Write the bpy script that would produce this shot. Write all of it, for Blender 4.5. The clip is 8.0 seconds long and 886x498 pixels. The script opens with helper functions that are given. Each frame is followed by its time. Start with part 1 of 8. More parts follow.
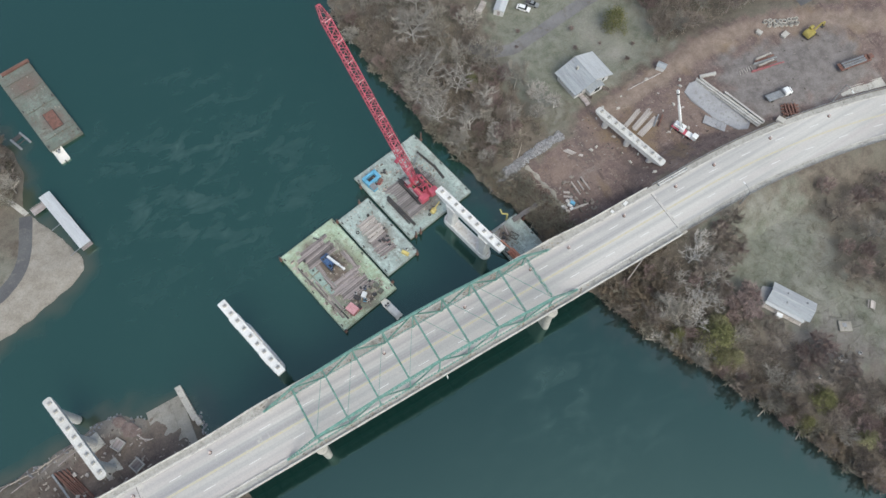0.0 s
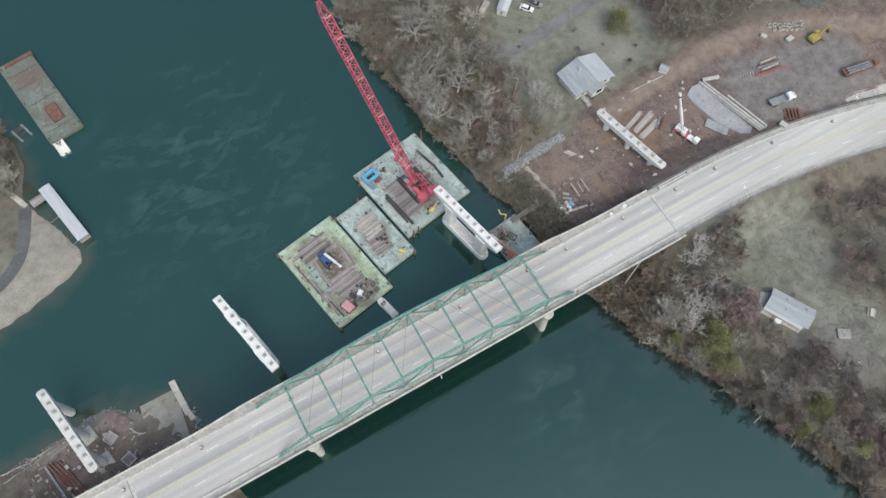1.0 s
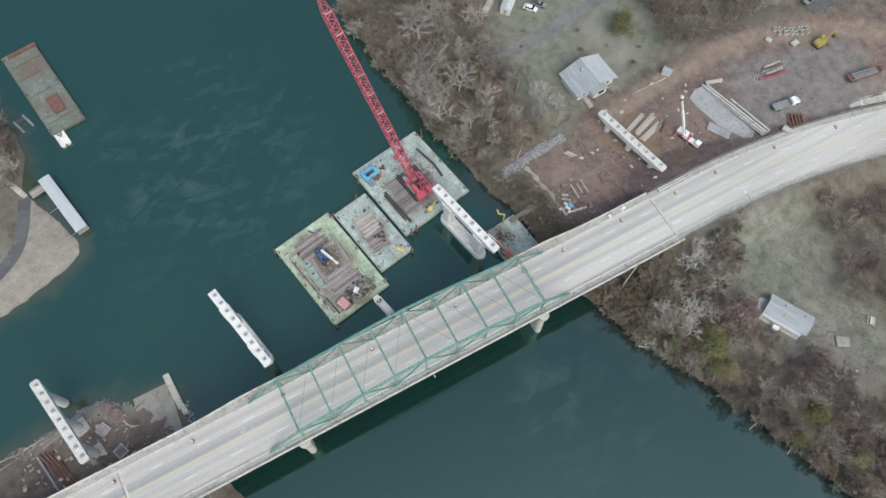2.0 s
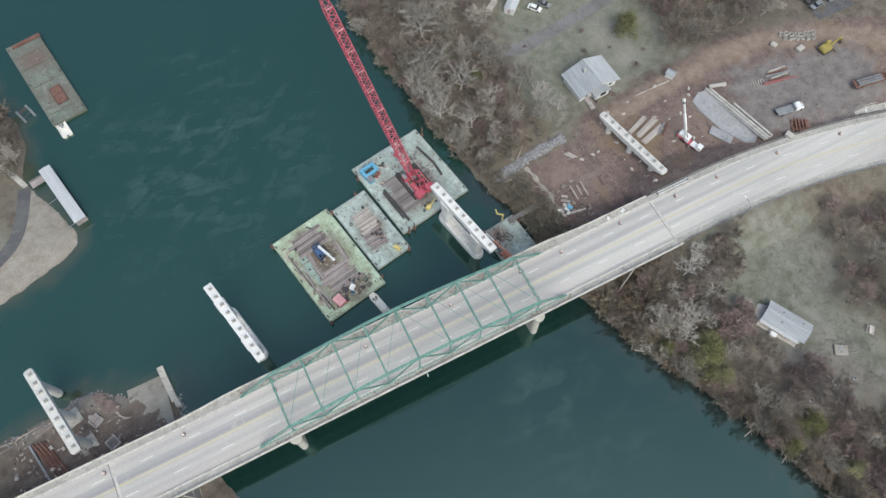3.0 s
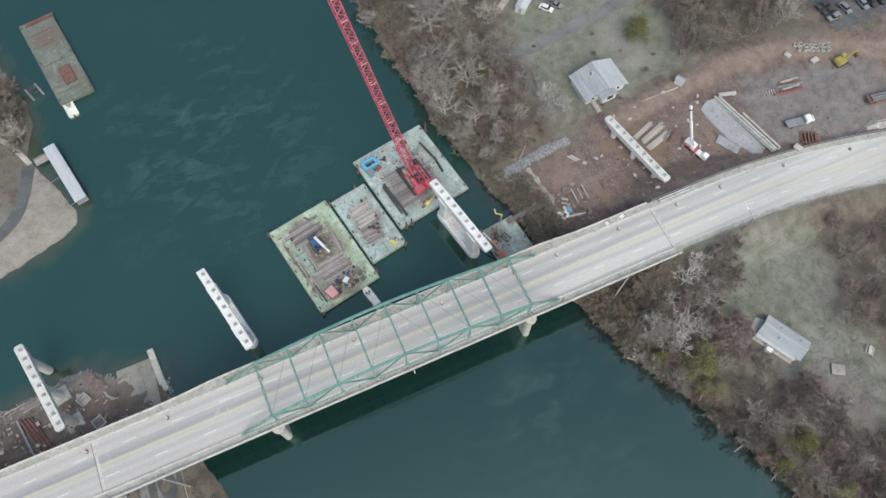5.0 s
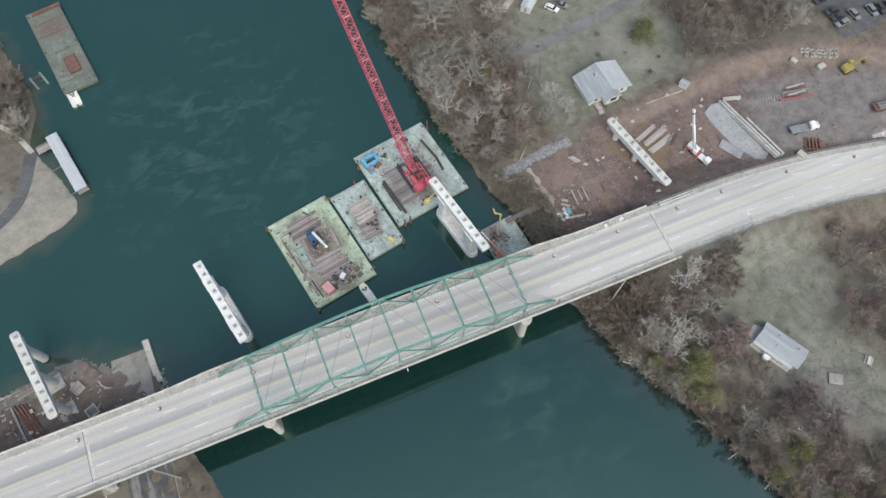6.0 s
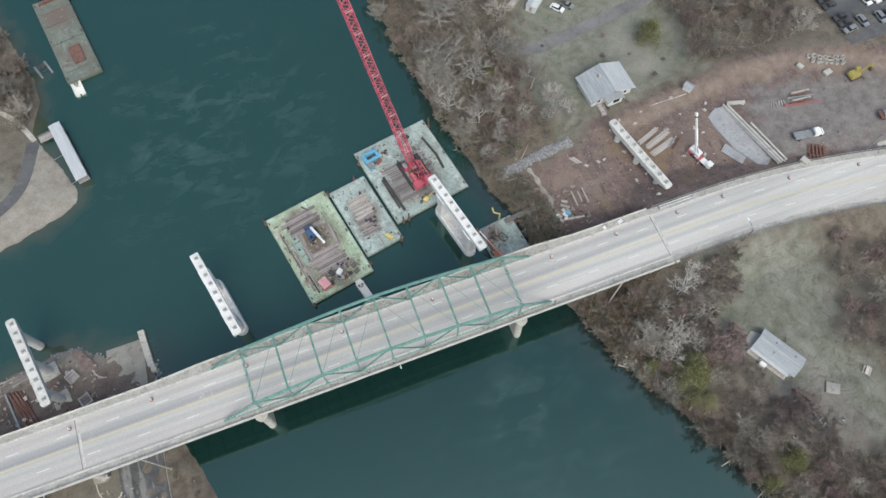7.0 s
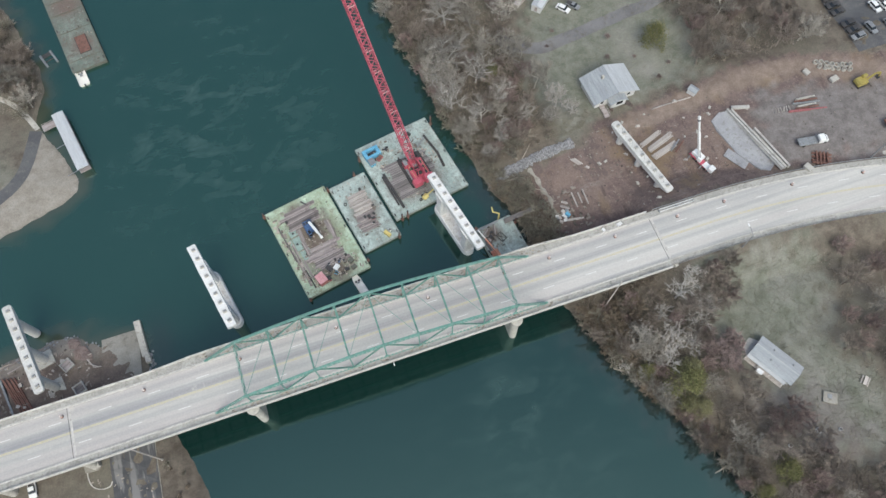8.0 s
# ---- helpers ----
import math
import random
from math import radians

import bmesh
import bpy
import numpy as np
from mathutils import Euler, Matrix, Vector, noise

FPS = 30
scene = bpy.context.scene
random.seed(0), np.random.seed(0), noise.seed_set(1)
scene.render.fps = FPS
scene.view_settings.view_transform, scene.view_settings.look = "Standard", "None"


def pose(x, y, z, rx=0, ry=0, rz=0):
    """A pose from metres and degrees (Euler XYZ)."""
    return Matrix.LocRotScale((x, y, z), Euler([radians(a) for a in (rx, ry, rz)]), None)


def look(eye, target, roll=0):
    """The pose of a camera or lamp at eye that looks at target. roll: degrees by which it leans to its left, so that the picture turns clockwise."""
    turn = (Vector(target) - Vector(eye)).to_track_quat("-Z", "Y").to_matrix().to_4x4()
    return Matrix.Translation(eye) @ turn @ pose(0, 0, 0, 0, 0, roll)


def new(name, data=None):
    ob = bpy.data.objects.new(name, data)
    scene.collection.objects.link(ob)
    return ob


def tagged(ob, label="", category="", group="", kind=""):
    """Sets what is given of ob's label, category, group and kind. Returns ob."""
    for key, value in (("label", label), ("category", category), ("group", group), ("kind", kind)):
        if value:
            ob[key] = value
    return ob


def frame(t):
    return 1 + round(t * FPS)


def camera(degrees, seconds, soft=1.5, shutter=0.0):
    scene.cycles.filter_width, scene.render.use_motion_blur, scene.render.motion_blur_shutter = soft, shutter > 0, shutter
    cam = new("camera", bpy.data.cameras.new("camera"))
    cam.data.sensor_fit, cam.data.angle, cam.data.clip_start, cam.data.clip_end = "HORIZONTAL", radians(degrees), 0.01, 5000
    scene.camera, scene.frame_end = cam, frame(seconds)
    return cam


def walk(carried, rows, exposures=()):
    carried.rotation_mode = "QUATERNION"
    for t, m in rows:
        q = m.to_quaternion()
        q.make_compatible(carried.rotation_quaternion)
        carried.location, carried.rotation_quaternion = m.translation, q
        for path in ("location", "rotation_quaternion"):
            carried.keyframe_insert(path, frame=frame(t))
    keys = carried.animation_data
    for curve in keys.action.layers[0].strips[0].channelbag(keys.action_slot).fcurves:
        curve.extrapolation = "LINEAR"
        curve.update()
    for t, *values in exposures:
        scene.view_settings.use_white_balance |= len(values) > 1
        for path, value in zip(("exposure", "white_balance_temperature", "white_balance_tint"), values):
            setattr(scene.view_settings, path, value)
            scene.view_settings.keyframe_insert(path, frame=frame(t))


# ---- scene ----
cam = camera(63.82, 8.0, soft=1.5)
ROWS = [
    (0, (10.682, -34.539, 192.750), (53.229, 30.606, 8.506), 2.350),
    (0.5, (11.847, -35.222, 192.361), (53.674, 30.407, 8.123), 2.213),
    (1, (13.027, -35.880, 191.971), (53.991, 30.322, 7.744), 2.123),
    (1.5, (14.239, -36.552, 191.580), (54.335, 30.140, 7.340), 2.037),
    (3, (17.994, -38.680, 190.379), (55.414, 29.546, 6.137), 1.791),
    (3.5, (19.319, -39.419, 190.033), (55.675, 29.360, 5.784), 1.695),
    (4, (20.715, -40.065, 189.631), (55.892, 29.250, 5.354), 1.542),
    (4.5, (22.131, -40.732, 189.242), (56.154, 29.094, 4.941), 1.390),
    (6, (26.346, -42.657, 188.058), (56.965, 28.531, 3.682), 1.056),
    (6.5, (27.744, -43.301, 187.702), (57.234, 28.316, 3.307), 0.968),
    (7, (29.092, -43.881, 187.281), (57.514, 28.103, 2.862), 0.894),
    (7.5, (30.466, -44.554, 186.778), (57.804, 27.940, 2.394), 0.806),
    (8, (31.765, -45.290, 186.310), (58.017, 27.758, 1.987), 0.716),
]
walk(cam, [(t, look(eye, target, roll)) for t, eye, target, roll in ROWS], exposures=[(0.0, 0.52, 5970, 0), (8.0, 0.52, 5970, 0)])

# ---- light: a bright overcast winter sky with a weak, very soft sun ----
world = bpy.data.worlds.new("overcast_sky")
scene.world = world
world.use_nodes = True
wn, wl = world.node_tree.nodes, world.node_tree.links
sky = wn.new("ShaderNodeTexSky")
sky.sky_type, sky.sun_disc = "NISHITA", False
SUN_UP, SUN_ROUND = radians(52), radians(187)
sky.sun_elevation, sky.sun_rotation = SUN_UP, SUN_ROUND
sky.air_density, sky.dust_density, sky.ozone_density = 0.7, 6.0, 1.0
wn["Background"].inputs["Strength"].default_value = 0.15
wl.new(sky.outputs["Color"], wn["Background"].inputs["Color"])
sun = new("sun", bpy.data.lights.new("sun", "SUN"))
sun.data.energy, sun.data.angle, sun.data.color = 0.2, radians(60), (1.0, 0.98, 0.95)
SUN_DIR = Vector((math.sin(SUN_ROUND) * math.cos(SUN_UP), math.cos(SUN_ROUND) * math.cos(SUN_UP), math.sin(SUN_UP)))
sun.matrix_world = look(SUN_DIR * 300, (0, 0, 0))


# ---- materials ----
def shader(name, rough=0.8, metal=0.0):
    m = bpy.data.materials.new(name)
    m.use_nodes = True
    t = m.node_tree
    p = t.nodes["Principled BSDF"]
    p.inputs["Roughness"].default_value, p.inputs["Metallic"].default_value = rough, metal
    return m, t, p


def noise_node(t, scale, detail=5.0, rough=0.6, stretch=None, world_space=False):
    n = t.nodes.new("ShaderNodeTexNoise")
    n.inputs["Scale"].default_value, n.inputs["Detail"].default_value, n.inputs["Roughness"].default_value = scale, detail, rough
    if world_space:
        co = t.nodes.new("ShaderNodeNewGeometry").outputs["Position"]
    else:
        co = t.nodes.new("ShaderNodeTexCoord").outputs["Object"]
    if stretch:
        mp = t.nodes.new("ShaderNodeMapping")
        mp.inputs["Scale"].default_value = stretch
        t.links.new(co, mp.inputs["Vector"])
        co = mp.outputs["Vector"]
    t.links.new(co, n.inputs["Vector"])
    return n.outputs["Fac"]


def ramp(t, fac, lo, hi, a=(0, 0, 0), b=(1, 1, 1)):
    r = t.nodes.new("ShaderNodeValToRGB")
    r.color_ramp.elements[0].position, r.color_ramp.elements[1].position = lo, hi
    r.color_ramp.elements[0].color, r.color_ramp.elements[1].color = (*a, 1), (*b, 1)
    t.links.new(fac, r.inputs["Fac"])
    return r.outputs["Color"]


def mix(t, fac, a, b, mode="MIX"):
    n = t.nodes.new("ShaderNodeMix")
    n.data_type, n.blend_type = "RGBA", mode
    for sock, v in ((n.inputs[0], fac), (n.inputs[6], a), (n.inputs[7], b)):
        if isinstance(v, (int, float)):
            sock.default_value = v
        elif isinstance(v, tuple):
            sock.default_value = (*v, 1)
        else:
            t.links.new(v, sock)
    return n.outputs[2]


def bump(t, p, height, strength=0.3, distance=0.05):
    b = t.nodes.new("ShaderNodeBump")
    b.inputs["Strength"].default_value, b.inputs["Distance"].default_value = strength, distance
    t.links.new(height, b.inputs["Height"])
    t.links.new(b.outputs["Normal"], p.inputs["Normal"])


def surface(name, a, b, stain, big=0.25, small=4.0, rough=0.8, metal=0.0, relief=0.3, stain_lo=0.52, stain_hi=0.7, stretch=None, world_space=False, vary=0.0):
    """Two tones at a large scale, a fine grain, and stains of a third colour."""
    m, t, p = shader(name, rough, metal)
    base = mix(t, ramp(t, noise_node(t, big, 4, 0.6, stretch, world_space), 0.35, 0.65), a, b)
    grain = noise_node(t, small, 6, 0.7, stretch, world_space)
    base = mix(t, 0.5, base, ramp(t, grain, 0.25, 0.75, (0.55, 0.55, 0.55), (1.35, 1.35, 1.35)), "MULTIPLY")
    base = mix(t, ramp(t, noise_node(t, big * 3.1, 6, 0.7, stretch, world_space), stain_lo, stain_hi), base, stain)
    if vary:
        oi = t.nodes.new("ShaderNodeObjectInfo")
        base = mix(t, 1.0, base, ramp(t, oi.outputs["Random"], 0, 1, (1 - vary,) * 3, (1 + vary,) * 3), "MULTIPLY")
    t.links.new(base, p.inputs["Base Color"])
    if relief:
        bump(t, p, grain, relief, 0.04)
    return m


CONCRETE_WHITE = surface("new_concrete", (0.65, 0.64, 0.62), (0.75, 0.745, 0.725), (0.52, 0.49, 0.445), 0.3, 2.5, 0.85, stain_lo=0.56, stain_hi=0.82, world_space=True)
CONCRETE_DUSTY = surface("dusty_concrete", (0.56, 0.53, 0.48), (0.66, 0.64, 0.60), (0.40, 0.34, 0.27), 0.4, 2.5, 0.9, stain_lo=0.5, stain_hi=0.7, world_space=True)
CONCRETE_NEW = surface("grey_new_concrete", (0.52, 0.51, 0.48), (0.62, 0.61, 0.58), (0.40, 0.375, 0.33), 0.3, 2.5, 0.88, stain_lo=0.52, stain_hi=0.78, world_space=True)
CONCRETE_OLD = surface("old_concrete", (0.40, 0.38, 0.34), (0.50, 0.48, 0.43), (0.22, 0.20, 0.17), 0.3, 3.0, 0.9)


def roadway():
    m, t, p = shader("worn_concrete_roadway", 0.85)
    c = mix(t, ramp(t, noise_node(t, 0.05, 4, 0.6, (0.4, 1.6, 1), True), 0.35, 0.65), (0.42, 0.405, 0.378), (0.53, 0.512, 0.475))
    c = mix(t, ramp(t, noise_node(t, 0.42, 3, 0.55, (0.006, 1.0, 1), True), 0.43, 0.68), c, (0.285, 0.283, 0.288))
    c = mix(t, ramp(t, noise_node(t, 0.3, 3, 0.55, (0.012, 1.0, 1.3), True), 0.5, 0.78), c, (0.47, 0.43, 0.405))
    c = mix(t, ramp(t, noise_node(t, 0.9, 5, 0.6, (0.03, 1.0, 1), True), 0.56, 0.84), c, (0.38, 0.375, 0.365))
    c = mix(t, ramp(t, noise_node(t, 0.35, 6, 0.7, None, True), 0.6, 0.8), c, (0.55, 0.525, 0.465))
    grain = noise_node(t, 2.5, 7, 0.75, None, True)
    c = mix(t, 0.35, c, ramp(t, grain, 0.25, 0.75, (0.6, 0.6, 0.6), (1.35, 1.35, 1.35)), "MULTIPLY")
    t.links.new(c, p.inputs["Base Color"])
    bump(t, p, grain, 0.2, 0.02)
    return m


DECK = roadway()
SIDEWALK = surface("sidewalk_concrete", (0.32, 0.31, 0.28), (0.42, 0.405, 0.37), (0.15, 0.145, 0.12), 0.25, 2.0, 0.9, stain_lo=0.53, stain_hi=0.76, world_space=True)
CURB = surface("curb_concrete", (0.48, 0.46, 0.42), (0.56, 0.54, 0.50), (0.30, 0.28, 0.25), 0.2, 2.0, 0.9, world_space=True)
PAINT_WHITE = surface("worn_white_paint", (0.66, 0.66, 0.63), (0.76, 0.76, 0.73), (0.48, 0.47, 0.45), 0.8, 5.0, 0.7, relief=0.0)
PAINT_YELLOW = surface("worn_yellow_paint", (0.52, 0.455, 0.27), (0.55, 0.50, 0.34), (0.45, 0.43, 0.37), 0.6, 5.0, 0.7, relief=0.0, stain_lo=0.52, stain_hi=0.75)
GREEN_STEEL = surface("green_painted_steel", (0.115, 0.255, 0.21), (0.19, 0.35, 0.295), (0.125, 0.13, 0.105), 0.7, 4.0, 0.6, relief=0.1, stain_lo=0.5, stain_hi=0.75, world_space=True)
JOINT = surface("dark_joint_rubber", (0.09, 0.09, 0.09), (0.14, 0.135, 0.13), (0.06, 0.06, 0.06), 1.0, 6.0, 0.8)


def deck_paint(name, a, b, grime, rust, spots=()):
    """Worn deck paint: broad grime, patches of rust, scuffs and grain, and dirt trodden round the work places (x, y, reach)."""
    m, t, p = shader(name, 0.8)
    c = mix(t, ramp(t, noise_node(t, 0.35, 6, 0.75, None, True), 0.38, 0.62), a, b)
    c = mix(t, ramp(t, noise_node(t, 0.13, 8, 0.75, None, True), 0.38, 0.62), c, tuple(0.45 * x + 0.55 * y for x, y in zip(a, grime)))
    c = mix(t, ramp(t, noise_node(t, 0.27, 7, 0.75, (1.0, 0.6, 1), True), 0.52, 0.66), c, tuple(1.06 * x for x in b))
    c = mix(t, ramp(t, noise_node(t, 0.5, 8, 0.8, None, True), 0.47, 0.64), c, grime)
    c = mix(t, ramp(t, noise_node(t, 0.9, 8, 0.8, (1.0, 0.3, 1), True), 0.56, 0.72), c, rust)
    for x, y, reach in spots:
        geo = t.nodes.new("ShaderNodeNewGeometry")
        far = t.nodes.new("ShaderNodeVectorMath")
        far.operation = "DISTANCE"
        far.inputs[1].default_value = (x, y, 1.25)
        t.links.new(geo.outputs["Position"], far.inputs[0])
        wob = t.nodes.new("ShaderNodeMath")
        wob.operation = "MULTIPLY_ADD"
        t.links.new(noise_node(t, 0.5, 6, 0.7, None, True), wob.inputs[0])
        wob.inputs[1].default_value = reach * 2.2
        t.links.new(far.outputs["Value"], wob.inputs[2])
        k = t.nodes.new("ShaderNodeMapRange")
        k.inputs["From Min"].default_value, k.inputs["From Max"].default_value = reach * 1.5, reach * 2.35
        k.inputs["To Min"].default_value, k.inputs["To Max"].default_value = 0.95, 0.0
        t.links.new(wob.outputs["Value"], k.inputs["Value"])
        c = mix(t, k.outputs["Result"], c, (0.15, 0.115, 0.095))
    grain = noise_node(t, 2.6, 8, 0.8, None, True)
    c = mix(t, 0.75, c, ramp(t, grain, 0.25, 0.75, (0.5, 0.5, 0.5), (1.45, 1.45, 1.45)), "MULTIPLY")
    t.links.new(c, p.inputs["Base Color"])
    bump(t, p, grain, 0.25, 0.03)
    return m


BARGE_GREEN = deck_paint("weathered_light_green_deck_paint", (0.40, 0.53, 0.385), (0.56, 0.67, 0.53), (0.27, 0.285, 0.19), (0.17, 0.125, 0.09), ((24.8, 45.0, 7.5), (25.0, 37.0, 5.5), (29.0, 31.5, 4.0), (22.0, 52.0, 3.5)))
BARGE_TEAL = deck_paint("weathered_grey_green_deck_paint", (0.36, 0.445, 0.41), (0.50, 0.575, 0.54), (0.23, 0.24, 0.215), (0.13, 0.12, 0.10), ((41.0, 47.0, 4.0), (54.5, 51.0, 5.5), (60.5, 52.0, 5.5), (73.0, 28.0, 3.0)))
BARGE_DULL = deck_paint("faded_green_rusting_deck", (0.14, 0.18, 0.15), (0.21, 0.24, 0.205), (0.13, 0.115, 0.095), (0.17, 0.095, 0.075), ((-27.6, 133.0, 4.0), (-31.0, 150.0, 5.0)))
PLATE = surface("worn_teal_plate", (0.24, 0.33, 0.29), (0.34, 0.43, 0.385), (0.17, 0.17, 0.13), 0.5, 3.0, 0.75)
HULL = surface("barge_hull_steel", (0.10, 0.11, 0.09), (0.16, 0.16, 0.13), (0.17, 0.09, 0.05), 0.5, 3.0, 0.75)
RUST = surface("rusty_steel", (0.14, 0.072, 0.055), (0.20, 0.105, 0.08), (0.075, 0.05, 0.042), 0.6, 4.0, 0.85)
DARK_STEEL = surface("dark_greasy_steel", (0.035, 0.036, 0.038), (0.07, 0.07, 0.07), (0.10, 0.06, 0.04), 0.8, 5.0, 0.6)
GREY_STEEL = surface("grey_steel", (0.24, 0.25, 0.26), (0.34, 0.35, 0.35), (0.18, 0.15, 0.12), 0.8, 5.0, 0.5, metal=0.3)
RED = surface("red_crane_paint", (0.43, 0.075, 0.11), (0.52, 0.12, 0.16), (0.28, 0.05, 0.06), 0.4, 3.0, 0.45, relief=0.05, stain_lo=0.6, stain_hi=0.8)
BLUE = surface("blue_machine_paint", (0.05, 0.10, 0.22), (0.085, 0.155, 0.30), (0.06, 0.07, 0.11), 0.6, 4.0, 0.45, relief=0.05)
SKYBLUE = surface("light_blue_paint", (0.12, 0.36, 0.54), (0.19, 0.45, 0.62), (0.14, 0.20, 0.25), 0.6, 4.0, 0.5, relief=0.05)
YELLOW = surface("yellow_machine_paint", (0.60, 0.49, 0.15), (0.68, 0.58, 0.22), (0.28, 0.21, 0.10), 0.6, 4.0, 0.5, relief=0.05)
ORANGE = surface("orange_machine_paint", (0.56, 0.22, 0.14), (0.62, 0.30, 0.21), (0.32, 0.16, 0.11), 0.6, 4.0, 0.5, relief=0.05)
BARREL_ORANGE = surface("faded_orange_plastic", (0.42, 0.17, 0.11), (0.48, 0.22, 0.15), (0.25, 0.13, 0.10), 1.5, 6.0, 0.5, relief=0.0)
CREAM = surface("cream_boat_paint", (0.72, 0.69, 0.62), (0.80, 0.775, 0.71), (0.50, 0.46, 0.40), 0.6, 4.0, 0.5, relief=0.05, stain_lo=0.6, stain_hi=0.85)
DULL_RED = surface("dull_red_steel_paint", (0.27, 0.095, 0.10), (0.34, 0.13, 0.135), (0.15, 0.08, 0.07), 0.6, 4.0, 0.7)
WHITE = surface("white_paint", (0.72, 0.72, 0.70), (0.80, 0.80, 0.78), (0.50, 0.47, 0.42), 0.6, 4.0, 0.45, relief=0.05, stain_lo=0.62, stain_hi=0.85)
PINK = surface("sun_faded_red_paint", (0.46, 0.17, 0.17), (0.55, 0.23, 0.22), (0.30, 0.13, 0.11), 0.8, 4.0, 0.6)
GLASS_DARK = surface("dark_tinted_cab_glazing", (0.02, 0.025, 0.03), (0.03, 0.035, 0.04), (0.02, 0.02, 0.02), 1.0, 4.0, 0.08, relief=0.0)
RUBBER = surface("black_rubber", (0.02, 0.02, 0.02), (0.035, 0.034, 0.033), (0.07, 0.06, 0.05), 2.0, 8.0, 0.85)
TIMBER = surface("weathered_timber", (0.23, 0.20, 0.19), (0.37, 0.33, 0.318), (0.13, 0.105, 0.098), 0.35, 4.0, 0.9, stretch=(0.4, 3, 3), vary=0.45)
TIMBER_GREY = surface("grey_dirty_timber", (0.19, 0.175, 0.172), (0.30, 0.28, 0.276), (0.10, 0.09, 0.085), 0.35, 4.0, 0.9, stretch=(0.4, 3, 3), vary=0.4)
TIMBER_DARK = surface("dark_wet_timber", (0.12, 0.11, 0.105), (0.20, 0.185, 0.175), (0.07, 0.06, 0.055), 0.35, 4.0, 0.85, stretch=(0.4, 3, 3), vary=0.3)
TIMBER_PALE = surface("pale_sawn_timber", (0.38, 0.345, 0.315), (0.51, 0.47, 0.43), (0.20, 0.16, 0.13), 0.4, 4.0, 0.9, stretch=(0.4, 3, 3), vary=0.2)
TIN_GREY = surface("grey_metal_roofing", (0.28, 0.30, 0.315), (0.36, 0.38, 0.395), (0.23, 0.23, 0.235), 0.25, 3.0, 0.7, metal=0.0, stretch=(4, 0.4, 1))
TIN_MID = surface("dull_pale_metal_roofing", (0.38, 0.39, 0.395), (0.45, 0.46, 0.465), (0.33, 0.33, 0.33), 0.25, 3.0, 0.7, metal=0.0, stretch=(4, 0.4, 1))
TIN_PALE = surface("pale_metal_roofing", (0.52, 0.53, 0.53), (0.61, 0.62, 0.62), (0.42, 0.42, 0.415), 0.25, 3.0, 0.45, metal=0.2, stretch=(4, 0.4, 1))
SIDING = surface("white_house_siding", (0.54, 0.54, 0.53), (0.63, 0.63, 0.615), (0.52, 0.50, 0.46), 0.5, 4.0, 0.7, stretch=(0.5, 0.5, 6))
ASPHALT = surface("old_asphalt", (0.085, 0.085, 0.09), (0.12, 0.12, 0.12), (0.16, 0.15, 0.14), 0.15, 3.0, 0.9, world_space=True)
ROCK = surface("grey_limestone_riprap", (0.19, 0.19, 0.20), (0.31, 0.31, 0.31), (0.12, 0.115, 0.11), 0.8, 4.0, 0.9, vary=0.3)
# machine yellow with the dimness of the view's far corner put into its colour
YELLOW_DIM = surface("dimmed_yellow_machine_paint", (0.30, 0.245, 0.06), (0.37, 0.31, 0.09), (0.16, 0.12, 0.06), 0.8, 4.0, 0.6, relief=0.05)
CONCRETE_TAN = surface("weathered_precast_concrete", (0.40, 0.385, 0.355), (0.50, 0.48, 0.445), (0.27, 0.25, 0.22), 0.4, 3.0, 0.85)
GRAVEL_PAD = surface("crushed_stone", (0.30, 0.30, 0.31), (0.36, 0.36, 0.37), (0.22, 0.21, 0.20), 0.3, 5.0, 0.95, world_space=True)
DRIFTWOOD = surface("dead_bleached_wood", (0.34, 0.30, 0.25), (0.44, 0.39, 0.33), (0.20, 0.16, 0.13), 0.6, 4.0, 0.9)


def bark(name, a, b):
    m, t, p = shader(name, 0.95)
    oi = t.nodes.new("ShaderNodeObjectInfo")
    geo = t.nodes.new("ShaderNodeNewGeometry")
    c = mix(t, geo.outputs["Random Per Island"], a, b)
    c = mix(t, 1.0, c, ramp(t, oi.outputs["Random"], 0, 1, (0.7, 0.68, 0.66), (1.25, 1.22, 1.2)), "MULTIPLY")
    t.links.new(c, p.inputs["Base Color"])
    return m


ROCK_CHIPS = bark("limestone_chips", (0.13, 0.13, 0.135), (0.40, 0.40, 0.405))
BARK_BROWN = bark("brown_twigs", (0.16, 0.135, 0.115), (0.33, 0.29, 0.25))
BARK_RED = bark("reddish_twigs", (0.175, 0.135, 0.125), (0.36, 0.285, 0.265))
BARK_GREY = bark("grey_twigs", (0.215, 0.202, 0.178), (0.43, 0.41, 0.365))
BARK_WHITE = bark("bleached_sycamore_bark", (0.38, 0.36, 0.325), (0.55, 0.53, 0.485))
BARK_PALE = bark("pale_twigs", (0.27, 0.255, 0.23), (0.44, 0.42, 0.385))
BARK_BLEACHED = bark("bleached_limbs", (0.50, 0.485, 0.46), (0.66, 0.645, 0.615))
BARK_PINK = bark("pinkish_twigs", (0.255, 0.205, 0.195), (0.47, 0.385, 0.365))
BARK_TAN = bark("tan_dry_twigs", (0.19, 0.155, 0.115), (0.38, 0.32, 0.245))
LEAF_OLIVE = bark("olive_evergreen_leaves", (0.10, 0.11, 0.042), (0.285, 0.285, 0.125))
LEAF_DULL = bark("dull_tan_green_leaves", (0.165, 0.165, 0.08), (0.34, 0.33, 0.19))
SCRAP = bark("mixed_scrap", (0.07, 0.06, 0.052), (0.40, 0.365, 0.32))
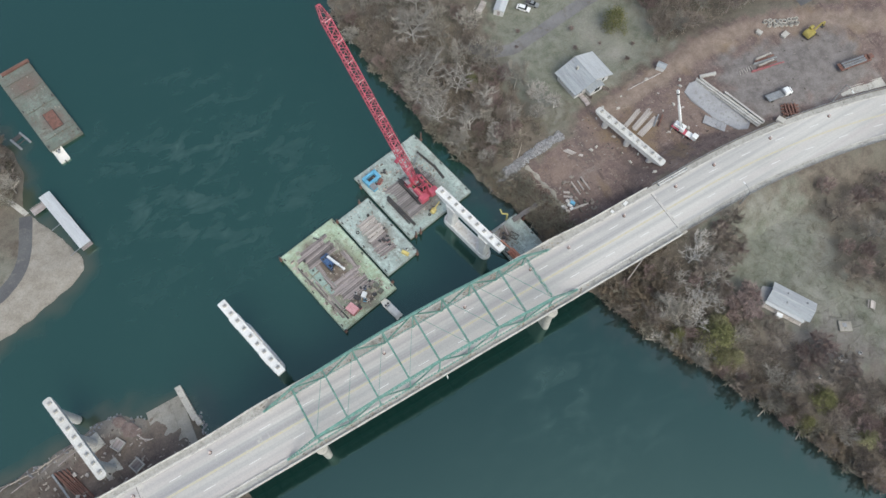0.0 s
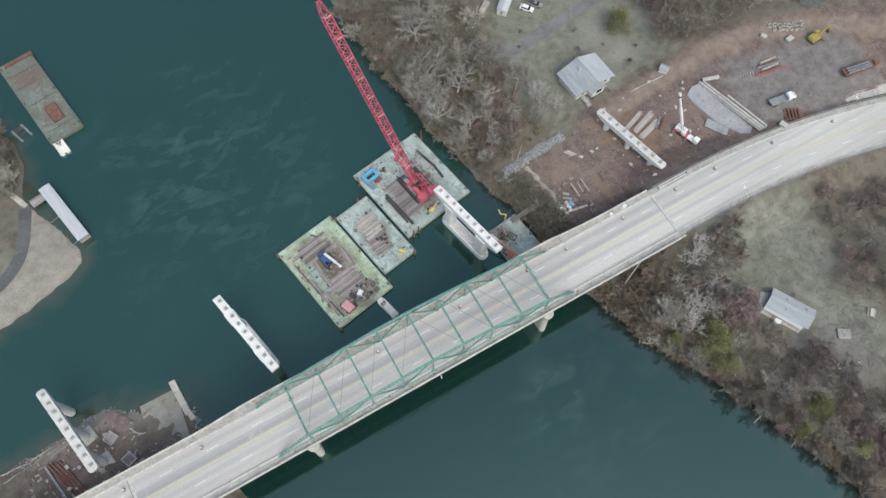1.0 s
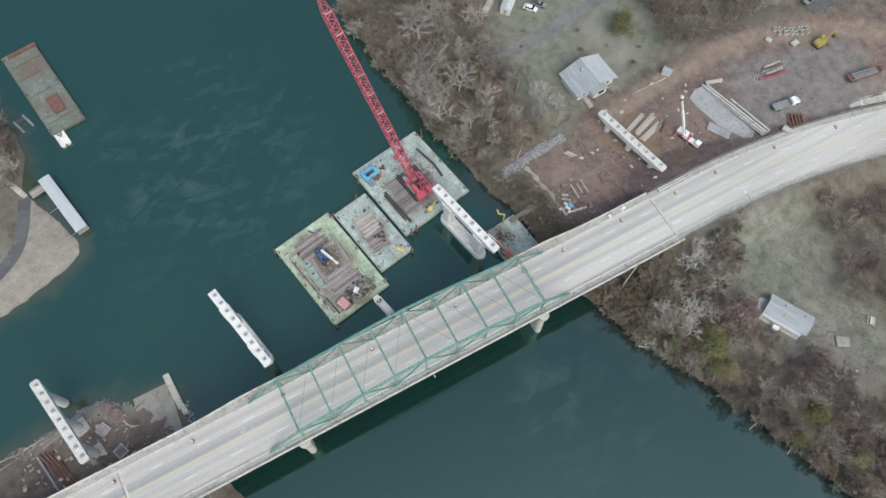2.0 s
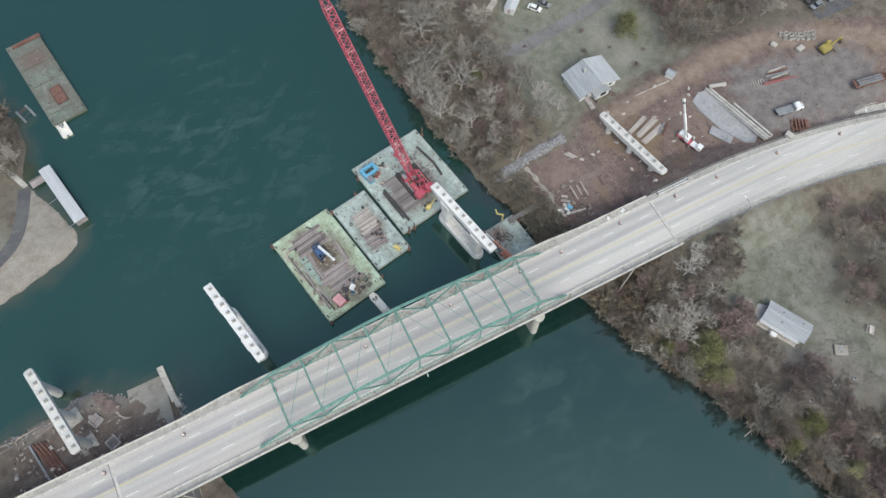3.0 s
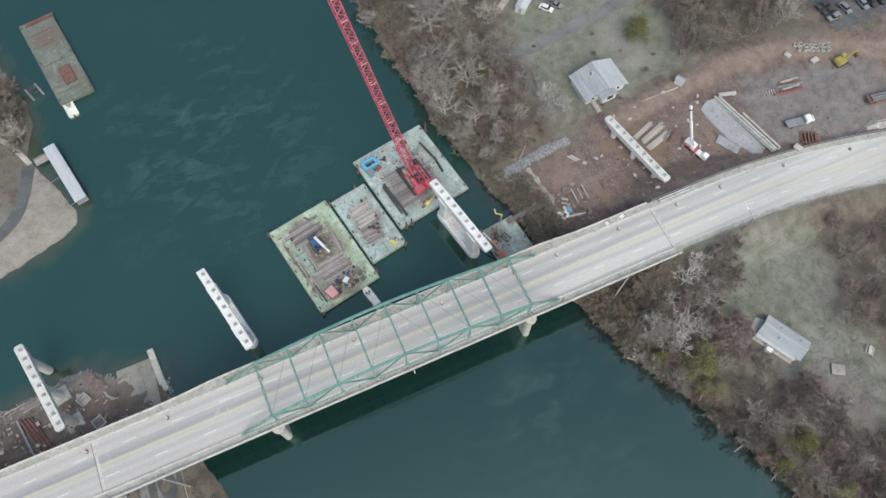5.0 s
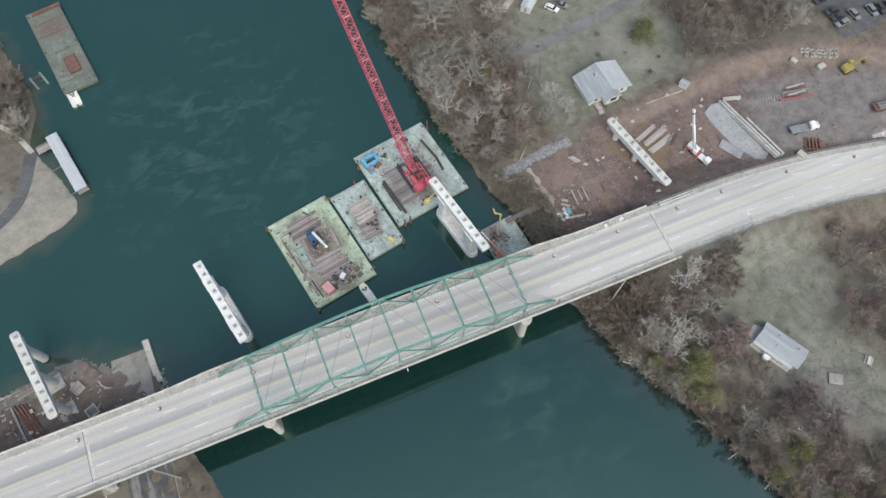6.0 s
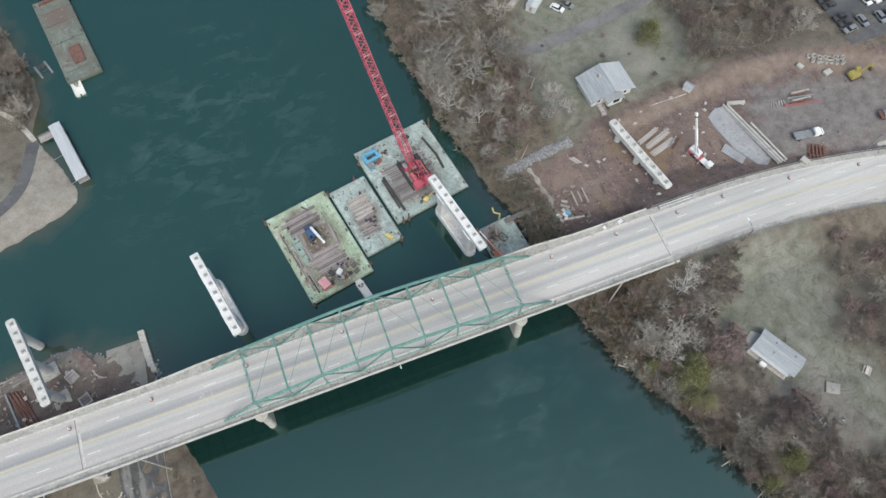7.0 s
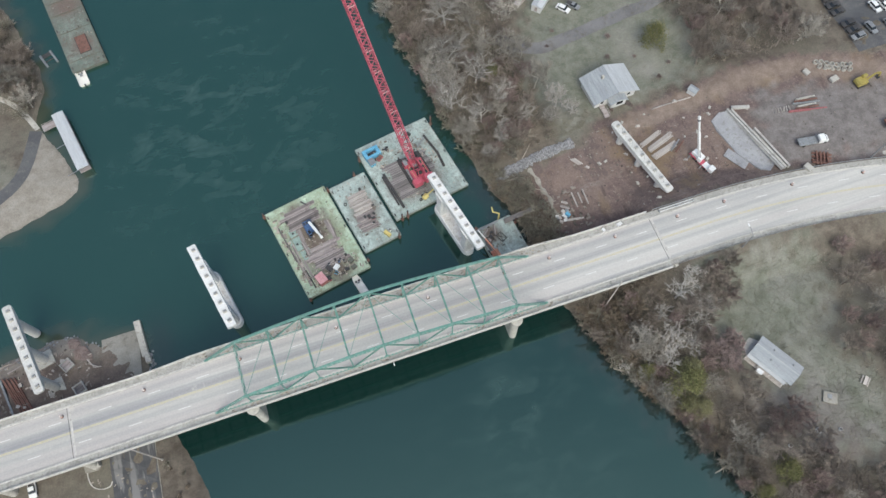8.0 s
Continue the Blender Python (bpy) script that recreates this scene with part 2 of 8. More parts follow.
SCRUB = bark("grey_green_scrub", (0.12, 0.112, 0.085), (0.36, 0.345, 0.28))
BRUSH = bark("dry_brush", (0.13, 0.112, 0.09), (0.37, 0.33, 0.275))
LANE_GREY = surface("old_grey_lane_paving", (0.15, 0.145, 0.145), (0.21, 0.205, 0.205), (0.12, 0.105, 0.085), 0.15, 3.0, 0.9, world_space=True)


def wet_lane():
    """Dark asphalt with pale dried tracks running along it."""
    m, t, p = shader("wet_streaked_asphalt", 0.7)
    c = mix(t, ramp(t, noise_node(t, 0.3, 5, 0.6, None, True), 0.35, 0.65), (0.055, 0.056, 0.06), (0.085, 0.085, 0.088))
    c = mix(t, ramp(t, noise_node(t, 0.5, 4, 0.55, (1.0, 0.12, 1), True), 0.52, 0.6), c, (0.19, 0.185, 0.18))
    c = mix(t, ramp(t, noise_node(t, 0.2, 6, 0.7, (1.0, 0.5, 1), True), 0.58, 0.7), c, (0.12, 0.105, 0.09))
    t.links.new(c, p.inputs["Base Color"])
    bump(t, p, noise_node(t, 3.0, 6, 0.7, None, True), 0.2, 0.02)
    return m


WET_LANE = wet_lane()
RAMP_SLAB = surface("silted_concrete", (0.24, 0.225, 0.19), (0.34, 0.32, 0.28), (0.15, 0.135, 0.11), 0.12, 2.5, 0.85, world_space=True)
WEEDS = bark("dry_weeds", (0.22, 0.215, 0.16), (0.34, 0.33, 0.26))
PALE_RED = surface("pale_worn_red_paint", (0.60, 0.30, 0.31), (0.68, 0.40, 0.40), (0.45, 0.15, 0.17), 0.8, 4.0, 0.5, relief=0.0)


# ---- mesh building ----
class Build:
    """Collects solid pieces into one mesh."""

    def __init__(self):
        self.v, self.f = [], []

    def add(self, verts, faces):
        n = len(self.v)
        self.v += [tuple(p) for p in verts]
        self.f += [tuple(i + n for i in q) for q in faces]
        return self

    def box(self, c, s, m=None, cut=0.0):
        """A box about c with sides s, turned by m, with its upright and top edges cut."""
        hx, hy, hz = s[0] / 2, s[1] / 2, s[2] / 2
        k = min(cut, hx * 0.8, hy * 0.8, hz * 0.8)
        if k <= 0:
            rings = [[(-hx, -hy, -hz), (hx, -hy, -hz), (hx, hy, -hz), (-hx, hy, -hz)], [(-hx, -hy, hz), (hx, -hy, hz), (hx, hy, hz), (-hx, hy, hz)]]
        else:
            def ring(i, z):
                x, y = hx - i, hy - i
                return [(-x + k, -y, z), (x - k, -y, z), (x, -y + k, z), (x, y - k, z), (x - k, y, z), (-x + k, y, z), (-x, y - k, z), (-x, -y + k, z)]
            rings = [ring(0, -hz), ring(0, hz - k), ring(k * 0.7, hz)]
        return self.rings([[Vector(c) + (m @ Vector(p) if m else Vector(p)) for p in r] for r in rings])

    def rings(self, rings, ends=True):
        """A skin over rings of equally many points, closed at both ends."""
        n, k = len(rings[0]), len(rings)
        faces = [(a * n + i, a * n + (i + 1) % n, (a + 1) * n + (i + 1) % n, (a + 1) * n + i) for a in range(k - 1) for i in range(n)]
        if ends:
            faces += [tuple(range(n - 1, -1, -1)), tuple((k - 1) * n + i for i in range(n))]
        return self.add([p for r in rings for p in r], faces)

    def beam(self, p, q, w, h, up=(0, 0, 1)):
        """A square bar from p to q, w wide and h deep."""
        p, q = Vector(p), Vector(q)
        d = (q - p).normalized()
        x = d.cross(Vector(up))
        x = x.normalized() if x.length > 1e-4 else Vector((1, 0, 0))
        y = x.cross(d)
        return self.rings([[o + x * a * w / 2 + y * b * h / 2 for a, b in ((-1, -1), (1, -1), (1, 1), (-1, 1))] for o in (p, q)])

    def tube(self, pts, radii, n=8):
        """A round bar through the points."""
        pts = [Vector(p) for p in pts]
        rings = []
        for i, p in enumerate(pts):
            d = (pts[min(i + 1, len(pts) - 1)] - pts[max(i - 1, 0)]).normalized()
            x = d.cross(Vector((0, 0, 1)) if abs(d.z) < 0.9 else Vector((1, 0, 0))).normalized()
            y = d.cross(x)
            rings.append([p + (x * math.cos(a) + y * math.sin(a)) * radii[i] for a in (2 * math.pi * k / n for k in range(n))])
        return self.rings(rings)

    def prism(self, outline, z0, z1, cut=0.0):
        """An upright slab over an outline in plan."""
        c = Vector((sum(p[0] for p in outline) / len(outline), sum(p[1] for p in outline) / len(outline)))
        rings = [[(x, y, z0) for x, y in outline], [(x, y, z1 - cut) for x, y in outline]]
        if cut:
            rings.append([(*(Vector((x, y)) + (c - Vector((x, y))).normalized() * cut), z1) for x, y in outline])
        return self.rings(rings)

    def wheel(self, c, axis, r, w, n=14):
        """A tyre or drum about c."""
        a = Vector(axis).normalized() * w / 2
        c = Vector(c)
        return self.tube([c - a, c - a * 0.8, c + a * 0.8, c + a], [r * 0.88, r, r, r * 0.88], n)

    def mesh(self, name, material):
        me = bpy.data.meshes.new(name)
        me.from_pydata(self.v, [], self.f)
        me.materials.append(material)
        me.update()
        return me


def part(name, build, material, parent=None, label=""):
    """Links a build as one mesh object under a thing or a part."""
    ob = new(name, build.mesh(name, material))
    if parent:
        ob.parent = parent
    if label:
        ob["label"] = label
    return ob


def shared(name, mesh, parent, m):
    """One more piece on a mesh that is there already."""
    ob = new(name, mesh)
    ob.parent = parent
    ob.matrix_basis = m
    return ob


def thing(name, m, label, category, group="", kind=""):
    ob = new(name)
    ob.matrix_basis = m
    ob.empty_display_size = 0.5
    return tagged(ob, label, category, group, kind)


def turn(deg):
    return Matrix.Rotation(radians(deg), 3, "Z")


# ---- the ground: one sheet with the river's bed, banks and made ground ----
ROAD_Z = 14.7
EAST_SHORE = [(90, 4000), (75, 600), (72, 300), (70, 160), (68, 118), (68, 105), (71, 89), (72.5, 72), (75, 57.5), (76.5, 47), (78.5, 40), (80.8, 34), (81.8, 28), (82.2, 20), (83, 8), (86, -3), (88.5, -9), (91.5, -17),
              (95.8, -27), (101, -37), (104.5, -44), (107, -51), (110.5, -60), (114, -70), (117, -80), (128, -130), (155, -250), (260, -600), (900, -4000), (4000, -4000), (4000, 4000)]
WEST_SHORE = [(-4000, 60), (-400, 45), (-110, 35), (-80, 34.5), (-66, 34.5), (-57, 35.5), (-50, 37), (-44, 37), (-41, 33.5), (-38, 33), (-33, 32.5), (-29, 30), (-26.8, 24), (-25.5, 14), (-24, 4), (-21.5, -2),
              (-19.8, -7), (-18, -16), (-15, -40), (-8, -130), (30, -600), (400, -4000), (-4000, -4000)]
CAPE_SHORE = [(-4000, 90), (-400, 68), (-110, 66), (-66, 71.5), (-54, 74), (-43.5, 77.2), (-37, 80.5), (-36.2, 84.5), (-39.5, 94), (-43.5, 103), (-46, 107.5), (-44.5, 112.5), (-42, 119.5), (-42, 129), (-45, 135), (-47, 145),
              (-52, 161), (-62, 200), (-95, 600), (-100, 4000), (-4000, 4000)]


def axis_steps(lo, hi, step):
    """Close steps where the camera looks, ever wider ones out to the horizon."""
    mid = list(np.arange(lo, hi + 0.01, step))
    out, k = [], step * 1.5
    while sum(out) < 3000:
        out.append(k)
        k *= 1.45
    far = np.cumsum(out)
    return np.array([lo - d for d in far[::-1]] + mid + [hi + d for d in far])


def shore_distance(x, y, outline):
    """Distance from a shore, positive on the land within the outline."""
    best, inside = np.full(x.shape, 1e9), np.zeros(x.shape, bool)
    for (ax, ay), (bx, by) in zip(outline, outline[1:] + outline[:1]):
        dx, dy = bx - ax, by - ay
        k = np.clip(((x - ax) * dx + (y - ay) * dy) / (dx * dx + dy * dy), 0, 1)
        best = np.minimum(best, np.hypot(x - ax - k * dx, y - ay - k * dy))
        if dy:
            inside ^= ((ay > y) != (by > y)) & (x < (y - ay) * dx / dy + ax)
    return np.where(inside, best, -best)


def lumps(x, y, size, seed):
    """Soft random lumps about -1 to 1 of the given size in metres."""
    g = np.random.RandomState(seed)
    s = 0
    for k in range(7):
        a, ph, w = g.uniform(0, math.tau), g.uniform(0, math.tau), g.uniform(0.6, 1.7) / size * math.tau
        s = s + np.sin((x * math.cos(a) + y * math.sin(a)) * w + ph + 1.7 * np.sin((x * math.sin(a) - y * math.cos(a)) * w * 0.43 + ph))
    return s / 3.2


def ease(v, lo, hi):
    k = np.clip((v - lo) / (hi - lo), 0, 1)
    return k * k * (3 - 2 * k)


def road_mid(x):
    """The road's centre line in plan: straight over the river, then bending away."""
    return 6.85 - 0.00205 * np.maximum(np.asarray(x, float) - 125, 0) ** 2


def land_height(x, y):
    x, y = np.asarray(x, float), np.asarray(y, float)
    e, w, c = (shore_distance(x, y, s) for s in (EAST_SHORE, WEST_SHORE, CAPE_SHORE))
    wob = lumps(x, y, 9, 3) * 0.8
    he = np.interp(e + wob, [-30, -6, 0, 2.5, 7, 13, 20, 30], [-5, -2, 0, 1.6, 4.2, 6.6, 8.4, 9.0])
    rise = ease(x, 124, 158) * ease(y, 2, 16) * (1 - 0.6 * ease(y, 46, 60))
    he = he + np.where(e > 0, 4.2 * rise + 0.0006 * np.maximum(e - 60, 0) * np.clip(e, 0, 400), 0)
    he = he + np.where(e > 4, lumps(x, y, 14, 5) * 0.16 + lumps(x, y, 4, 6) * 0.05, 0)
    # the fill that carries the road where the bridge ends
    gap = np.maximum(np.abs(y - road_mid(x)) - 8.6, 0)
    fill = ROAD_Z - 0.12 - np.maximum(gap - 0.4, 0) * 0.62 - np.maximum(113.5 - x, 0) * 0.9
    he = np.where(e > 4, np.maximum(he, fill), he)
    hw = np.interp(w + wob * 0.5, [-30, -6, 0, 1.5, 4, 12, 40], [-5, -2, 0, 1.0, 1.7, 2.2, 3.0])
    ramp_dip = ease(x, -40, -38.5) * (1 - ease(x, -28.5, -27)) * ease(y, 12, 34)
    hw = np.where(w > -8, hw * (1 - 0.75 * ramp_dip) - 0.2 * ramp_dip, hw)
    hw = hw + np.where(w > 1, lumps(x, y, 6, 8) * 0.14 + lumps(x, y, 2.5, 9) * 0.06, 0)
    fill_w = ROAD_Z - 0.12 - np.maximum(gap - 0.4, 0) * 0.62 - np.maximum(x + 92, 0) * 0.9
    hw = np.where(w > 4, np.maximum(hw, fill_w), hw)
    hc = np.interp(c + wob * 0.4, [-30, -6, 0, 3, 9, 25, 60], [-5, -2, 0, 0.5, 1.1, 1.9, 3.0]) + np.where(c > 5, lumps(x, y, 12, 11) * 0.1, 0)
    return np.maximum(np.maximum(he, hw), hc)


def within(x, y, outline, soft, seed=1, wobble=1.5):
    """1 inside an outline and 0 outside, with a ragged, soft edge."""
    d = shore_distance(x, y, outline) + lumps(x, y, 7, seed) * wobble
    return ease(d, -soft, soft)


SITE = [(85, 38), (93, 41.5), (105, 43), (112, 48.5), (122, 48.5), (140, 50), (158, 51), (176, 48), (192, 42), (215, 30), (215, 3), (195, 5.5), (182, 9), (155, 14), (130, 15.5), (92, 15.5), (88, 25)]
YARD = [(160, 40), (196, 30), (196, 10), (180, 10.5), (158, 16), (152, 20), (154, 36)]
LAWN = [(104, 48), (112, 51), (150, 54), (152, 70), (146, 92), (128, 98), (108, 100), (104, 84), (100, 66)]
MEADOW = [(116, -3), (128, -3), (150, -6), (151, -18), (143, -30), (150, -44), (146, -62), (128, -50), (122, -36), (116, -22), (113, -10)]
CAPE_BEACH = [(-66, 71), (-54, 73.5), (-43, 76.5), (-35.5, 80), (-35, 85), (-39, 95), (-44, 104), (-47, 104), (-49, 96), (-53, 89), (-66, 82)]

gx, gy = axis_steps(-84, 214, 1.15), axis_steps(-92, 176, 1.15)
GX, GY = np.meshgrid(gx, gy)
GZ = land_height(GX, GY)
nx, ny = len(gx), len(gy)
grid = [(j * nx + i, j * nx + i + 1, (j + 1) * nx + i + 1, (j + 1) * nx + i) for j in range(ny - 1) for i in range(nx - 1)]
gm = bpy.data.meshes.new("ground")
gm.from_pydata(np.stack([GX.ravel(), GY.ravel(), GZ.ravel()], 1).tolist(), [], grid)
dirt = within(GX, GY, SITE, 1.2, 21)
gravel = within(GX, GY, YARD, 3.0, 22, 2.5)
grass = np.maximum(within(GX, GY, LAWN, 4.0, 23, 3.0), within(GX, GY, MEADOW, 5.0, 24, 3.5)) * (1 - dirt)
wd = shore_distance(GX, GY, WEST_SHORE)
cd = shore_distance(GX, GY, CAPE_SHORE)
dirt = np.maximum(dirt, 0.6 * ease(wd, -1, 1) * ease(GX, -75, -58) * (1 - ease(GX, -34, -28)) * ease(GY, -3, 14))
grass = np.maximum(grass, ease(cd, 9, 20) * 0.9)
gravel = np.maximum(gravel, 0.65 * within(GX, GY, [(117, -37), (124, -37), (133, -40), (139, -46), (141, -56), (128, -58), (118, -48)], 4.0, 28, 2.5))
sand = within(GX, GY, CAPE_BEACH, 1.5, 25, 0.8) * 0.9
sand = np.maximum(sand, 0.7 * ease(wd, -2, 0.5) * (1 - ease(wd + lumps(GX, GY, 5, 29) * 1.2, 3.0, 6.0)) * ease(GX, -72, -60) * (1 - ease(GX, -40, -36)))


def beside(x, y, line, half):
    """1 along a line in plan, fading out at its ragged edges."""
    d = np.full(x.shape, 1e9)
    for (ax, ay), (bx, by) in zip(line, line[1:]):
        dx, dy = bx - ax, by - ay
        k = np.clip(((x - ax) * dx + (y - ay) * dy) / (dx * dx + dy * dy), 0, 1)
        d = np.minimum(d, np.hypot(x - ax - k * dx, y - ay - k * dy))
    return 1 - ease(d + lumps(x, y, 6, 27) * 0.9, half - 1.2, half + 1.2)


track = beside(GX, GY, [(119, 44), (128, 45), (139, 45.5), (158, 46), (172, 44), (184, 39.5), (199, 31), (215, 20)], 3.2) * 0.85
for nm, arr in (("dirt", dirt), ("grass", grass), ("gravel", gravel), ("sand", sand), ("track", track)):
    gm.attributes.new(nm, "FLOAT", "POINT").data.foreach_set("value", arr.ravel().astype(np.float32))
gm.polygons.foreach_set("use_smooth", [True] * len(gm.polygons))


def ground_material():
    m, t, p = shader("earth_grass_and_leaf_litter", 0.95)

    def at(nm):
        n = t.nodes.new("ShaderNodeAttribute")
        n.attribute_name = nm
        return n.outputs["Fac"]
    fine, mid, wide = noise_node(t, 2.2, 8, 0.75, None, True), noise_node(t, 0.35, 6, 0.65, None, True), noise_node(t, 0.06, 4, 0.6, None, True)
    litter = mix(t, ramp(t, mid, 0.35, 0.65), (0.085, 0.07, 0.055), (0.17, 0.145, 0.115))
    litter = mix(t, ramp(t, wide, 0.45, 0.65), litter, (0.15, 0.138, 0.108))
    turf = mix(t, ramp(t, mid, 0.35, 0.68), (0.13, 0.137, 0.102), (0.215, 0.217, 0.178))
    turf = mix(t, ramp(t, wide, 0.48, 0.7), turf, (0.235, 0.228, 0.198))
    soil = mix(t, ramp(t, mid, 0.33, 0.66), (0.105, 0.074, 0.066), (0.185, 0.137, 0.123))
    soil = mix(t, ramp(t, wide, 0.5, 0.62), soil, (0.19, 0.142, 0.12))
    soil = mix(t, ramp(t, noise_node(t, 0.5, 6, 0.6, (1.0, 0.22, 1), True), 0.54, 0.7), soil, (0.095, 0.07, 0.06))
    soil = mix(t, ramp(t, noise_node(t, 1.1, 8, 0.8, None, True), 0.55, 0.72), soil, (0.27, 0.225, 0.19))
    soil = mix(t, ramp(t, noise_node(t, 0.8, 8, 0.8, None, True), 0.56, 0.74), soil, (0.065, 0.05, 0.043))
    soil = mix(t, ramp(t, noise_node(t, 0.16, 7, 0.7, (1.0, 0.5, 1), True), 0.52, 0.66), soil, (0.115, 0.088, 0.08))
    soil = mix(t, ramp(t, noise_node(t, 0.22, 7, 0.75, (0.35, 1.0, 1), True), 0.57, 0.68), soil, (0.225, 0.185, 0.165))
    soil = mix(t, ramp(t, noise_node(t, 0.07, 5, 0.6, (1.0, 0.7, 1), True), 0.54, 0.68), soil, (0.20, 0.145, 0.09))
    stone = mix(t, ramp(t, mid, 0.35, 0.65), (0.135, 0.12, 0.112), (0.215, 0.195, 0.185))
    c = mix(t, at("grass"), litter, turf)
    c = mix(t, at("dirt"), c, soil)
    c = mix(t, at("gravel"), c, stone)
    c = mix(t, at("track"), c, mix(t, ramp(t, mid, 0.35, 0.65), (0.19, 0.145, 0.115), (0.27, 0.215, 0.175)))
    c = mix(t, at("sand"), c, mix(t, ramp(t, mid, 0.35, 0.65), (0.24, 0.215, 0.18), (0.32, 0.295, 0.255)))
    c = mix(t, 0.6, c, ramp(t, fine, 0.25, 0.75, (0.5, 0.5, 0.5), (1.5, 1.5, 1.5)), "MULTIPLY")
    t.links.new(c, p.inputs["Base Color"])
    bump(t, p, fine, 0.6, 0.15)
    return m


gm.materials.append(ground_material())
ground = tagged(new("ground", gm), "bare winter earth with leaf litter, dry grass and dirt", "ground", kind="structure")


# ---- the river ----
def water_material():
    """Clear green water under a grey sky, with thin clouds of silt drifting where the currents stir it."""
    m, t, p = shader("teal_river_water", 0.05)

    def at(nm):
        n = t.nodes.new("ShaderNodeAttribute")
        n.attribute_name = nm
        return n.outputs["Fac"]

    def fibres(scale, detail, distortion, stretch):
        mp = t.nodes.new("ShaderNodeMapping")
        mp.inputs["Rotation"].default_value, mp.inputs["Scale"].default_value = (0, 0, radians(-38)), stretch
        t.links.new(t.nodes.new("ShaderNodeNewGeometry").outputs["Position"], mp.inputs["Vector"])
        n = t.nodes.new("ShaderNodeTexNoise")
        n.inputs["Scale"].default_value, n.inputs["Detail"].default_value, n.inputs["Roughness"].default_value, n.inputs["Distortion"].default_value = scale, detail, 0.62, distortion
        t.links.new(mp.outputs["Vector"], n.inputs["Vector"])
        return n.outputs["Fac"]
    deep = mix(t, ramp(t, noise_node(t, 0.012, 3, 0.5, None, True), 0.35, 0.65), (0.006, 0.021, 0.018), (0.009, 0.027, 0.0235))
    puffs = ramp(t, fibres(0.22, 3.5, 0.7, (0.5, 1.0, 1)), 0.47, 0.74)
    clumps = ramp(t, noise_node(t, 0.045, 4, 0.6, None, True), 0.38, 0.58)
    k = mix(t, 1.0, mix(t, 1.0, puffs, clumps, "MULTIPLY"), at("silt"), "MULTIPLY")
    haze = mix(t, 1.0, ramp(t, fibres(0.05, 5, 0.6, (0.6, 1.0, 1)), 0.42, 0.72), at("silt"), "MULTIPLY")
    deep = mix(t, mix(t, 1.0, haze, (0.35, 0.35, 0.35), "MULTIPLY"), deep, (0.016, 0.045, 0.041))
    deep = mix(t, at("haze"), deep, (0.020, 0.054, 0.043))
    deep = mix(t, k, deep, (0.072, 0.115, 0.102))
    c = mix(t, at("shallow"), deep, (0.10, 0.085, 0.055))
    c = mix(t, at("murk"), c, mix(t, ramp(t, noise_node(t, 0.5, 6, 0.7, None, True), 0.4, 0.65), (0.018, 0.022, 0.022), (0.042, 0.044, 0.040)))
    t.links.new(c, p.inputs["Base Color"])
    p.inputs["IOR"].default_value = 2.0
    p.inputs["Specular Tint"].default_value = (0.70, 1.0, 0.89, 1)
    bump(t, p, noise_node(t, 0.9, 4, 0.6, None, True), 0.22, 0.08)
    return m


wx, wy = axis_steps(-84, 120, 1.7), axis_steps(-92, 176, 1.7)
WX, WY = np.meshgrid(wx, wy)
wm = bpy.data.meshes.new("water")
wm.from_pydata(np.stack([WX.ravel(), WY.ravel(), np.zeros(WX.size)], 1).tolist(), [], [(j * len(wx) + i, j * len(wx) + i + 1, (j + 1) * len(wx) + i + 1, (j + 1) * len(wx) + i) for j in range(len(wy) - 1) for i in range(len(wx) - 1)])
shore = np.maximum(shore_distance(WX, WY, WEST_SHORE), shore_distance(WX, WY, CAPE_SHORE))
shallow = ease(shore + lumps(WX, WY, 8, 31) * 1.5, -6.0, 1.0) * 0.55 * ease(WY, 5, 20)
wm.attributes.new("shallow", "FLOAT", "POINT").data.foreach_set("value", shallow.ravel().astype(np.float32))
east = shore_distance(WX, WY, EAST_SHORE)
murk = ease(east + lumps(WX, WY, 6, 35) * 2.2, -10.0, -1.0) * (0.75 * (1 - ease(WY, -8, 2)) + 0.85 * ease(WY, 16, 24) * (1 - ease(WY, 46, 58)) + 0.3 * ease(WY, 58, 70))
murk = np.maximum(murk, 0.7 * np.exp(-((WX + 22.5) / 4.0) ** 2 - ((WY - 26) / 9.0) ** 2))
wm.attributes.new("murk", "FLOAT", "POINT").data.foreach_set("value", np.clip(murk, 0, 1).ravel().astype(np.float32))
silt = np.exp(-((WX - 6) / 30) ** 2 - ((WY - 92) / 32) ** 2) + 0.4 * np.exp(-((WX - 66) / 26) ** 2 - ((WY + 22) / 22) ** 2)
wm.attributes.new("silt", "FLOAT", "POINT").data.foreach_set("value", np.clip(silt, 0, 1).ravel().astype(np.float32))
wm.attributes.new("haze", "FLOAT", "POINT").data.foreach_set("value", (0.75 * ease(WY + lumps(WX, WY, 40, 33) * 8, 12, 45)).ravel().astype(np.float32))
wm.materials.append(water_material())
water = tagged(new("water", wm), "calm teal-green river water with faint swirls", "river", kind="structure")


def on_land(x, y):
    """The ground's height at one place, from the sheet itself."""
    i, j = min(max(int(np.searchsorted(gx, x)) - 1, 0), nx - 2), min(max(int(np.searchsorted(gy, y)) - 1, 0), ny - 2)
    a, b = (x - gx[i]) / (gx[i + 1] - gx[i]), (y - gy[j]) / (gy[j + 1] - gy[j])
    return float((GZ[j, i] * (1 - a) + GZ[j, i + 1] * a) * (1 - b) + (GZ[j + 1, i] * (1 - a) + GZ[j + 1, i + 1] * a) * b)


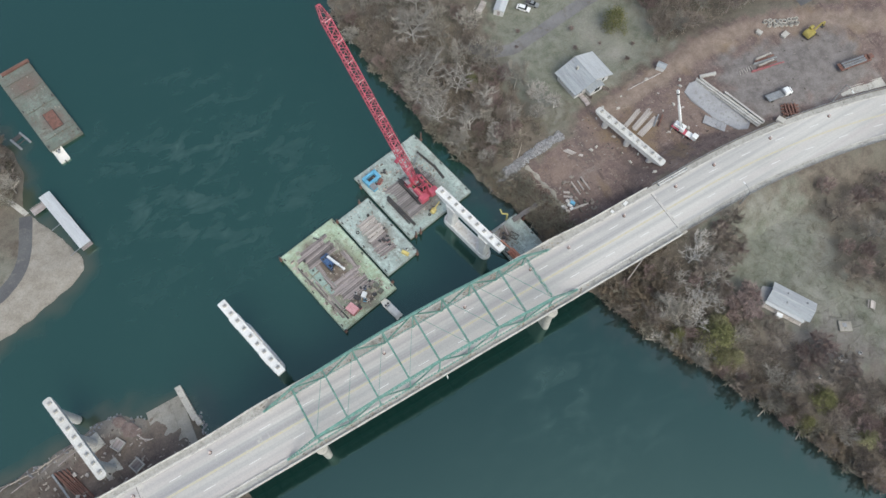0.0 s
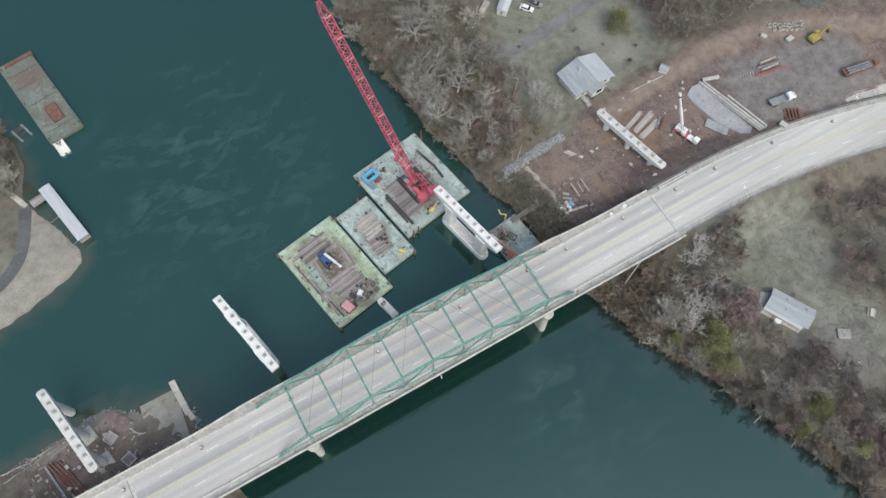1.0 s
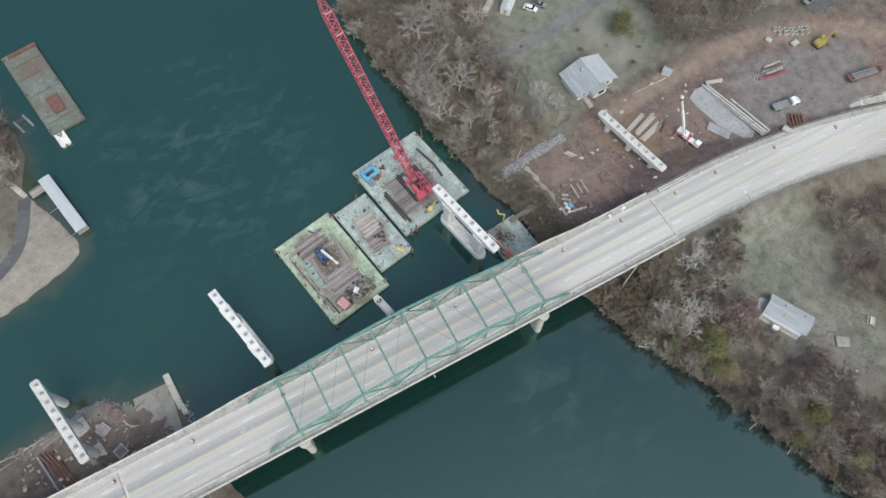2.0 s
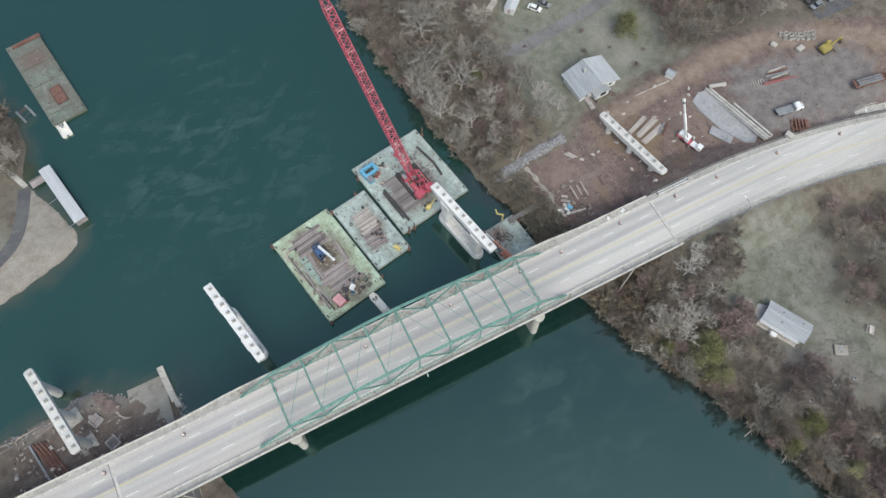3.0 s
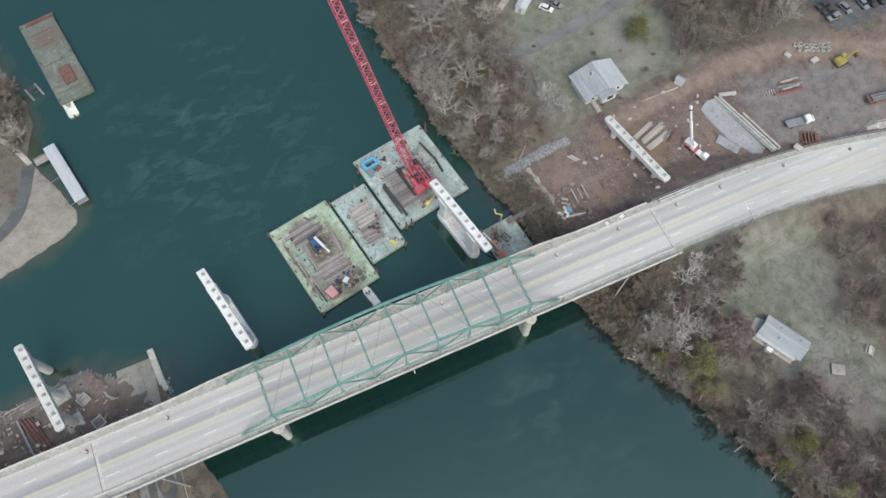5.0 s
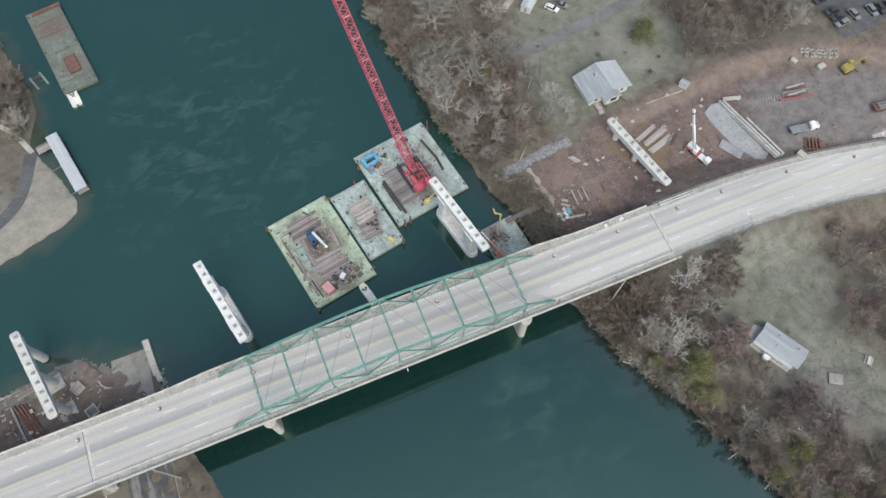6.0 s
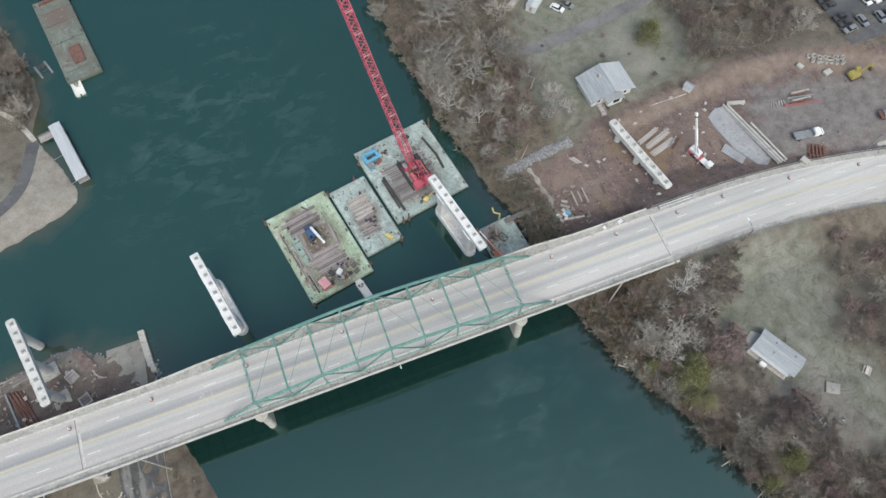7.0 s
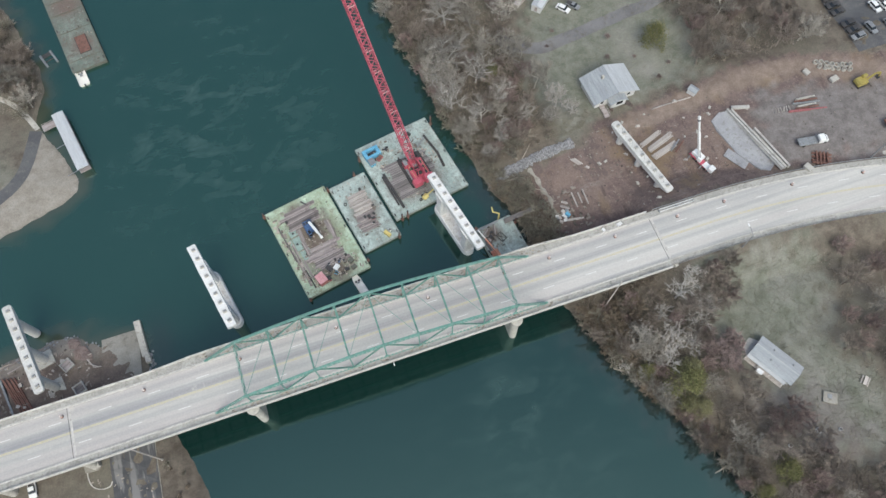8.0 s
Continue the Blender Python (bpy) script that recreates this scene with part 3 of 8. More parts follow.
# ---- the bridge ----
X0, X1 = -120.0, 420.0
CURB_S, CURB_N, EDGE_S, EDGE_N = 0.7, 13.0, -1.6, 15.2
road_xs = [X0, -42.2, 0, 68, 111] + [125 + 4 * i for i in range(1, 74)]


def swing(x):
    """How far the north walk swings out to pass round the truss."""
    return 0.75 * float(ease(np.float64(x), -24, -8) * (1 - ease(np.float64(x), 76, 92)))


def strip(name, off0, off1, z0, z1, material, parent, xs, label="", out0=0.0, out1=0.0):
    """A long slab along the road between two offsets from the line y = 6.85."""
    b, rings = Build(), []
    for x in xs:
        s = 0.0 if x <= 125 else -0.0041 * (x - 125)
        k = 1 / math.sqrt(1 + s * s)
        p, q = [(x - s * k * (o - 6.85), float(road_mid(x)) + k * (o - 6.85)) for o in (off0 + out0 * swing(x), off1 + out1 * swing(x))]
        rings.append([(*p, z0), (*q, z0), (*q, z1), (*p, z1)])
    b.rings(rings)
    return part(name, b, material, parent, label)


bridge = thing("truss_bridge", Matrix(), "green steel through-truss road bridge with a worn pale concrete deck", "bridge")
span_xs = [X0] + [X0 + 6 * i for i in range(1, 39)] + [111.0]
strip("deck", CURB_S, CURB_N, ROAD_Z - 0.5, ROAD_Z, DECK, bridge, span_xs, "worn pale concrete roadway slab")
for nm, o0, o1 in (("sidewalk", EDGE_S + 0.3, CURB_S - 0.45), ("sidewalk", CURB_N + 0.45, EDGE_N - 0.3)):
    strip(nm, o0, o1, ROAD_Z - 0.35, ROAD_Z + 0.16, SIDEWALK, bridge, span_xs, "stained narrow concrete sidewalk", 0.0, 1.0 if o0 > 6 else 0.0)
for o0, o1 in ((CURB_S - 0.45, CURB_S), (CURB_N, CURB_N + 0.45)):
    strip("curb", o0, o1, ROAD_Z - 0.4, ROAD_Z + 0.28, CURB, bridge, span_xs)
for o0, o1 in ((EDGE_S, EDGE_S + 0.3), (EDGE_N - 0.3, EDGE_N)):
    north = 1.0 if o0 > 6 else 0.0
    strip("parapet", o0, o1, ROAD_Z - 0.5, ROAD_Z + 0.75, CURB, bridge, span_xs, "low pale concrete parapet", north, north)
for y in (1.2, 4.4, 9.3, 12.5):
    part("floor_girder", Build().box((-1, y, ROAD_Z - 1.15), (224, 0.4, 1.25)), GREEN_STEEL, bridge)
for i in range(56):
    part("floor_beam", Build().box((-118 + 4.22 * i - 0.0, 6.8, ROAD_Z - 0.95), (0.3, 16, 0.75)), GREEN_STEEL, bridge)

road = tagged(strip("road", CURB_S, CURB_N, ROAD_Z - 0.6, ROAD_Z - 0.002, DECK, None, [111.0] + [115.0 + 4 * i for i in range(0, 77)]), "worn pale grey road curving away onto the bank", "road", kind="structure")
xs_e = [111.0] + [115.0 + 4 * i for i in range(0, 77)]
for o0, o1 in ((CURB_S - 1.6, CURB_S - 0.25), (CURB_N + 0.25, CURB_N + 1.9)):
    strip("shoulder", o0, o1, ROAD_Z - 0.6, ROAD_Z + 0.05, SIDEWALK, road, xs_e)
for o0, o1 in ((CURB_S - 0.25, CURB_S), (CURB_N, CURB_N + 0.25)):
    strip("kerb", o0, o1, ROAD_Z - 0.5, ROAD_Z + 0.16, CURB, road, xs_e)


def along(x, off):
    """A place on the road at an offset from y = 6.85, and the road's direction there in degrees."""
    s = 0.0 if x <= 125 else -0.0041 * (x - 125)
    k = 1 / math.sqrt(1 + s * s)
    return x - s * k * (off - 6.85), float(road_mid(x)) + k * (off - 6.85), math.degrees(math.atan(s))


dash = Build().box((0, 0, 0), (3.0, 0.16, 0.012)).mesh("lane_dash", PAINT_WHITE)
for lane, x_first in ((10.0, -118.0 + 2.2), (3.9, -118.0 + 8.4)):
    for i in range(34):
        x, y, a = along(x_first + 11.75 * i, lane)
        shared("lane_dash", dash, bridge if x < 111 else road, pose(x, y, ROAD_Z + 0.008, 0, 0, a))
for o in (6.7, 7.0):
    strip("centre_line", o - 0.09, o + 0.09, ROAD_Z, ROAD_Z + 0.012, PAINT_YELLOW, bridge, span_xs, "worn double yellow centre line")
    strip("centre_line", o - 0.09, o + 0.09, ROAD_Z - 0.002, ROAD_Z + 0.012, PAINT_YELLOW, road, xs_e, "worn double yellow centre line")
for x in (-42.2, 111.0):
    part("expansion_joint", Build().box((x, 6.85, ROAD_Z + 0.0), (0.13, 16.0, 0.03)), JOINT, bridge, "dark deck expansion joint")
    part("joint_plate", Build().box((x + 0.55, 6.85, ROAD_Z + 0.004), (0.5, 12.2, 0.02)), CURB, bridge, "pale patched strip beside the joint")

# the truss: ten panels with an arched top chord
PANEL = 8.46
TOP = [21.2, 22.7, 24.0, 25.0, 25.5, 25.0, 24.0, 22.7, 21.2]
LOW_Z = ROAD_Z + 0.1
TRUSS_Y = (0.15, 13.5)


def laced(p, q, w, h, pitch=1.0):
    """A built-up member: two channels joined by lacing bars above and below."""
    p, q = Vector(p), Vector(q)
    d = q - p
    side = d.cross(Vector((0, 0, 1))).normalized()
    up = side.cross(d).normalized()
    b = Build()
    for s in (-1, 1):
        b.beam(p + side * s * (w / 2 - 0.05), q + side * s * (w / 2 - 0.05), 0.1, h, up)
    n = max(2, int(d.length / pitch))
    for i in range(n):
        a, c = p + d * (i / n), p + d * ((i + 1) / n)
        k = 1 if i % 2 else -1
        for v in (-1, 1):
            b.beam(a + side * k * w * 0.45 + up * v * h * 0.47, c - side * k * w * 0.45 + up * v * h * 0.47, 0.1, 0.03, up)
    for e in (p, q):
        b.box(e, (0.75, w + 0.1, h + 0.12))
    return b


def battened(p, q, w, h, pitch=0.9):
    """A built-up member: two channels tied by short flat plates, with gaps between them."""
    p, q = Vector(p), Vector(q)
    d = q - p
    side = d.cross(Vector((0, 0, 1))).normalized()
    up = side.cross(d).normalized()
    b = Build()
    for s in (-1, 1):
        b.beam(p + side * s * (w / 2 - 0.05), q + side * s * (w / 2 - 0.05), 0.1, h, up)
    n = max(3, int(d.length / pitch))
    for i in range(n):
        a, c = p + d * ((i + 0.25) / n), p + d * ((i + 0.75) / n)
        b.beam(a + up * h * 0.48, c + up * h * 0.48, w - 0.02, 0.03, up)
    return b


def plated(p, q, w, h):
    """A built-up member with a cover plate on top."""
    p, q = Vector(p), Vector(q)
    d = q - p
    side = d.cross(Vector((0, 0, 1))).normalized()
    up = side.cross(d).normalized()
    b = Build()
    for s in (-1, 1):
        b.beam(p + side * s * (w / 2 - 0.06), q + side * s * (w / 2 - 0.06), 0.1, h, up)
    b.beam(p + up * h * 0.5, q + up * h * 0.5, w + 0.06, 0.05, up)
    return b


for ty in TRUSS_Y:
    top = [Vector((i * PANEL, ty, TOP[i])) for i in range(9)]
    low = [Vector(((i - 1) * PANEL, ty, LOW_Z)) for i in range(11)]
    for a, c in zip(top, top[1:]):
        chord = part("top_chord", plated(a, c, 0.4, 0.42), GREEN_STEEL, bridge)
        out = Vector((0, 0.33 if ty > 5 else -0.33, -0.1))
        part("batten_strip", battened(a + out, c + out, 0.34, 0.16, 0.95), GREEN_STEEL, chord)
    for a, c in ((low[0], top[0]), (low[10], top[8])):
        part("end_post", battened(a, c, 0.55, 0.4), GREEN_STEEL, bridge)
    for a, c in zip(low, low[1:]):
        part("bottom_chord", battened(a, c, 0.5, 0.3), GREEN_STEEL, bridge)
    for i in range(9):
        part("vertical", Build().beam(low[i + 1], top[i] - Vector((0, 0, 0.2)), 0.2, 0.28, (1, 0, 0)), GREEN_STEEL, bridge)
    for i in range(8):
        a, c = (top[i], low[i + 2]) if i % 2 == 0 else (low[i + 1], top[i + 1])
        part("diagonal", laced(a, c, 0.32, 0.28), GREEN_STEEL, bridge)
    gus = Build().box((0, 0, 0), (0.8, 0.5, 0.6)).mesh("gusset_plate", GREEN_STEEL)
    for i in range(9):
        shared("gusset_plate", gus, bridge, Matrix.Translation(top[i] - Vector((0, 0, 0.1))))
    for i in range(11):
        shared("gusset_plate", gus, bridge, Matrix.Translation(low[i]))
for i in range(9):
    a, c = Vector((i * PANEL, TRUSS_Y[0], TOP[i])), Vector((i * PANEL, TRUSS_Y[1], TOP[i]))
    deep = 1.3 if i in (0, 8) else 0.55
    b = Build()
    for z in (0, -deep):
        for o in (-0.16, 0.16):
            b.beam(a + Vector((o, 0, z)), c + Vector((o, 0, z)), 0.09, 0.12)
    for k in range(10):
        y0, y1 = a.y + (c.y - a.y) * k / 10, a.y + (c.y - a.y) * (k + 1) / 10
        b.beam((a.x, y0, a.z - (0 if k % 2 else deep)), (a.x, y1, a.z - (deep if k % 2 else 0)), 0.24, 0.07)
    part("portal_strut" if i in (0, 8) else "sway_strut", b, GREEN_STEEL, bridge)
    if i < 8:
        for y0, y1 in (((0, 1),) if i < 4 else ((1, 0),)):
            p, q = Vector((i * PANEL, TRUSS_Y[y0], TOP[i] - 0.15)), Vector(((i + 1) * PANEL, TRUSS_Y[y1], TOP[i + 1] - 0.15))
            part("lateral_brace", Build().beam(p, q, 0.1, 0.1), GREEN_STEEL, bridge)


def old_pier(x, top, width, z0, yaw=0):
    """An old bridge pier with a flared cap and a rounded nose at each end."""
    t = thing("bridge_pier", pose(x, 6.8, 0, 0, 0, yaw), "weathered concrete bridge pier with rounded noses and a flared cap", "pier", "piers of the old bridge", "structure")

    def lens(half, w, n=8):
        pts = [(math.cos(a) * w, half + math.sin(a) * w) for a in (math.pi * k / n for k in range(n + 1))]
        return pts + [(-px, -py) for px, py in pts]
    part("shaft", Build().rings([[(px, py, z0) for px, py in lens(width / 2 + 0.6, 0.95)], [(px, py, top - 4.2) for px, py in lens(width / 2 - 0.2, 1.15)]]), CONCRETE_OLD, t)
    part("cap", Build().rings([[(px, py, top - 4.2) for px, py in lens(width / 2 - 0.2, 1.15)], [(px, py, top - 1.5) for px, py in lens(width / 2 + 0.1, 1.5)], [(px, py, top) for px, py in lens(width / 2 + 0.1, 1.6)]]), CONCRETE_OLD, t)
    return t


for x in (-0.6, 67.8):
    old_pier(x, ROAD_Z - 1.8, 15.5, -3)
for x in (-42.5, -62.0):
    old_pier(x, ROAD_Z - 1.8, 12.0, 0)
abut = thing("bridge_abutment", pose(112.6, 6.85, 0), "pale concrete abutment wall under the deck end", "abutment", kind="structure")
part("wall", Build().box((0, 0, ROAD_Z - 3.6), (1.2, 16.6, 6.0), None, 0.1), CONCRETE_OLD, abut)


# ---- the new bridge's piers, still without girders ----
CAP_YAW = -12.4
CAP_TOP = 13.6


def bearing_row(t, top, n=9, half=11.2):
    seat = Build().box((0, 0, 0), (0.95, 0.8, 0.42), None, 0.03).mesh("bearing_seat", CONCRETE_OLD)
    bolt = Build().box((0, 0, 0), (0.55, 0.5, 0.1)).mesh("bearing_pad", GREY_STEEL)
    for i in range(n):
        y = -half + 2 * half * i / (n - 1)
        shared("bearing_seat", seat, t, Matrix.Translation((0.12, y, top + 0.2)))
        shared("bearing_pad", bolt, t, Matrix.Translation((0.18, y, top + 0.45)))


def cap_mesh(z0, z1, half=12.9, w=2.35, ends=0.12):
    """A pier cap with sloped undersides and rounded ends; two side faces are set in near the tips."""
    h = w / 2
    prof = [(-half, z0 + 1.0), (-half + 2.6, z0), (half - 2.6, z0), (half, z0 + 1.0), (half, z1 - 0.06), (half - 0.06, z1), (-half + 0.06, z1), (-half, z1 - 0.06)]
    b = Build()
    b.rings([[(s * h, y * (1 - cut / half), z) for y, z in prof] for s, cut in ((-1, ends), (-0.9, ends * 0.5), (-0.7, ends * 0.15), (-0.4, 0), (0.4, 0), (0.7, ends * 0.15), (0.9, ends * 0.5), (1, ends))])
    return b


def stadium(half, r, n=8):
    pts = [(math.cos(a) * r, half - r + math.sin(a) * r) for a in (math.pi * k / n for k in range(n + 1))]
    return pts + [(-x, -y) for x, y in pts]


def river_pier(x, y, plinth_top=1.9, shift=0.0):
    t = thing("new_river_pier", pose(x, y, 0, 0, 0, -CAP_YAW), "new white concrete river pier with a bare cap and rounded plinth", "pier", "piers of the unfinished bridge", "structure")
    def slab(half, r, z):
        return [(px + shift, py + 0.25, z) for px, py in stadium(half, r)]
    plinth = part("plinth", Build().rings([slab(9.2, 1.8, -3), slab(9.15, 1.78, 0.6), slab(9.0, 1.68, plinth_top - 0.2), slab(8.9, 1.55, plinth_top), slab(8.7, 1.36, plinth_top), slab(8.65, 1.32, plinth_top - 0.12)]), CONCRETE_WHITE, t, "rounded white concrete plinth")
    part("top_face", Build().prism([(px + shift, py + 0.25) for px, py in stadium(8.6, 1.28)], plinth_top - 0.3, plinth_top - 0.08), CONCRETE_DUSTY, plinth, "dusty tan top of the plinth")
    rise = CAP_TOP - 2.0 - plinth_top
    for s in (-1, 1):
        rings = []
        for k in (0, 0.15, 0.4, 0.65, 0.85, 1.0):
            hx, hy = 1.45 - 0.1 * math.sin(math.pi * k), 1.45 + 1.5 * max(k - 0.3, 0) ** 2
            rings.append([(px, s * 6.5 + py, plinth_top - 0.1 + (rise + 0.1) * k) for px, py in ((-hx, -hy + 0.5), (-hx + 0.5, -hy), (hx - 0.5, -hy), (hx, -hy + 0.5), (hx, hy - 0.5), (hx - 0.5, hy), (-hx + 0.5, hy), (-hx, hy - 0.5))])
        part("column", Build().rings(rings), CONCRETE_WHITE, t, "flared white concrete column")
    part("cap", cap_mesh(CAP_TOP - 2.1, CAP_TOP), CONCRETE_WHITE, t)
    bearing_row(t, CAP_TOP)
    return t


river_pier(63.3, 33.0)
river_pier(-3.5, 33.1, shift=0.35)


def land_pier(x, y, ground_z, top, r, feet=True):
    t = thing("new_land_pier", pose(x, y, 0, 0, 0, -CAP_YAW), "new white concrete bent with three round columns and a bare cap", "pier", "piers of the unfinished bridge", "structure")
    for s in (-8.6, 0, 8.6):
        part("column", Build().tube([(0, s, ground_z - 1), (0, s, top - 1.5)], [r, r], 18), CONCRETE_NEW, t)
        if feet and s < 5:
            part("footing", Build().box((0, s, ground_z + 0.1), (4.4, 4.2, 0.7), None, 0.06), CONCRETE_OLD, t, "pale square footing slab")
    part("cap", cap_mesh(top - 1.7, top, ends=0.55), CONCRETE_NEW, t)
    bearing_row(t, top)
    return t


land_pier(-51.3, 32.0, 1.8, 13.3, 1.15)
east_pier = land_pier(118.0, 31.7, 9.0, 14.0, 0.95, False)
bar_rng = random.Random(12)
for i in range(14):
    y = -11.2 + 22.4 * i / 13
    x = bar_rng.uniform(0.2, 0.8)
    part("starter_bar", Build().beam((x - 0.5, y - 0.5, 14.06), (x + bar_rng.uniform(-0.1, 0.3), y + bar_rng.uniform(0.2, 0.7), 14.25), 0.07, 0.07), GREY_STEEL, east_pier)


# ---- barges and what stands on them ----
DECK_Z = 1.25


def barge(x, y, w, l, yaw, paint, label, plates=(3, 4), rim=0.0):
    """A flat deck barge of welded plates with a coaming, raked hull ends and bollards."""
    t = thing("work_barge", pose(x, y, 0, 0, 0, yaw), label, "barge", "barges in the river")
    part("hull", Build().rings([[(a * (w / 2 - 0.1), b * (l / 2 - 0.9), -1.2) for a, b in ((-1, -1), (1, -1), (1, 1), (-1, 1))], [(a * w / 2, b * l / 2, 0.1) for a, b in ((-1, -1), (1, -1), (1, 1), (-1, 1))],
                                 [(a * w / 2, b * l / 2, DECK_Z - 0.06) for a, b in ((-1, -1), (1, -1), (1, 1), (-1, 1))]]), HULL, t, "dark rust-streaked steel hull")
    nx_, ny_ = plates
    pw, pl = (w - 0.16) / nx_, (l - 0.16) / ny_
    plate = Build().box((0, 0, 0), (pw - 0.05, pl - 0.05, 0.06)).mesh("deck_plate", paint)
    for i in range(nx_):
        for j in range(ny_):
            shared("deck_plate", plate, t, Matrix.Translation((-w / 2 + 0.08 + pw * (i + 0.5), -l / 2 + 0.08 + pl * (j + 0.5), DECK_Z - 0.03)))
    for s in (-1, 1):
        part("rub_rail", Build().box((s * (w / 2 + 0.04), 0, DECK_Z - 0.25), (0.14, l, 0.2)), paint, t)
        part("rub_rail", Build().box((0, s * (l / 2 + 0.04), DECK_Z - 0.25), (w, 0.14, 0.2)), paint, t)
    bol = Build()
    for o in (-0.25, 0.25):
        bol.tube([(0, o, 0), (0, o, 0.35), (0, o, 0.42)], [0.11, 0.11, 0.16], 8)
    bol.box((0, 0, 0.03), (0.35, 0.9, 0.06))
    bm_ = bol.mesh("bollard", DARK_STEEL)
    for a in (-1, 1):
        for b in (-1, 0, 1):
            shared("bollard", bm_, t, Matrix.Translation((a * (w / 2 - 0.45), b * (l / 2 - 1.6), DECK_Z)))
    return t


A_POSE, B_POSE, C_POSE, D_POSE = pose(25.1, 42.2, 0, 0, 0, 11), pose(40.35, 46.5, 0, 0, 0, 10.7), pose(58.15, 56.1, 0, 0, 0, 10.3), pose(75.2, 23.6, 0, 0, 0, 7)
barge(25.1, 42.2, 18.9, 29.4, 11, BARGE_GREEN, "flat work barge with a stained light green deck", (3, 5))
barge(40.55, 46.54, 11.4, 23.2, 10.7, BARGE_TEAL, "narrow flat barge with a stained grey-green deck", (2, 4))
barge(57.76, 56.03, 23.8, 26.6, 10.3, BARGE_TEAL, "wide flat crane barge with a grey-green deck", (4, 4))
barge(75.2, 23.6, 11.0, 15.5, 7, BARGE_TEAL, "small flat barge with a grey-green deck by the bank", (2, 3))
barge(-29.8, 141.2, 10.9, 36.2, 9.5, BARGE_DULL, "long moored barge with a rusty faded green deck", (2, 6))


def at(base, x, y, z=0.0, yaw=0.0):
    return base @ pose(x, y, z, 0, 0, yaw)


def spud(m, h=3.2, below=5.0):
    t = thing("spud_pile", m, "rusty steel spud pile in its collar at the barge edge", "pile", "spud piles of the barges")
    part("shaft", Build().tube([(0, 0, -below), (0, 0, h)], [0.22, 0.22], 10), RUST, t)
    part("collar", Build().box((0, 0, 0.25), (0.75, 0.75, 0.5), None, 0.08), RUST, t)
    part("cap", Build().tube([(0, 0, h), (0, 0, h + 0.12)], [0.26, 0.22], 10), DARK_STEEL, t)


for base, x, y, h in ((A_POSE, -9.85, 14.0, 2.6), (A_POSE, -9.2, -15.1, 1.4), (A_POSE, 9.9, 12.6, 2.2), (A_POSE, 9.9, -12.6, 1.8), (C_POSE, -12.7, 9.6, 2.6), (C_POSE, -10.6, -13.75, 3.4), (C_POSE, 11.95, 10.4, 4.5), (C_POSE, -8.8, -13.75, 3.6), (B_POSE, 3.0, 12.0, 2.2), (B_POSE, 5.2, -12.0, 3.0), (D_POSE, 5.9, 5.0, 3.0)):
    spud(at(base, x, y, 1.0), h)

# timber crane mats: bolted baulks side by side
MAT_MESH = {}


def timber_mat(m, l=6.0, material=None, label="weathered timber crane mat lying on a barge deck", group="crane mats on the barges", n=4, w=0.3):
    key = (l, n, w, (material or TIMBER).name)
    if key not in MAT_MESH:
        MAT_MESH[key] = Build().box((0, 0, 0), (l, w - 0.02, 0.28), None, 0.03).mesh("baulk", material or TIMBER)
    t = thing("timber_mat", m, label, "timber mat", group)
    for i in range(n):
        shared("baulk", MAT_MESH[key], t, pose(random.uniform(-0.35, 0.35), (i - (n - 1) / 2) * w, 0.14 + random.uniform(-0.03, 0.03), 0, 0, random.uniform(-0.7, 0.7)))
    return t


rng = random.Random(5)
for j in range(5):
    timber_mat(at(A_POSE, -1.0 + rng.uniform(-1.2, 1.2), 6.4 + j * 1.24, DECK_Z, rng.uniform(-1.5, 1.5)), 9.5)
for j in range(6):
    timber_mat(at(A_POSE, 0.6 + rng.uniform(-1.3, 1.3), -8.6 + j * 1.26, DECK_Z, rng.uniform(-2, 2)), 9.0)
for x, y in ((-3.6, -0.6), (5.2, 0.2), (4.9, 2.4), (-3.2, 3.6)):
    timber_mat(at(A_POSE, x, y, DECK_Z, 88 + rng.uniform(-4, 4)), 4.2)
for x, y, l in ((-6.6, -4.0, 12.0), (-7.3, -5.5, 12.0), (-5.8, -7.0, 6.0)):
    timber_mat(at(A_POSE, x, y, DECK_Z, 90 + rng.uniform(-1, 1)), l, n=2, label="long dark baulks stacked along the barge side")
for j in range(6):
    timber_mat(at(B_POSE, 0.1 + rng.uniform(-0.4, 0.4), 0.2 + j * 1.15, DECK_Z, rng.uniform(-3, 3)), 5.6, TIMBER_PALE, "pale timber crane mat on the narrow barge", n=3, w=0.33)
for j in range(5):
    timber_mat(at(B_POSE, -0.3 + rng.uniform(-0.6, 0.6), -5.6 + j * 1.15, DECK_Z, rng.uniform(-4, 4)), 5.4, None, "grey worn timber crane mat on the narrow barge", n=3, w=0.33)
for j in range(9):
    timber_mat(at(C_POSE, -3.4 + rng.uniform(-1.0, 0.8), -7.6 + j * 1.36, DECK_Z, rng.uniform(-1, 1)), 8.0, TIMBER_GREY, n=5, w=0.26)
for j in range(5):
    timber_mat(at(C_POSE, 3.4 + rng.uniform(-0.5, 0.5), -3.0 + j * 1.5, DECK_Z, rng.uniform(-2, 2)), 4.2, TIMBER_GREY, n=5, w=0.26)


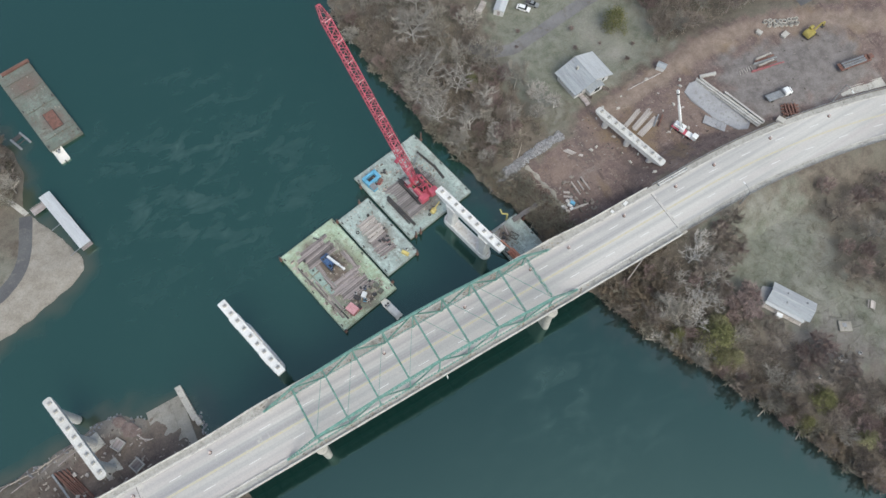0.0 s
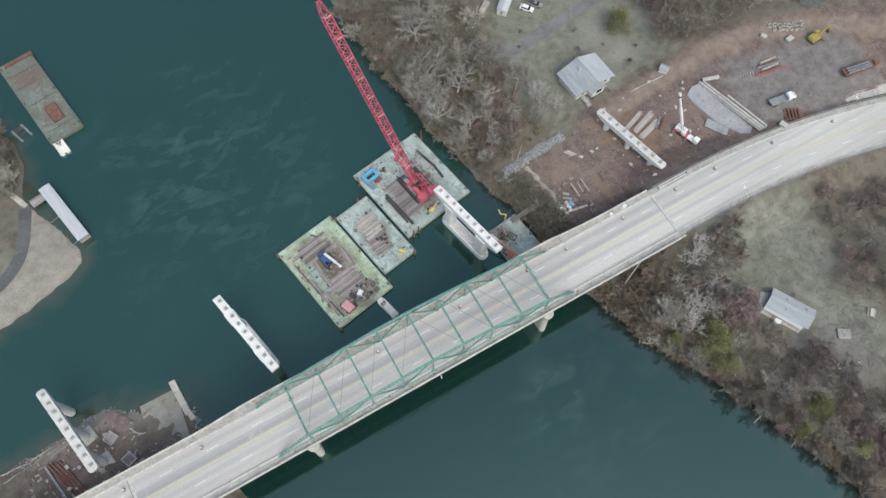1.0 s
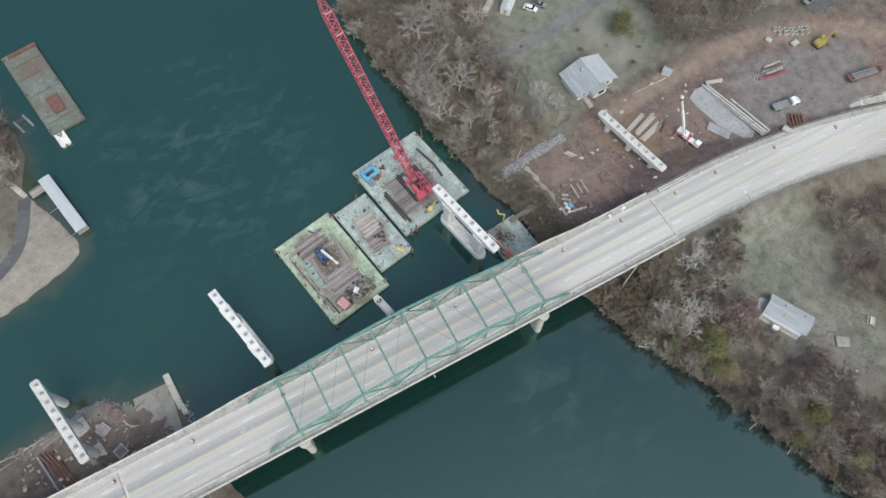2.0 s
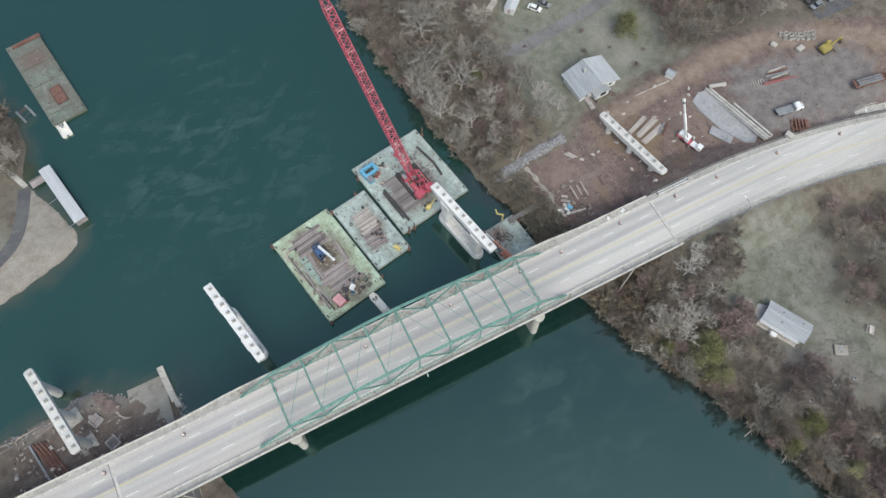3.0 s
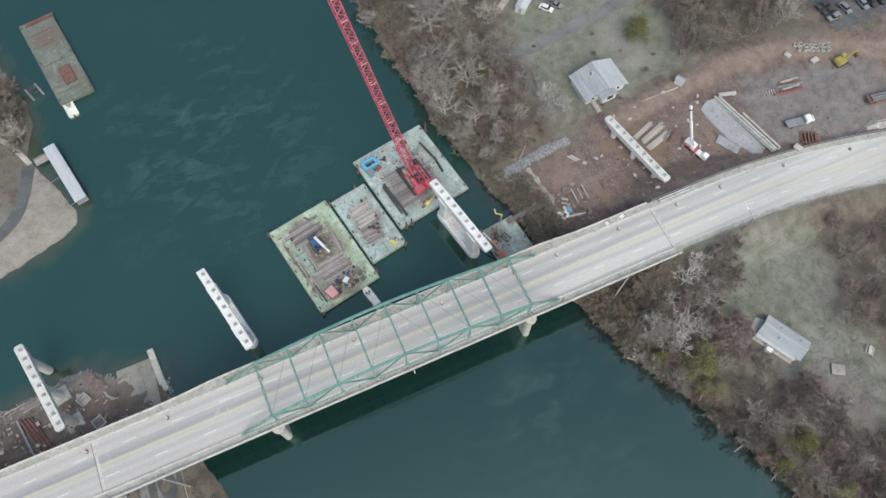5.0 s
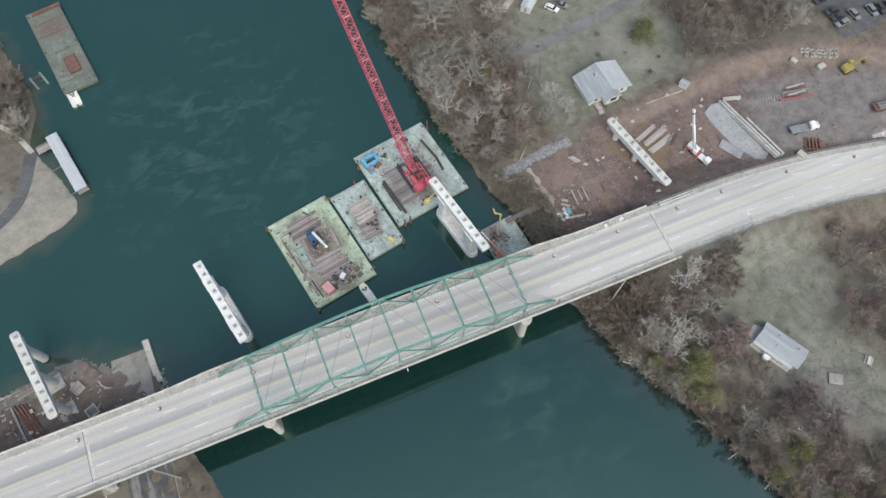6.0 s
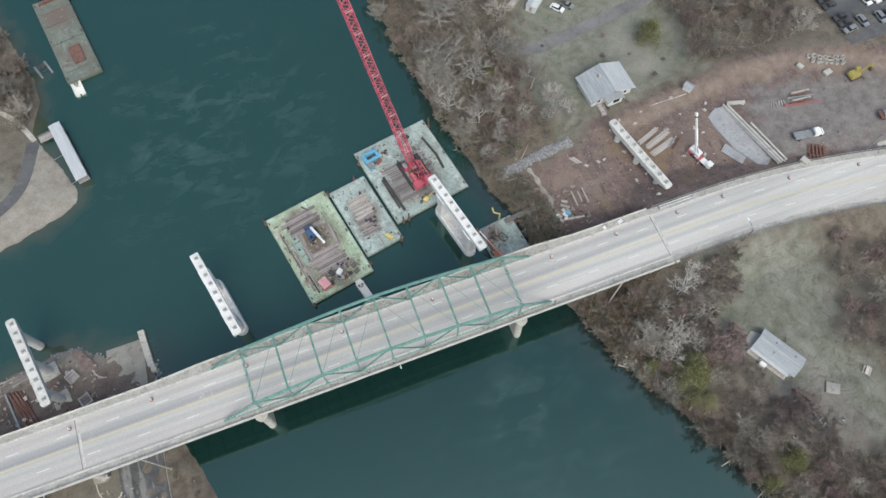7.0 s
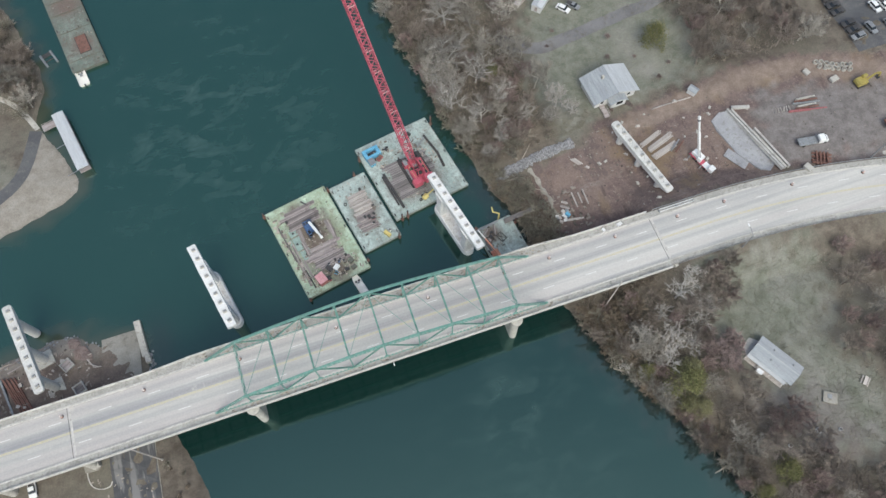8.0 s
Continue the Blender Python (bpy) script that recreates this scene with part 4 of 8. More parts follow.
def steel_pile(m, l, r, material, label, group=""):
    t = thing("steel_pipe", m, label, "pipe", group)
    b = Build()
    n = 12
    rings = [[(x, rr * math.cos(a), r + rr * math.sin(a)) for a in (math.tau * k / n for k in range(n))] for x, rr in ((-l / 2 + 0.5, r * 0.8), (-l / 2, r * 0.85), (-l / 2, r), (l / 2, r), (l / 2, r * 0.85), (l / 2 - 0.5, r * 0.8))]
    b.rings(rings)
    part("wall", b, material, t)


def h_beam(m, l, h, w, material, label, group=""):
    t = thing("steel_beam", m, label, "steel beam", group)
    part("flange", Build().box((0, 0, h - 0.03), (l, w, 0.06)), material, t)
    part("flange", Build().box((0, 0, 0.03), (l, w, 0.06)), material, t)
    part("web", Build().box((0, 0, h / 2), (l, 0.05, h - 0.12)), material, t)


h_beam(at(C_POSE, -8.6, -4.6, DECK_Z, 91), 12.5, 0.6, 0.75, DARK_STEEL, "long dark steel beam lying along the crane barge")
h_beam(at(C_POSE, -9.4, -4.2, DECK_Z, 90), 10.5, 0.5, 0.5, DARK_STEEL, "long dark steel beam lying along the crane barge")
h_beam(at(C_POSE, 8.4, 4.2, DECK_Z, 96), 7.0, 0.5, 0.6, DARK_STEEL, "dark steel beam lying along the barge edge")
h_beam(at(C_POSE, 8.6, -1.8, DECK_Z, 84), 5.5, 0.5, 0.7, DARK_STEEL, "dark steel beam lying along the barge edge")
h_beam(at(C_POSE, 6.2, 6.0, DECK_Z, 30), 4.0, 0.4, 0.4, GREY_STEEL, "grey steel beam lying on the crane barge")
h_beam(at(A_POSE, -7.7, 2.6, DECK_Z, 91), 12.0, 0.4, 0.45, TIMBER_DARK, "dark squared timber along the green barge side")
h_beam(at(A_POSE, -6.5, -9.8, DECK_Z, 92), 6.0, 0.4, 0.4, DARK_STEEL, "dark steel beam along the green barge side")
h_beam(at(A_POSE, 7.0, 3.0, DECK_Z, 93), 14.0, 0.22, 0.4, BARGE_GREEN, "pale green steel beam along the green barge side")
h_beam(at(A_POSE, 2.0, 12.2, DECK_Z, 120), 2.6, 0.3, 0.35, DARK_STEEL, "short dark steel beam on the green barge")


# tracks shared by the crawler machines
def track(t, x, y0, y1, r, w):
    b = Build()
    pts = [(y1 + r * math.sin(a), r - r * math.cos(a)) for a in (math.pi * k / 8 for k in range(9))] + [(y0 - r * math.sin(a), r + r * math.cos(a)) for a in (math.pi * k / 8 for k in range(9))]
    b.rings([[(x + s * w / 2, y, z) for y, z in pts] for s in (-1, 1)])
    k = part("track", b, DARK_STEEL, t, "dark steel crawler track")
    shoe = Build().box((0, 0, 0), (w + 0.06, 0.34, 0.07)).mesh("track_shoe", DARK_STEEL)
    n = int((y1 - y0) / 0.5)
    for i in range(n + 1):
        shared("track_shoe", shoe, k, Matrix.Translation((x, y0 + (y1 - y0) * i / n, 2 * r + 0.035)))


def lattice(p, q, w0, w1, bays, right, parent, name, material=None, chord=0.16, lace=0.085):
    """A section of a lattice boom between p and q, widening from w0 to w1."""
    p, q = Vector(p), Vector(q)
    d = (q - p).normalized()
    r = Vector(right)
    u = r.cross(d).normalized()

    def corner(k, a, b):
        w = w0 + (w1 - w0) * k
        return p + (q - p) * k + r * a * w / 2 + u * b * w * 0.45
    b = Build()
    sides = [(-1, -1), (1, -1), (1, 1), (-1, 1)]
    for a in sides:
        b.tube([corner(0, *a), corner(1, *a)], [chord / 2, chord / 2], 6)
    for i in range(bays):
        k0, k1 = i / bays, (i + 1) / bays
        for a, c in zip(sides, sides[1:] + sides[:1]):
            s, e = (a, c) if i % 2 else (c, a)
            b.beam(corner(k0, *s), corner(k1, *e), lace, lace)
    for k in (0, 1):
        for a, c in zip(sides, sides[1:] + sides[:1]):
            b.beam(corner(k, *a), corner(k, *c), 0.16, 0.16)
    return part(name, b, material or RED, parent)


def crawler_crane():
    """The big red crawler crane on its barge, boom up."""
    t = thing("crawler_crane", pose(58.7, 54.3, DECK_Z + 0.28, 0, 0, 10.3), "big red lattice-boom crawler crane standing on timber mats", "crane")
    for s in (-1, 1):
        track(t, s * 2.9, -4.4, 4.6, 0.72, 1.15)
    part("car_body", Build().box((0, 0, 1.0), (4.8, 3.6, 0.9), None, 0.1).box((0, 0, 1.5), (2.6, 2.6, 0.4), None, 0.2), DARK_STEEL, t)
    part("machinery_house", Build().box((1.75, -1.4, 2.7), (1.5, 6.0, 1.9), None, 0.15), RED, t)
    part("machinery_house", Build().box((-1.85, -2.6, 2.5), (1.4, 3.4, 1.5), None, 0.15), RED, t)
    part("engine", Build().box((-1.5, -0.6, 2.3), (0.9, 1.8, 0.9), None, 0.1), DARK_STEEL, t)
    part("upper_frame", Build().box((0, -0.8, 1.85), (4.6, 7.4, 0.35), None, 0.05), RED, t)
    for i, y in enumerate((0.6, -0.9, -2.4)):
        part("winch_drum", Build().wheel((0, y, 2.55), (1, 0, 0), 0.55, 1.5), DARK_STEEL if i else GREY_STEEL, t)
    for x in (-1.9, 1.75):
        part("counterweight", Build().box((x, -5.1, 2.75), (2.7, 1.9, 2.1), None, 0.2), RED, t, "heavy red counterweight block")
    part("counterweight", Build().box((-0.1, -4.6, 1.9), (6.2, 1.6, 0.6), None, 0.15), RED, t)
    cab = part("cab", Build().box((-2.35, 1.9, 2.6), (1.25, 2.0, 2.0), None, 0.2), RED, t)
    part("windscreen", Build().box((-2.35, 2.92, 2.8), (1.05, 0.05, 1.2)).box((-2.99, 1.9, 2.9), (0.04, 1.5, 0.9)), GLASS_DARK, cab)
    part("roof_panel", Build().box((-2.35, 1.9, 3.62), (1.1, 1.8, 0.06)), GREY_STEEL, cab)
    for y in (-3.4, -1.6, 0.2):
        part("vent_grille", Build().box((1.75, y, 3.66), (0.7, 1.1, 0.06)), DARK_STEEL, t)
    part("exhaust_stack", Build().tube([(1.75, -2.6, 3.6), (1.75, -2.6, 4.5)], [0.12, 0.12], 8), DARK_STEEL, t)
    part("boom_foot", Build().box((0, 1.6, 2.5), (1.6, 1.0, 1.2), None, 0.1), RED, t)
    for s in (-1, 1):
        part("handrail", Build().beam((s * 2.0, -4.2, 3.9), (s * 2.0, 0.6, 3.9), 0.06, 0.06), YELLOW, t)
    part("walkway", Build().box((-2.5, -1.2, 1.95), (0.9, 4.0, 0.08)), GREY_STEEL, t)
    # gantry over the winches
    g = Build()
    for s in (-0.9, 0.9):
        g.beam((s, -0.2, 2.0), (s, -3.4, 6.4), 0.22, 0.22)
        g.beam((s, -4.2, 2.2), (s, -3.4, 6.4), 0.2, 0.2)
    g.beam((-0.9, -3.4, 6.4), (0.9, -3.4, 6.4), 0.3, 0.3)
    g.beam((-0.9, -1.8, 4.2), (0.9, -1.8, 4.2), 0.16, 0.16)
    part("gantry", g, RED, t)
    inv = t.matrix_basis.inverted()
    foot = inv @ Vector((58.4, 54.9, 3.9))
    d = (inv.to_3x3() @ Vector((-0.169, 0.678, 1.0))).normalized()
    right = d.cross(Vector((0, 0, 1))).normalized()
    marks = [0.0, 6.0] + [12.1 + 6.1 * i for i in range(8)]
    wide = 2.15
    for i, (a, c) in enumerate(zip(marks, marks[1:])):
        sec = lattice(foot + d * a, foot + d * c, 1.2 if i == 0 else wide, wide, 5, right, t, "boom_section", chord=0.32, lace=0.19)
        u = right.cross(d).normalized()
        for s in (-1, 1):
            b = Build().beam(foot + d * c - right * wide * 0.51 + u * s * wide * 0.45, foot + d * c + right * wide * 0.51 + u * s * wide * 0.45, 0.26, 0.2)
            part("splice_bar", b, PALE_RED, sec, "pale boom splice bar")
    top = foot + d * 59
    lattice(foot + d * marks[-1], top, wide, 1.0, 3, right, t, "boom_head", chord=0.2, lace=0.1)
    u = right.cross(d).normalized()
    back = Vector((0, -3.4, 6.4))
    for s in (-0.5, 0.5):
        part("pendant_cable", Build().tube([back + right * s, top + right * s * 0.8], [0.04, 0.04], 5), DARK_STEEL, t)
    for s in (-0.35, 0.35):
        part("hoist_rope", Build().tube([Vector((s, -0.9, 2.9)), foot + d * 57.5 + u * 0.9 + right * s], [0.035, 0.035], 5), DARK_STEEL, t)


crawler_crane()


def small_crane():
    """The small blue crawler crane with a white telescopic boom."""
    t = thing("small_crawler_crane", at(A_POSE, 0.2, 2.9, DECK_Z + 0.02, 0), "small blue crawler crane with a white telescopic boom", "crane")
    for s in (-1, 1):
        track(t, s * 1.35, -1.9, 1.9, 0.45, 0.6)
    part("car_body", Build().box((0, 0, 0.75), (2.2, 2.0, 0.6), None, 0.1), DARK_STEEL, t)
    part("house", Build().box((-0.35, 1.1, 1.75), (2.5, 3.4, 1.3), None, 0.2), BLUE, t)
    part("engine_cover", Build().box((-0.9, 0.9, 2.5), (0.9, 1.2, 0.4), None, 0.12), BLUE, t)
    for k in range(3):
        part("vent_grille", Build().box((-1.1 + 0.75 * k, 2.2, 2.43), (0.5, 0.9, 0.08)), DARK_STEEL, t)
    part("winch_drum", Build().wheel((0.5, 1.0, 2.5), (1, 0, 0), 0.35, 0.7), DARK_STEEL, t)
    part("counterweight", Build().box((-0.3, 2.9, 1.5), (2.5, 0.7, 1.0), None, 0.15), BLUE, t)
    cab = part("cab", Build().box((-0.95, -0.9, 1.9), (0.95, 1.5, 1.6), None, 0.15), BLUE, t)
    part("windscreen", Build().box((-0.95, -1.67, 2.1), (0.8, 0.04, 1.0)).box((-0.95, -0.9, 2.72), (0.7, 1.1, 0.04)), GLASS_DARK, cab)
    part("boom", Build().beam((0.3, 2.0, 2.5), (0.95, -2.4, 3.3), 0.7, 0.7), WHITE, t)
    part("boom_extension", Build().beam((0.95, -2.4, 3.3), (1.2, -4.0, 3.6), 0.48, 0.5), WHITE, t)
    part("boom_head", Build().box((1.25, -4.3, 3.6), (0.75, 0.85, 0.5), None, 0.15), WHITE, t)
    part("hook_block", Build().wheel((1.28, -4.6, 3.1), (1, 0, 0), 0.3, 0.4), DARK_STEEL, t)


small_crane()


def crate(name, m, size, material, label, category, group="", lid=None):
    """A box-shaped machine or chest with a lid, skids and a handle."""
    w, l, h = size
    t = thing(name, m, label, category, group)
    part("body", Build().box((0, 0, h * 0.5 + 0.08), (w, l, h * 0.84), None, min(w, l) * 0.06), material, t)
    part("lid", Build().box((0, 0, h * 0.95 + 0.06), (w * 1.03, l * 1.03, h * 0.1), None, 0.04), lid or material, t)
    for s in (-1, 1):
        part("skid", Build().box((s * w * 0.36, 0, 0.05), (w * 0.12, l, 0.1)), DARK_STEEL, t)
    part("handle", Build().beam((-w * 0.2, -l * 0.54, h * 0.7), (w * 0.2, -l * 0.54, h * 0.7), 0.05, 0.05), DARK_STEEL, t)
    return t


def drum(m, material, label, group="drums on the barges", r=0.35, h=0.9):
    t = thing("steel_drum", m, label, "drum", group)
    part("body", Build().tube([(0, 0, 0), (0, 0, h * 0.33), (0, 0, h * 0.34), (0, 0, h * 0.36), (0, 0, h * 0.66), (0, 0, h * 0.67), (0, 0, h)], [r, r, r * 1.05, r, r, r * 1.05, r], 14), material, t)
    part("lid", Build().tube([(0, 0, h), (0, 0, h + 0.02)], [r * 0.9, r * 0.88], 14), DARK_STEEL, t)


def cable_reel(m, material, label, r=0.8, w=0.7):
    t = thing("cable_reel", m, label, "reel", "reels on the barges")
    for s in (-1, 1):
        part("flange", Build().tube([(s * w / 2, 0, r), (s * (w / 2 + 0.06), 0, r)], [r, r], 16), material, t)
    part("core", Build().tube([(-w / 2, 0, r), (w / 2, 0, r)], [r * 0.6, r * 0.6], 14), DARK_STEEL, t)


def coil(m, label, r=0.7, material=None):
    b = Build()
    for k in range(3):
        rr, z = r - 0.1 * (k % 2), 0.06 + 0.11 * k
        b.tube([(rr * math.cos(a), rr * math.sin(a), z) for a in (math.tau * i / 14 for i in range(15))], [0.07] * 15, 5)
    tagged(part("rope_coil", b, material or DARK_STEEL), label, "rope coil", "rope coils on the barges").matrix_basis = m


crate("deck_house", at(A_POSE, -4.0, -11.7, DECK_Z, 10), (2.4, 3.0, 2.1), PINK, "sun-faded red box-shaped deck shelter on the green barge", "shelter", lid=PALE_RED)
crate("tool_chest", at(A_POSE, 1.2, -10.4, DECK_Z, 30), (1.7, 1.3, 1.1), WHITE, "white tool chest on the green barge", "chest")
crate("generator", at(A_POSE, -0.8, -9.9, DECK_Z, 20), (1.2, 1.9, 1.3), GREY_STEEL, "grey generator on the green barge", "generator", lid=DARK_STEEL)
crate("generator", at(A_POSE, -2.0, -12.4, DECK_Z, 0), (0.9, 1.3, 1.1), RED, "small red pump beside the deck shelter", "pump", lid=DARK_STEEL)
crate("winch", at(A_POSE, 5.6, -10.6, DECK_Z, 15), (1.5, 1.1, 0.9), HULL, "rusty deck winch at the barge end", "winch")
crate("winch", at(A_POSE, 5.5, -12.6, DECK_Z, 15), (1.4, 1.1, 0.8), HULL, "rusty deck winch at the barge end", "winch")
crate("winch", at(A_POSE, 3.6, -12.2, DECK_Z, 70), (0.8, 1.2, 0.6), DARK_STEEL, "dark deck winch among clutter on the barge", "winch")
cable_reel(at(A_POSE, 0.4, -11.8, DECK_Z, 40), SKYBLUE, "pale blue cable reel on the green barge", 0.55, 0.6)
for x, y, c in ((2.6, -9.0, BLUE), (3.2, -8.7, GREY_STEEL), (3.9, -9.5, GREY_STEEL), (-0.2, -8.4, WHITE), (5.1, -8.2, DARK_STEEL), (1.9, -8.1, DARK_STEEL), (-5.0, 9.0, DARK_STEEL)):
    drum(at(A_POSE, x, y, DECK_Z), c, "steel drum standing on the green barge")
for x, y, r in ((2.2, -12.6, 0.4),):
    coil(at(A_POSE, x, y, DECK_Z), "dark rope coil on the green barge deck", r)
coil(at(A_POSE, -4.9, 12.2, DECK_Z), "pale hose coil on the green barge deck", 0.6, TIMBER_PALE)
for x, y, w, l in ((-5.2, 1.6, 3.4, 4.2), (-4.2, -2.4, 2.8, 3.0), (-4.9, 5.2, 2.4, 2.0)):
    t = thing("steel_plate", at(A_POSE, x, y, DECK_Z, rng.uniform(-4, 4)), "flat grey-green steel plate laid on the barge deck", "plate", "loose deck plates")
    part("sheet", Build().box((0, 0, 0.04), (w, l, 0.08), None, 0.02), PLATE, t)
    part("lifting_eye", Build().tube([(0, 0, 0.08), (0, 0, 0.2)], [0.35, 0.3], 10), DARK_STEEL, t)
# the narrow barge
crate("pump", at(B_POSE, 2.6, -9.7, DECK_Z, 20), (1.0, 2.2, 0.9), YELLOW, "yellow pump on the narrow barge", "pump", lid=YELLOW)
drum(at(B_POSE, 3.7, -9.0, DECK_Z), WHITE, "white drum on the narrow barge")
drum(at(B_POSE, 2.2, 6.9, DECK_Z), DARK_STEEL, "dark drum on the narrow barge")
coil(at(B_POSE, -3.6, 4.6, DECK_Z), "dark rope coil on the narrow barge", 0.45)
for x, y, s, c in ((0.6, -2.4, 0.9, RUST), (1.4, -3.3, 0.8, PINK), (-0.5, -1.8, 0.7, GREY_STEEL), (2.2, -2.0, 0.6, DARK_STEEL), (0.9, -4.6, 0.6, WHITE), (3.2, 0.6, 0.5, DARK_STEEL)):
    crate("scrap_box", at(B_POSE, x, y, DECK_Z, rng.uniform(0, 90)), (s, s * 1.4, s * 0.7), c, "small scrap box among clutter on the narrow barge", "box", "scrap boxes on the narrow barge", DARK_STEEL)

# the crane barge
t = thing("skid_steer_tank", at(C_POSE, -8.6, 9.4, DECK_Z, 2), "light blue open steel tank on skids at the barge corner", "tank")
b = Build()
for s in (-1, 1):
    b.box((0, s * 1.2, 0.85), (5.0, 0.8, 1.6), None, 0.12)
    b.box((s * 2.0, 0, 0.85), (1.0, 2.2, 1.5), None, 0.08)
part("wall", b, SKYBLUE, t)
part("floor", Build().box((0, 0, 0.2), (4.2, 2.2, 0.2)), DARK_STEEL, t)
for s in (-1, 1):
    part("skid", Build().box((0, s * 0.8, 0.05), (4.0, 0.2, 0.1)), DARK_STEEL, t)
crate("compressor", at(C_POSE, -10.0, 6.6, DECK_Z, 5), (1.7, 2.2, 1.5), SKYBLUE, "light blue compressor on the crane barge", "compressor", lid=GREY_STEEL)
crate("welding_set", at(C_POSE, -7.2, 7.0, DECK_Z, 25), (1.9, 1.1, 0.9), RED, "red welding set on the crane barge", "welder", lid=RUST)
crate("welding_set", at(C_POSE, 1.2, 9.2, DECK_Z, 15), (1.3, 1.0, 0.9), RED, "red welding set on the crane barge", "welder")
for x, y, s in ((-4.2, 8.7, 0.6), (-3.6, 9.4, 0.5), (-4.9, 9.2, 0.4), (3.6, 10.6, 0.9), (4.3, 10.2, 0.8), (3.4, 9.4, 0.7), (-2.0, -10.2, 0.6), (-1.2, -10.8, 0.5), (-0.6, -9.9, 0.4), (1.6, -10.6, 0.4)):
    crate("rigging_box", at(C_POSE, x, y, DECK_Z, rng.uniform(0, 90)), (s, s * 1.5, s * 0.8), DARK_STEEL, "dark rigging box on the crane barge", "box", "rigging boxes on the crane barge")
for x, y, r in ((-3.0, -11.0, 0.4),):
    coil(at(C_POSE, x, y, DECK_Z), "dark wire coil on the crane barge", r)


def clam_bucket(m):
    """A yellow concrete bucket on its side with a long chute."""
    t = thing("concrete_bucket", m, "yellow concrete bucket with a long discharge chute", "bucket")
    part("hopper", Build().tube([(0, 0, 0.75), (0.5, 0, 0.75), (1.5, 0, 0.75), (1.9, 0, 0.7)], [0.6, 0.8, 0.75, 0.3], 14), YELLOW, t)
    part("chute", Build().tube([(1.9, 0, 0.7), (4.6, 0, 0.35)], [0.24, 0.18], 8), YELLOW, t)
    part("frame", Build().beam((0.3, -0.7, 0.08), (0.3, 0.7, 0.08), 0.15, 0.15).beam((1.4, -0.7, 0.08), (1.4, 0.7, 0.08), 0.15, 0.15), DARK_STEEL, t)


clam_bucket(at(C_POSE, -2.3, -11.3, DECK_Z, 20))


def excavator(m, paint, label, reach=1.0):
    """A tracked excavator with its jib folded out."""
    t = thing("excavator", m, label, "excavator")
    for s in (-1, 1):
        track(t, s * 1.1, -1.5, 1.5, 0.42, 0.6)
    part("house", Build().box((0, -0.5, 1.5), (2.6, 2.9, 1.1), None, 0.2), paint, t)
    part("counterweight", Build().box((0, -2.0, 1.4), (2.6, 0.6, 0.9), None, 0.2), paint, t)
    cab = part("cab", Build().box((-0.8, 0.6, 2.1), (0.95, 1.5, 1.6), None, 0.12), paint, t)
    part("windscreen", Build().box((-0.8, 1.37, 2.2), (0.8, 0.04, 1.1)), GLASS_DARK, cab)
    part("jib", Build().beam((0.3, 0.7, 1.6), (0.3, 3.0 * reach, 3.9), 0.45, 0.55).beam((0.3, 3.0 * reach, 3.9), (0.3, 5.2 * reach, 3.2), 0.4, 0.5), paint, t)
    part("arm", Build().beam((0.3, 5.2 * reach, 3.3), (0.3, 6.3 * reach, 0.9), 0.32, 0.4), paint, t)
    part("bucket", Build().rings([[(0.3 + s * 0.5, 6.3 * reach + y, z) for y, z in ((0, 1.1), (0.3, 0.7), (0.1, 0.2), (-0.5, 0.1), (-0.7, 0.5))] for s in (-1, 1)]), DARK_STEEL, t)
    return t


# the barge by the bank: an orange man-lift and clutter
t = thing("boom_lift", at(D_POSE, -3.9, -0.5, DECK_Z, 4), "orange boom lift with a long white arm on the small barge", "boom lift")
part("chassis", Build().box((0, -1.6, 0.75), (2.2, 3.4, 0.7), None, 0.1), ORANGE, t)
for sx in (-1, 1):
    for sy in (-0.4, -2.8):
        part("wheel", Build().wheel((sx * 1.05, sy, 0.45), (1, 0, 0), 0.45, 0.35), RUBBER, t)
part("turret", Build().box((0, -1.8, 1.5), (1.7, 2.2, 0.9), None, 0.15), ORANGE, t)
part("boom", Build().beam((0.2, -2.6, 2.2), (-1.2, 3.2, 4.4), 0.36, 0.4), ORANGE, t)
part("boom_extension", Build().beam((-1.2, 3.2, 4.4), (-1.9, 6.0, 5.4), 0.26, 0.3), WHITE, t)
part("basket", Build().box((-2.1, 6.6, 5.4), (0.7, 0.9, 0.12)).beam((-2.4, 6.2, 6.2), (-1.8, 6.2, 6.2), 0.06, 0.06).beam((-2.4, 7.0, 6.2), (-1.8, 7.0, 6.2), 0.06, 0.06), RUST, t)
t = thing("rigging_cradle", at(D_POSE, 0.2, 2.6, DECK_Z, 20), "dark square steel cradle lying on the small barge", "cradle")
for s in (-1, 1):
    part("side_bar", Build().beam((s * 0.9, -1.2, 0.1), (s * 0.9, 1.2, 0.1), 0.16, 0.2), DARK_STEEL, t)
    part("end_bar", Build().beam((-1, s * 1.28, 0.1), (1, s * 1.28, 0.1), 0.16, 0.2), DARK_STEEL, t)
    part("brace", Build().beam((-0.85, -1.2 * s, 0.12 + 0.01 * s), (0.85, 1.2 * s, 0.12 + 0.01 * s), 0.12, 0.12), DARK_STEEL, t)
for i, (x, y) in enumerate(((-3.6, 5.6), (-3.2, 3.0), (-0.6, 5.4), (-4.4, 1.6))):
    timber_mat(at(D_POSE, x, y, DECK_Z, 30 + 20 * i), 3.0, n=2)
